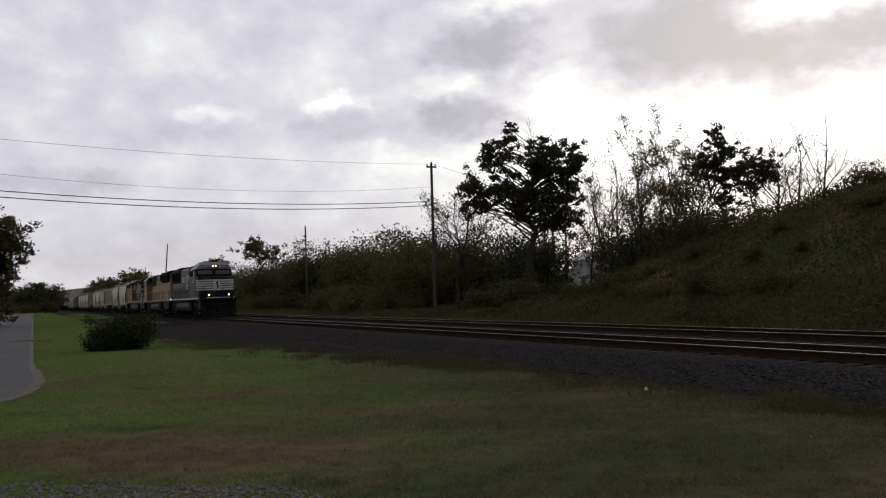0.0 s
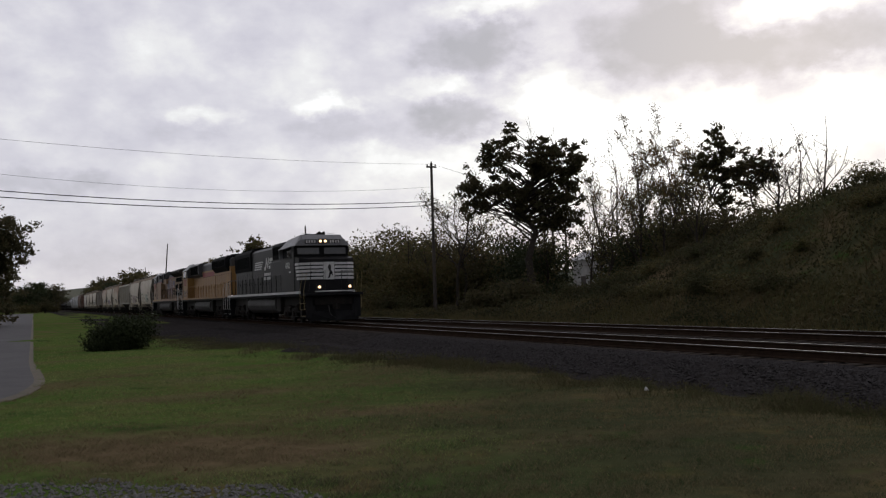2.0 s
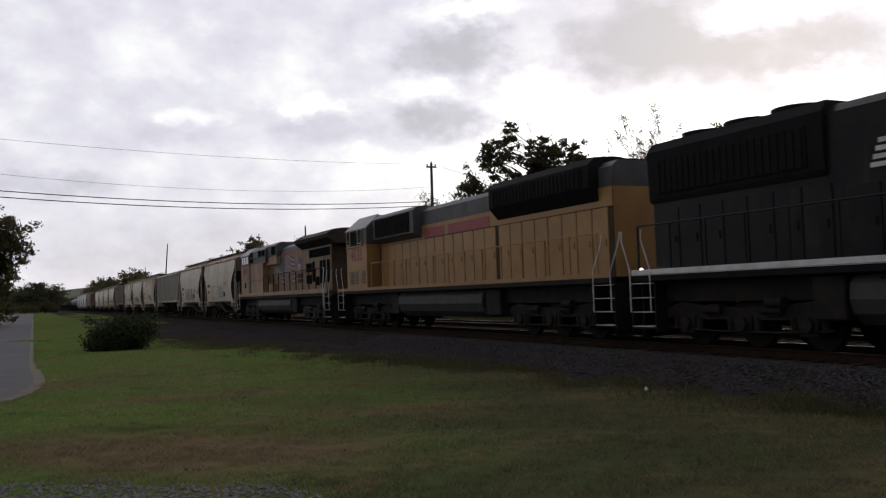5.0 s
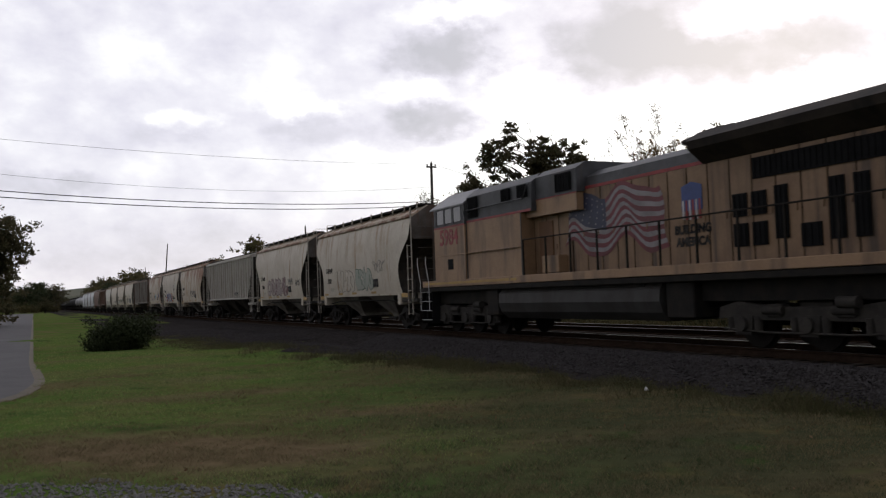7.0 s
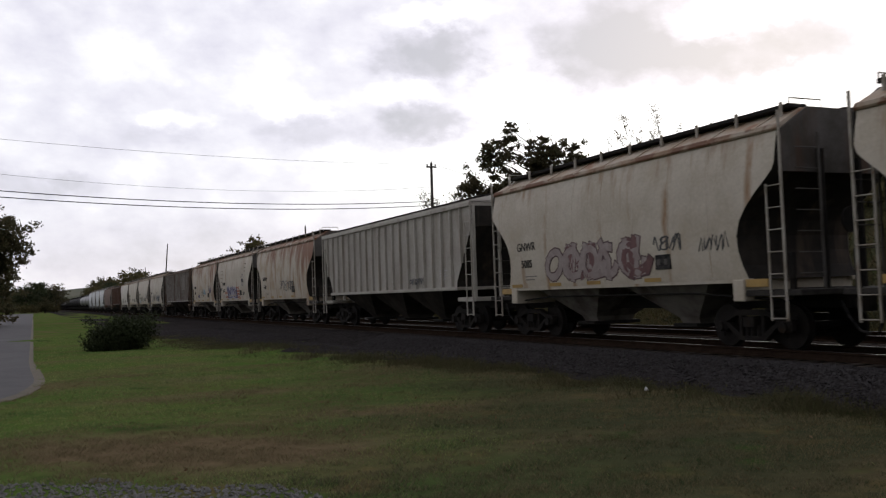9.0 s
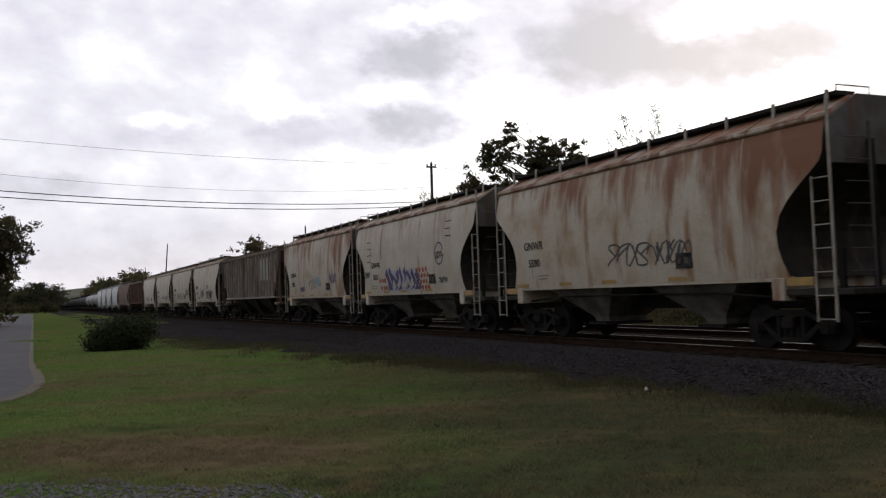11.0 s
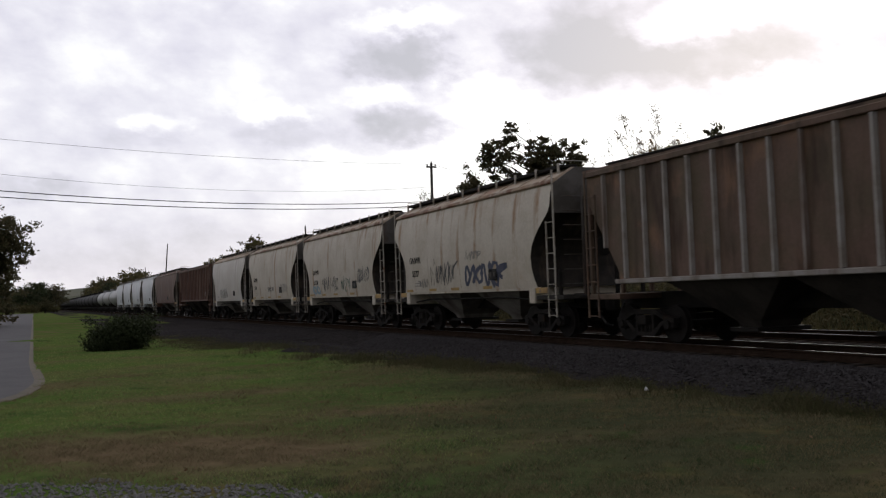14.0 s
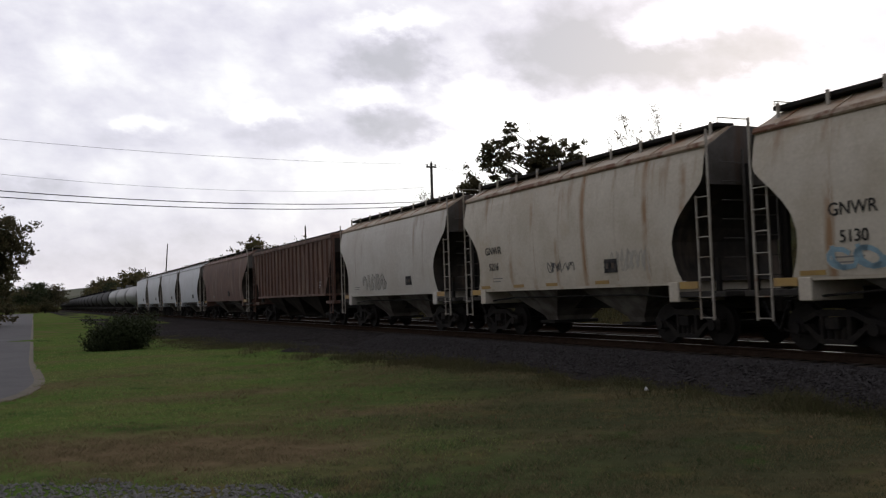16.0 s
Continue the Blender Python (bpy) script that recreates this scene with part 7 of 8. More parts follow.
def clump_tree(name, label, at, lobes, clumps, leaves, leaf_size, material, seed, trunk_r, fork, clump_r=0.55, group="trees behind the tracks", open_crown=0.0):
    """A tree whose limbs reach into the lobes of its crown and end in clumps of leaves, with gaps between them.
    lobes: (sideways, deep, height of the middle, half width, half height); sideways runs along the brow of the hill."""
    rnd, rng = random.Random(seed), np.random.default_rng(seed)
    gz = float(ground_height(at[0], at[1]))
    t = thing(name, label, "tree", (at[0], at[1], gz), group)
    deep_way = Vector((-SIGHT.y, SIGHT.x, 0))
    volume = [hw * hw * hh for _, _, _, hw, hh in lobes]
    wood, twigs, spots = Shape(), Shape(), []
    top = max(l[2] + l[4] for l in lobes)
    spine = [Vector((rnd.gauss(0, 0.12) * k, rnd.gauss(0, 0.12) * k, top * 0.86 * k / 6 - 0.2)) for k in range(7)]
    wood.tube(spine, trunk_r, 9, trunk_r * 0.22)
    for _ in range(clumps):
        lobe = rnd.choices(lobes, volume)[0]
        while True:
            q = Vector((rnd.uniform(-1, 1), rnd.uniform(-1, 1), rnd.uniform(-1, 1)))
            if open_crown ** 2 < q.length_squared < 1:
                break
        c = SIGHT * (lobe[0] + q.x * lobe[3]) + deep_way * (lobe[1] + q.y * lobe[3]) + Vector((0, 0, lobe[2] + q.z * lobe[4]))
        out = math.hypot(c.x, c.y)
        h0 = min(c.z - 0.25, max(fork + rnd.uniform(0, 0.22) * top, min(c.z - 0.45 * out - rnd.uniform(0.2, 1.2), top * 0.8)))
        f = min(5.99, max(0.0, (h0 + 0.2) / (top * 0.86) * 6))
        a = spine[int(f)].lerp(spine[int(f) + 1], f - int(f))
        m1 = a.lerp(c, 0.4) + Vector((rnd.gauss(0, 0.25), rnd.gauss(0, 0.25), rnd.uniform(0.0, 0.4)))
        m2 = a.lerp(c, 0.75) + Vector((rnd.gauss(0, 0.25), rnd.gauss(0, 0.25), rnd.uniform(0.0, 0.3)))
        r0 = min(trunk_r * 0.45, 0.022 + 0.010 * (c - a).length)
        wood.tube([a, m1, m2, c], r0, 4, 0.014)
        for _ in range(4):
            e = c + Vector((rnd.gauss(0, clump_r), rnd.gauss(0, clump_r), rnd.gauss(0.1, clump_r * 0.7)))
            twigs.tube([m2.lerp(c, rnd.uniform(0, 1)), m2.lerp(e, 0.6), e], 0.014, 3, 0.007)
            spots.append(tuple(e))
    part("trunk", wood, bark, t, "dark trunk and reaching limbs")
    tagged(part("twig_mass", twigs, bark, t), kind="stuff")
    part("crown", leaf_cloud("crown", spots, clump_r * 0.40, max(1, leaves // len(spots)), leaf_size, material, rng), material, t, "uneven clumped crown of small leaves")
    return t


clump_tree("oak_tree", "tall dark-leaved oak with gaps in its crown beside the railway", (-57.2, 33.0),
           ((-1.3, 0, 12.5, 1.1, 1.0), (-2.2, 0, 10.7, 1.6, 1.3), (1.1, 0, 11.7, 1.0, 0.9), (2.1, 0, 10.7, 1.8, 1.6), (3.2, 0, 9.4, 1.0, 1.3), (0.2, 0, 9.8, 1.5, 1.7), (-3.9, 0, 8.9, 1.4, 1.0), (-2.3, 0, 8.2, 1.9, 0.9),
            (-0.7, 0, 7.7, 1.2, 1.5), (2.0, 0, 8.2, 1.8, 1.5), (2.6, 0, 6.3, 1.4, 1.1), (-4.3, 0, 7.4, 1.1, 0.6), (0.9, 0, 6.4, 0.9, 1.1)), 165, 21000, 0.13, leaf_oak, 11, 0.34, 4.6, 0.36)
clump_tree("oak_tree", "dark-leaved oak on the brow of the hill", (-53, 47), ((0, 0, 9.6, 1.4, 1.6), (0.9, 0, 7.4, 1.2, 1.4), (-1.0, 0, 8.2, 1.2, 1.2), (0.2, 0, 5.4, 0.8, 1.4)), 50, 7000, 0.12, leaf_oak, 12, 0.18, 2.4, 0.34)
clump_tree("oak_tree", "small dark-leaved oak on the brow of the hill", (-49.6, 47.2), ((0.2, 0, 7.6, 1.0, 1.1), (1.1, 0, 6.8, 0.8, 0.7), (-0.4, 0, 5.6, 0.7, 1.0)), 20, 2100, 0.13, leaf_oak, 13, 0.13, 2.0, 0.36)
BARE = "half-bare autumn tree with a few russet leaves"
for i, (x, y, top, leaves, depth, wide) in enumerate(((-65.8, 31, 11.0, 500, 3, 4.6), (-70.8, 48, 14.3, 260, 3, 4.0), (-67.3, 48, 15.8, 240, 3, 4.2), (-65.0, 49, 14.6, 240, 3, 3.6), (-62.9, 48, 16.4, 1100, 3, 4.4), (-59.0, 48, 16.4, 1700, 3, 4.4), (-57.2, 48, 12.8, 200, 3, 3.6), (-48.4, 48, 12.5, 90, 3, 4.2), (-46.4, 48, 12.2, 60, 3, 3.6), (-43.6, 47, 12.0, 16, 2, 3.0), (-68.5, 33, 9.8, 320, 3, 5.0), (-80.3, 48, 19.2, 120, 3, 4.0), (-76.6, 48, 17.4, 120, 3, 4.0))):
    ground_z = float(ground_height(x, y))
    tree_thing("bare_tree", BARE, (x, y), top - ground_z, 140 + i, 0.15, leaves * 4, 0.08, leaf_rust if i % 3 else leaf_olive, 0.5, 1.0, depth, 0.22, thin=2.0, width=wide * 1.35, up=0.15)
for i, (x, y, top, wide) in enumerate(((-57.6, 38.5, 8.2, 3.0), (-55.0, 38.0, 7.4, 2.6), (-52.8, 39.0, 9.6, 3.4), (-50.2, 39.5, 8.4, 2.8), (-60.6, 36.0, 7.0, 3.0), (-47.6, 40.0, 9.0, 3.0))):
    tree_thing("young_tree", "slender dark-trunked young tree at the edge of the wood", (x, y), top - float(ground_height(x, y)), 180 + i, 0.11, 900, 0.085, leaf_olive, 0.42, 0.8, 3, 0.22, thin=1.5, width=wide, up=0.3)
clump_tree("leafy_tree", "round-topped tree above the trackside shrubs", (-140, 32), ((-1, 0, 8.6, 2.0, 1.5), (1.6, 0, 8.0, 1.8, 1.2)), 26, 2400, 0.2, leaf_olive, 61, 0.2, 4.0, 0.6)
clump_tree("leafy_tree", "round-topped tree above the trackside shrubs", (-176, 31), ((0, 0, 7.6, 3.0, 1.4),), 20, 1800, 0.22, leaf_olive, 62, 0.2, 3.0, 0.6)
clump_tree("maple_tree", "large dark tree overhanging the asphalt lane", (-106, -5.6), ((0.4, 0, 9.3, 4.4, 5.0), (2.4, 0, 8.2, 2.8, 3.2), (1.8, 0, 4.4, 2.8, 2.6), (1.0, 0, 1.8, 2.4, 1.6), (-4, 0, 8, 4, 4)), 190, 34000, 0.17, leaf_oak, 63, 0.4, 2.0, 0.7, group="trees beside the lane")
wood_kinds = [clump_tree("woodland_tree", "full-crowned tree in the woods along the line", (-330 - 12 * i, 31 + 3 * i), ((0, 0, 9.4, 4.2, 3.6), (2.6, 0, 6.0, 3.2, 2.6), (-2.8, 0, 6.4, 3.2, 2.8)), 70, 3400, 0.34, (leaf_olive, leaf_oak, leaf_dark)[i], 70 + i, 0.3, 1.5, 1.0, group="woods along the line") for i in range(3)]

# hedge of shrubs and saplings behind the far track; one of each kind is grown, the others repeat it turned and scaled
rnd = random.Random(77)
kinds = [bush_thing("shrub", "dense dark green trackside shrub", (-90 - 6 * i, 36), 6.2, 5.6, 200 + i, 5600, 0.115, m) for i, m in enumerate((leaf_oak, leaf_olive, leaf_dark, leaf_olive, leaf_oak))]
low_kinds = [bush_thing("low_shrub", "low weedy shrub beside the railway", (-70 - 5 * i, 26), 2.4, 3.2, 230 + i, 1700, 0.10, m, stems=6) for i, m in enumerate((leaf_olive, hill_weed, leaf_oak))]


def repeat(source, x, y, k, turn, flat=1.0):
    z = float(ground_height(x, y)) - 0.05
    c = copy_thing(source, pose(x, y, z, 0, 0, turn) @ Matrix.Diagonal((k * flat, k * flat, k, 1)))
    return c


def hides_shed(x, y, r):
    d = Vector((-89.4, 60)).normalized()
    return abs(x * d.y - y * d.x) < r and y < 58


for i in range(64):
    x = -152 + i * 1.55 + rnd.uniform(-0.8, 0.8)
    y = rnd.uniform(29, 37) + (4 if x > -70 else 0)
    k = rnd.uniform(0.85, 1.18) * (1.12 if x < -72 else 1.0)
    if hides_shed(x, y, 3.4):
        k = 0.26
    repeat(rnd.choice(kinds), x, y, k, rnd.uniform(0, 360), rnd.uniform(0.85, 1.15))
for i in range(34):
    x = rnd.uniform(-74, -50)
    y = rnd.uniform(40, 54)
    top = 7.6 - float(ground_height(x, y))
    if top > 1.2 and not hides_shed(x, y, 3.2):
        repeat(rnd.choice(kinds), x, y, max(0.3, top / 6.2 * rnd.uniform(0.85, 1.1)), rnd.uniform(0, 360), 1.2)
for i in range(16):
    x, y = rnd.uniform(-60, -46), rnd.uniform(46, 51)
    top = 7.4 - float(ground_height(x, y))
    if not hides_shed(x, y, 2.6):
        repeat(rnd.choice(kinds), x, y, max(0.35, top / 6.2 * rnd.uniform(0.8, 1.1)), rnd.uniform(0, 360), 1.2)
for i in range(54):
    x = rnd.uniform(-150, -48)
    y = rnd.uniform(24.6, 30.5)
    k = rnd.uniform(0.7, 1.25)
    repeat(rnd.choice(low_kinds), x, y, 0.45 if hides_shed(x, y, 2.6) else k, rnd.uniform(0, 360))
for i in range(40):
    x = rnd.uniform(-46, -20)
    y = rnd.uniform(26, 36)
    repeat(low_kinds[i % 2], x, y, rnd.uniform(0.22, 0.42), rnd.uniform(0, 360), 1.5)
for i in range(16):
    x = -50 + i * 1.6 + rnd.uniform(-0.7, 0.7)
    repeat(rnd.choice(low_kinds), x, rnd.uniform(38, 41), rnd.uniform(0.45, 0.8), rnd.uniform(0, 360))
for i in range(26):
    x = -300 - i * 9 + rnd.uniform(-4, 4)
    repeat(rnd.choice(wood_kinds), x - 30, rnd.uniform(27, 44), rnd.uniform(0.62, 0.86) * (1.0 if x > -400 else 1.25), rnd.uniform(0, 360))
for i in range(16):
    x = rnd.uniform(-440, -328)
    yy = rnd.uniform(-14, 8.0)
    repeat(rnd.choice(wood_kinds), x, yy, rnd.uniform(0.55, 0.95), rnd.uniform(0, 360))
    repeat(rnd.choice(kinds), x + 4, yy + rnd.uniform(-2, 0.4), rnd.uniform(0.6, 1.0), rnd.uniform(0, 360), 1.3)
for i in range(10):
    x = rnd.uniform(-260, -150)
    repeat(rnd.choice(kinds), x, rnd.uniform(28, 34), rnd.uniform(0.8, 1.15), rnd.uniform(0, 360), 1.1)

# low spreading evergreen on the lawn
bush_thing("evergreen_bush", "low dark green spreading bush on the lawn", (-40.8, 3.5), 1.55, 2.2, 301, 30000, 0.055, leaf_dark, group="bushes on the lawn", stems=26)
bush_thing("evergreen_bush", "low dark green spreading bush on the lawn", (-40.2, 2.75), 1.0, 1.5, 302, 12000, 0.05, leaf_dark, group="bushes on the lawn", stems=18)


# ---- grass and weeds ----
def blades(name, x, y, height, width, material, seed, label, category="grass", lean=0.35):
    """Single upright blades as thin bent triangles standing on the ground."""
    r = np.random.default_rng(seed)
    n = len(x)
    z = ground_height(x, y)
    h = height * r.uniform(0.5, 1.25, n)
    a = r.uniform(0, 6.283, n)
    b = r.uniform(0, 6.283, n)
    base = np.stack([x, y, z - 0.01], 1)
    side = np.stack([np.cos(a), np.sin(a), np.zeros(n)], 1) * (width * r.uniform(0.6, 1.4, n))[:, None]
    tip = base + np.stack([np.cos(b) * h * lean, np.sin(b) * h * lean, h], 1)
    v = np.stack([base - side, base + side, tip], 1).reshape(-1, 3)
    return tagged(new(name, sheet(name, v, np.arange(3 * n).reshape(n, 3), material)), label, category, kind="stuff")


r = np.random.default_rng(9)


def lawn_points(n, near, far):
    d = r.uniform(near, far, n)
    a = np.radians(r.uniform(-96, -35, n))
    x, y = d * np.sin(a), d * np.cos(a)
    edge = np.array([edge_of(q) for q in x])
    gravel = (y < 2.7) & (x > np.interp(y, [p[1] for p in GRAVEL_EDGE[:5]], [p[0] for p in GRAVEL_EDGE[:5]]) + 0.1)
    ok = (y < edge + 0.1) & ~((y < np.interp(x, [p[0] for p in ROAD_EDGE], [p[1] for p in ROAD_EDGE]) + 0.12) & (x < -19.2)) & (~gravel | (r.uniform(0, 1, n) < 0.03))
    return x[ok], y[ok]


def dryness(x, y):
    return ripple(x * 0.9 + 3, y * 1.7, 2.6) + 0.6 * ripple(x, y, 0.9) + 2.2 * np.exp(-(((x + 11.8) / 2.2) ** 2 + ((y - 1.6) / 2.2) ** 2)) + 0.8 * smooth01((y - 6.8) / 3)


def turf(x, y):
    """Height of the mown grass in metres: tufts and thin places."""
    return np.clip(0.042 + 0.022 * ripple(x, y, 0.21) + 0.016 * ripple(x + 4, y * 0.8, 0.6), 0.012, 0.1)


x, y = lawn_points(330000, 5.5, 26)
dry = dryness(x, y) + r.normal(0, 0.5, len(x)) > 0.42
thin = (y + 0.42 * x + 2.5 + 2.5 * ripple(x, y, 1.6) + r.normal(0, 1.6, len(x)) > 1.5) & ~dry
for name, pick, material, seed, label in (("lawn_grass", ~dry & ~thin, blade_mat, 21, "short mown green grass blades"), ("thin_grass", thin, olive_blade, 29, "short dark olive grass blades"), ("dry_grass", dry, dry_blade, 22, "short dry brown grass blades")):
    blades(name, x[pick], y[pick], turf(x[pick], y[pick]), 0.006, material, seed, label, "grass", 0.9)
x, y = lawn_points(110000, 24, 60)
dry = dryness(x, y) + r.normal(0, 0.5, len(x)) > 1.1
blades("lawn_grass_beyond", x[~dry], y[~dry], 0.045, 0.013, blade_mat, 23, "mown green grass blades further along the line", "grass", 0.9)

# weeds along the foot of the ballast: a ragged band, thicker and browner in clumps
n = 110000
x = -2 - 50 * r.uniform(0, 1, n) ** 0.8
y = np.array([edge_of(q) for q in x]) + r.normal(-0.35, 0.75, n)
clump = ripple(x, y, 0.45) + ripple(x + 9, y, 1.3) + ripple(x - 3, y, 3.1) + r.normal(0, 0.5, n) > np.where(x < -24, 0.9, -0.1)
x, y = x[clump], y[clump]
tall = np.clip(0.12 + 0.09 * ripple(x + 1, y, 0.6) + 0.06 * ripple(x, y + 2, 1.9), 0.04, 0.3)
half = ripple(x, y, 1.0) + r.normal(0, 0.6, len(x)) > -0.35
blades("trackside_weeds", x[half], y[half], tall[half] * 1.4, 0.007, trackside_dry, 24, "tall brown weeds at the foot of the ballast", "weeds", 0.6)
blades("trackside_grass", x[~half], y[~half], tall[~half], 0.008, olive_blade, 25, "rough green grass at the foot of the ballast", "weeds", 0.7)
n = 9000
x = -2 - 44 * r.uniform(0, 1, n)
y = np.array([edge_of(q) for q in x]) + r.normal(-0.2, 0.7, n)
keep = ripple(x, y, 0.5) + ripple(x + 2, y, 1.6) > 0.5
x, y = x[keep], y[keep]
c = np.stack([x, y, ground_height(x, y) + r.uniform(0.03, 0.22, len(x))], 1)
tagged(new("trackside_herbs", leaf_cloud("trackside_herbs", c, 0.03, 2, 0.028, hill_weed, r)), "small leafy weeds at the foot of the ballast", "weeds", kind="stuff")
# weeds behind the far track and over the hillside
n = 26000
x, y = r.uniform(-130, -8, n), r.uniform(21.9, 26.5, n)
blades("far_side_weeds", x, y, 0.42, 0.022, weed_mat, 26, "dry waist-high weeds behind the far track", "weeds", 0.5)
n = 46000
x, y = r.uniform(-82, -14, n), 23 + r.uniform(0, 1, n) ** 1.2 * 27
blades("hillside_weeds", x, y, 0.26, 0.022, hill_weed, 27, "green and brown weeds covering the hillside", "weeds", 0.8)
n = 120000
x, y = r.uniform(-80, -14, n), 23 + r.uniform(0, 1, n) ** 1.2 * 27
tall = np.clip(0.30 + 0.28 * ripple(x, y, 1.1) + 0.25 * ripple(x + 3, y - 2, 3.4), 0.05, 1.0)
c = np.stack([x, y, ground_height(x, y) + tall * r.uniform(0.2, 1.0, n)], 1)
lush = ripple(x, y + 1, 2.4) + ripple(x - 7, y, 5.5) + r.normal(0, 0.35, n)
for name, pick, material, label in (("hillside_brambles", lush < 0.3, bramble_leaf, "dark brambles covering the hillside"), ("hillside_herbs", lush >= 0.3, hill_leaf, "yellowing herbs covering the hillside")):
    tagged(new(name, leaf_cloud(name, c[pick], 0.06, 1, 0.075, material, r)), label, "weeds", kind="stuff")
n = 24000
x, y = r.uniform(-82, -14, n), 23 + r.uniform(0, 1, n) * 26
pick = ripple(x, y, 1.7) + ripple(x, y + 4, 4.5) > 0.35
blades("hillside_dry_grass", x[pick], y[pick], 0.55, 0.02, weed_mat, 28, "pale dry grass tufts on the hillside", "weeds", 0.5)

# fallen leaves on the lawn
n = 200
x, y = lawn_points(n, 6, 22)
c = np.stack([x, y, ground_height(x, y) + 0.05], 1)
tagged(new("fallen_leaves", leaf_cloud("fallen_leaves", c, 0.01, 1, 0.024, leaf_litter, r)), "scattered brown fallen leaves on the lawn", "leaves", kind="stuff")
litter = Shape().add([(-0.05, -0.02, 0), (0.02, -0.05, 0.01), (0.06, 0.01, 0), (0.0, 0.04, 0.02), (-0.02, -0.01, 0.07), (0.03, 0.0, 0.05)], [(0, 1, 4), (1, 5, 4), (1, 2, 5), (2, 3, 5), (3, 4, 5), (3, 0, 4), (0, 3, 2, 1)])
w = thing("litter", "crumpled white scrap of litter in the weeds", "litter", (-13.4, 10.0, float(ground_height(-13.4, 10.0)) + 0.02))
part("scrap", litter, spray_white, w)


# ---- poles, wires, shed, distance ----
def utility_pole(label, x, y, top, lean, arm, radius=0.15, tilt=0.0):
    z = float(ground_height(x, y))
    p = thing("utility_pole", label, "utility pole", (x, y, z), "poles along the line")
    h = top - z
    part("post", Shape().tube([(0, 0, -0.3), (lean * h * 0.5, 0, h * 0.5), (lean * h, 0, h)], radius, 10, radius * 0.62), pole_wood, p)
    if arm:
        part("crossarm", Shape().box(lean * h - 0.06, lean * h + 0.06, -0.4, 0.4, h - 0.32, h - 0.2, 0.01), pole_wood, p)
        for s in (-0.33, 0.33):
            part("insulator", Shape().cylinder((lean * h, s, h - 0.13), "z", 0.05, 0.07, 10), insulator_mat, p)
    part("insulator", Shape().cylinder((lean * h, 0, h + 0.06), "z", 0.05, 0.08, 10), insulator_mat, p)
    p.rotation_euler = (-tilt, 0, 0)
    return p


utility_pole("weathered timber pole carrying cables over the line", -61.1, 27, 11.0, 0.012, True)
utility_pole("weathered timber pole without cables", -95.2, 27, 9.1, 0.0, False, 0.13)
utility_pole("leaning slender timber pole", -206.5, 26.2, 14.4, 0.0, False, 0.18, 0.075)
utility_pole("slender distant timber pole", -247.7, 27, 10.8, 0.0, False, 0.14)
utility_pole("timber pole among the trees", -77, 47, 11.0, 0.0, True)
utility_pole("timber pole beside the lane", -47.5, -9.0, 10.3, 0.0, True)


def cable(label, a, b, sag, r):
    pts = [Vector(a).lerp(Vector(b), i / 40) - Vector((0, 0, sag * 4 * (i / 40) * (1 - i / 40))) for i in range(41)]
    ob = new("cable", Shape().tube(pts, r, 5).mesh("cable", wire_mat))
    tagged(ob, label, "cable", "cables from pole to pole")


cable("thick black cable slung across the line", (-61.1, 26.9, 8.2), (-47.5, -9.0, 7.6), 0.67, 0.026)
cable("thick black cable slung across the line", (-61.1, 26.9, 7.9), (-47.5, -9.0, 7.31), 0.70, 0.026)
cable("thin wire slung across the line", (-61.1, 26.9, 9.27), (-47.5, -9.0, 8.59), 0.92, 0.008)
cable("thin wire from pole top to pole top", (-61.0, 26.9, 10.95), (-47.5, -9.0, 10.01), 0.46, 0.009)
cable("thin wire running back into the trees", (-61.0, 27.0, 11.0), (-77, 47, 11.0), 0.3, 0.011)
cable("thick cable running back into the trees", (-61.1, 27.0, 8.1), (-77, 47, 8.3), 0.5, 0.022)

shed = thing("shed", "small pale shed with a light metal roof among trees", "shed", (-89.4, 60.0, float(ground_height(-89.4, 60))))
part("wall", Shape().box(-2.2, 2.2, -1.5, 1.5, 0, 4.0, 0.02), house_wall_mat, shed)
part("roof", Shape().prism([(-1.8, 3.9), (0, 4.9), (1.8, 3.9), (1.8, 4.0), (0, 5.02), (-1.8, 4.0)], "x", -2.5, 2.5), house_roof_mat, shed)
part("door", Shape().box(-0.5, 0.5, -1.54, -1.502, 0.05, 2.05, 0.01), pole_wood, shed)


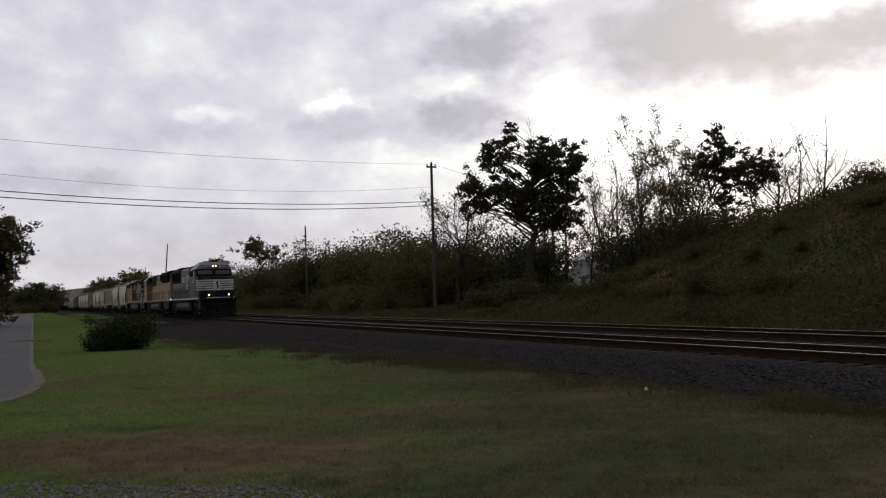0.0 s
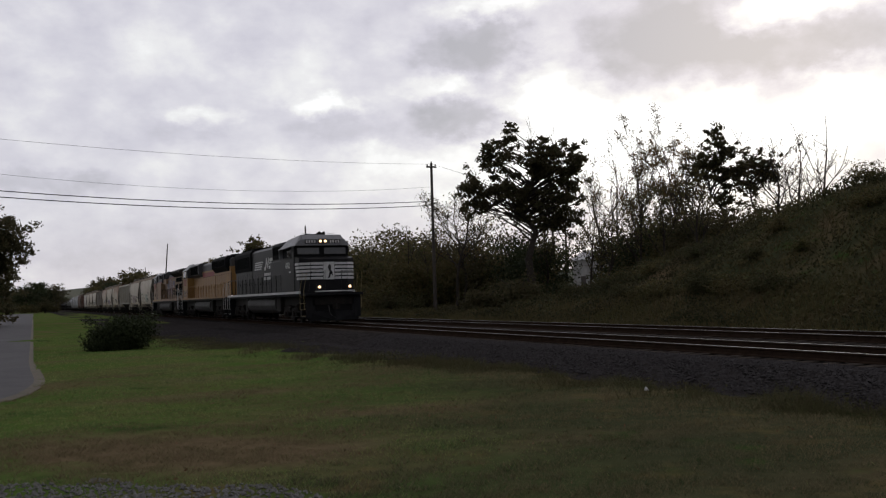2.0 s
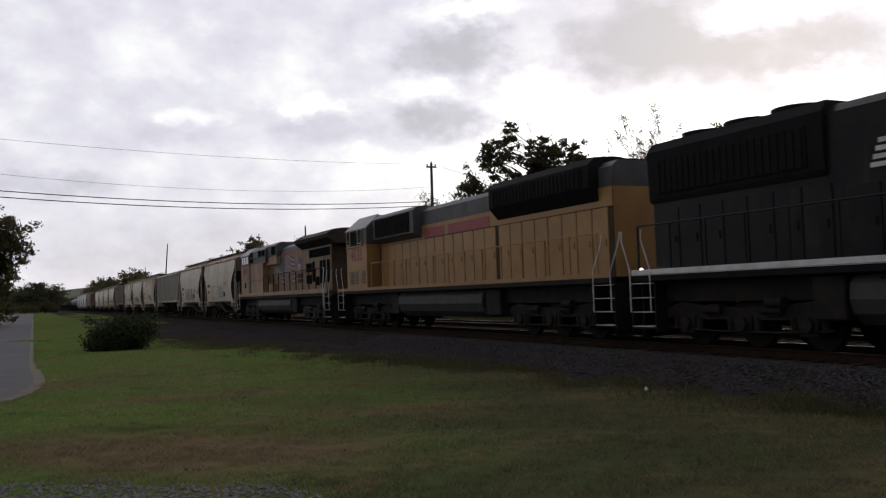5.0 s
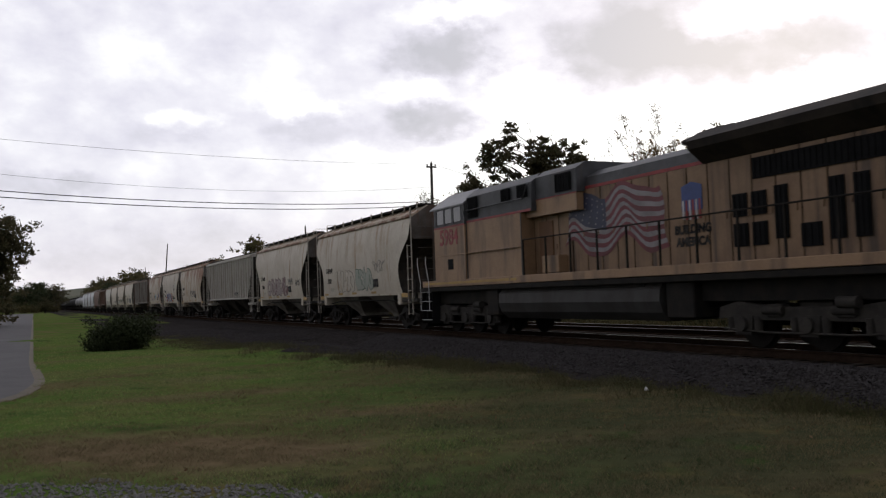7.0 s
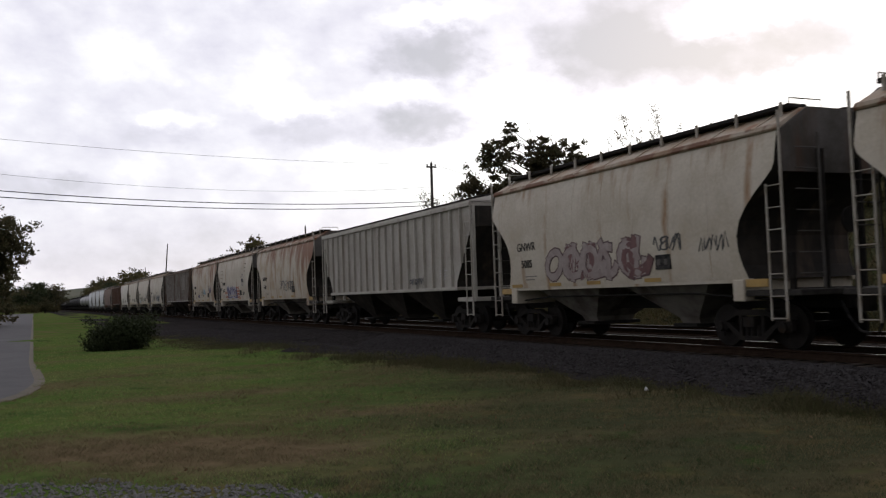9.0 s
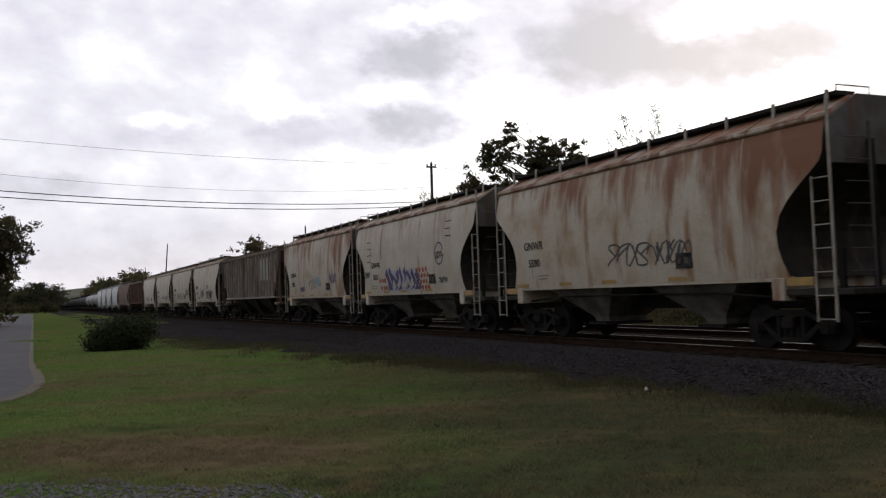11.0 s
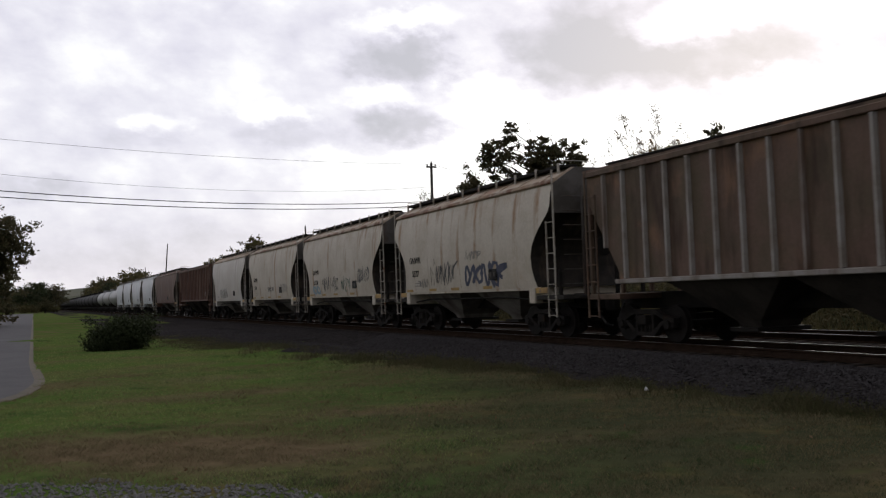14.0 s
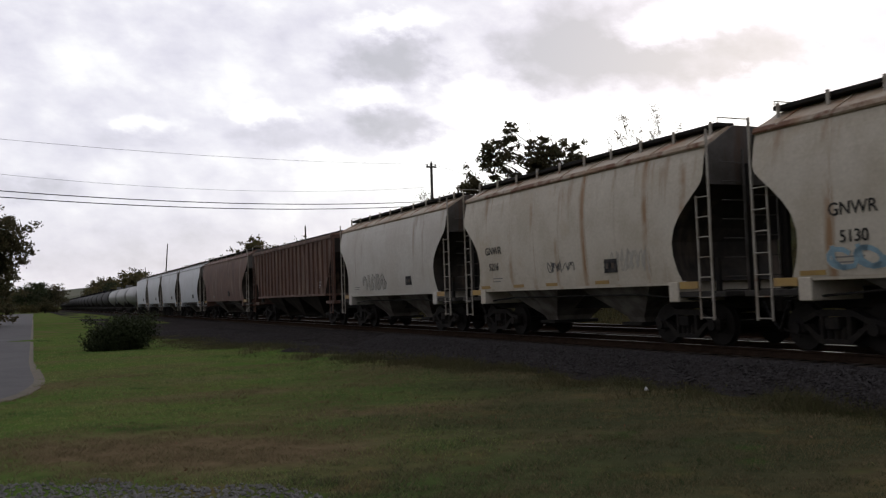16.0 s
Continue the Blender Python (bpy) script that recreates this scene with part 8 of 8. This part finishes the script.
def wooded_ridge():
    """Far wooded hills all round the horizon."""
    n, rng2 = 720, np.random.default_rng(3)
    bump = np.convolve(np.tile(rng2.normal(0, 1, n), 3), np.ones(5) / 5, "same")[n:2 * n]
    verts, faces = [], []
    for i in range(n):
        a = 2 * math.pi * i / n
        h = 34 + 10 * math.sin(3 * a + 1) + 7 * math.sin(7 * a) + 3.2 * bump[i]
        for rad, z in ((1450, -3), (1500, h * 0.6), (1560, h), (1800, h * 0.9)):
            verts.append((rad * math.cos(a), rad * math.sin(a), z))
    for i in range(n):
        for j in range(3):
            faces.append((4 * i + j, 4 * ((i + 1) % n) + j, 4 * ((i + 1) % n) + j + 1, 4 * i + j + 1))
    tagged(new("backdrop", sheet("backdrop", verts, faces, ridge_mat)), "low wooded hills along the horizon", "hills", kind="structure")


wooded_ridge()

# ---- sleepers ----
tie = Shape().box(-0.115, 0.115, -1.3, 1.3, -0.36, -0.175, 0.012).mesh("sleeper", tie_wood)
for track in (near_track, far_track):
    for i in range(150):
        part("sleeper", tie, tie_wood, track, at=(-70 + 0.505 * i, random.uniform(-0.04, 0.04), random.uniform(-0.012, 0.004)))
    rest = Shape()
    for i in range(240):
        x = -70.6 - 0.55 * i
        rest.add([(x - 0.11, -1.3, -0.178), (x + 0.11, -1.3, -0.178), (x + 0.11, 1.3, -0.178), (x - 0.11, 1.3, -0.178)], [(0, 1, 2, 3)])
    tagged(part("far_sleepers", rest, tie_wood, track), kind="stuff")


# ---- what moves ----
def travel(t):
    return SPEED * (t - 8) + 0.0015 * (t - 8) ** 2


def motions():
    times = [i * 0.5 for i in range(33)]
    for car, s in train:
        walk(car, [(t, pose(s + travel(t), TRACK_Y, 0)) for t in times])
    # wheels turn with the way they cover; wheelsets at the same place in their trucks turn alike
    turning = {}
    for car, s in train:
        for ob in car.children_recursive:
            if ob.name.split(".")[0] != "wheelset":
                continue
            key = tuple(round(c, 3) for c in ob.location)
            if key not in turning:
                x, y, z = ob.location
                walk(ob, [(i / FPS, pose(x, y, z, 0, math.degrees(travel(i / FPS) / z) % 360, 0)) for i in range(16 * FPS + 1)])
                turning[key] = ob
            else:
                first = turning[key]
                ob.rotation_mode = "QUATERNION"
                ob.animation_data_create()
                ob.animation_data.action = first.animation_data.action
                ob.animation_data.action_slot = first.animation_data.action_slot
    walk(clouds, [(t, pose(-131.0 * t / 16, -111.0 * t / 16, 0)) for t in times])


motions()
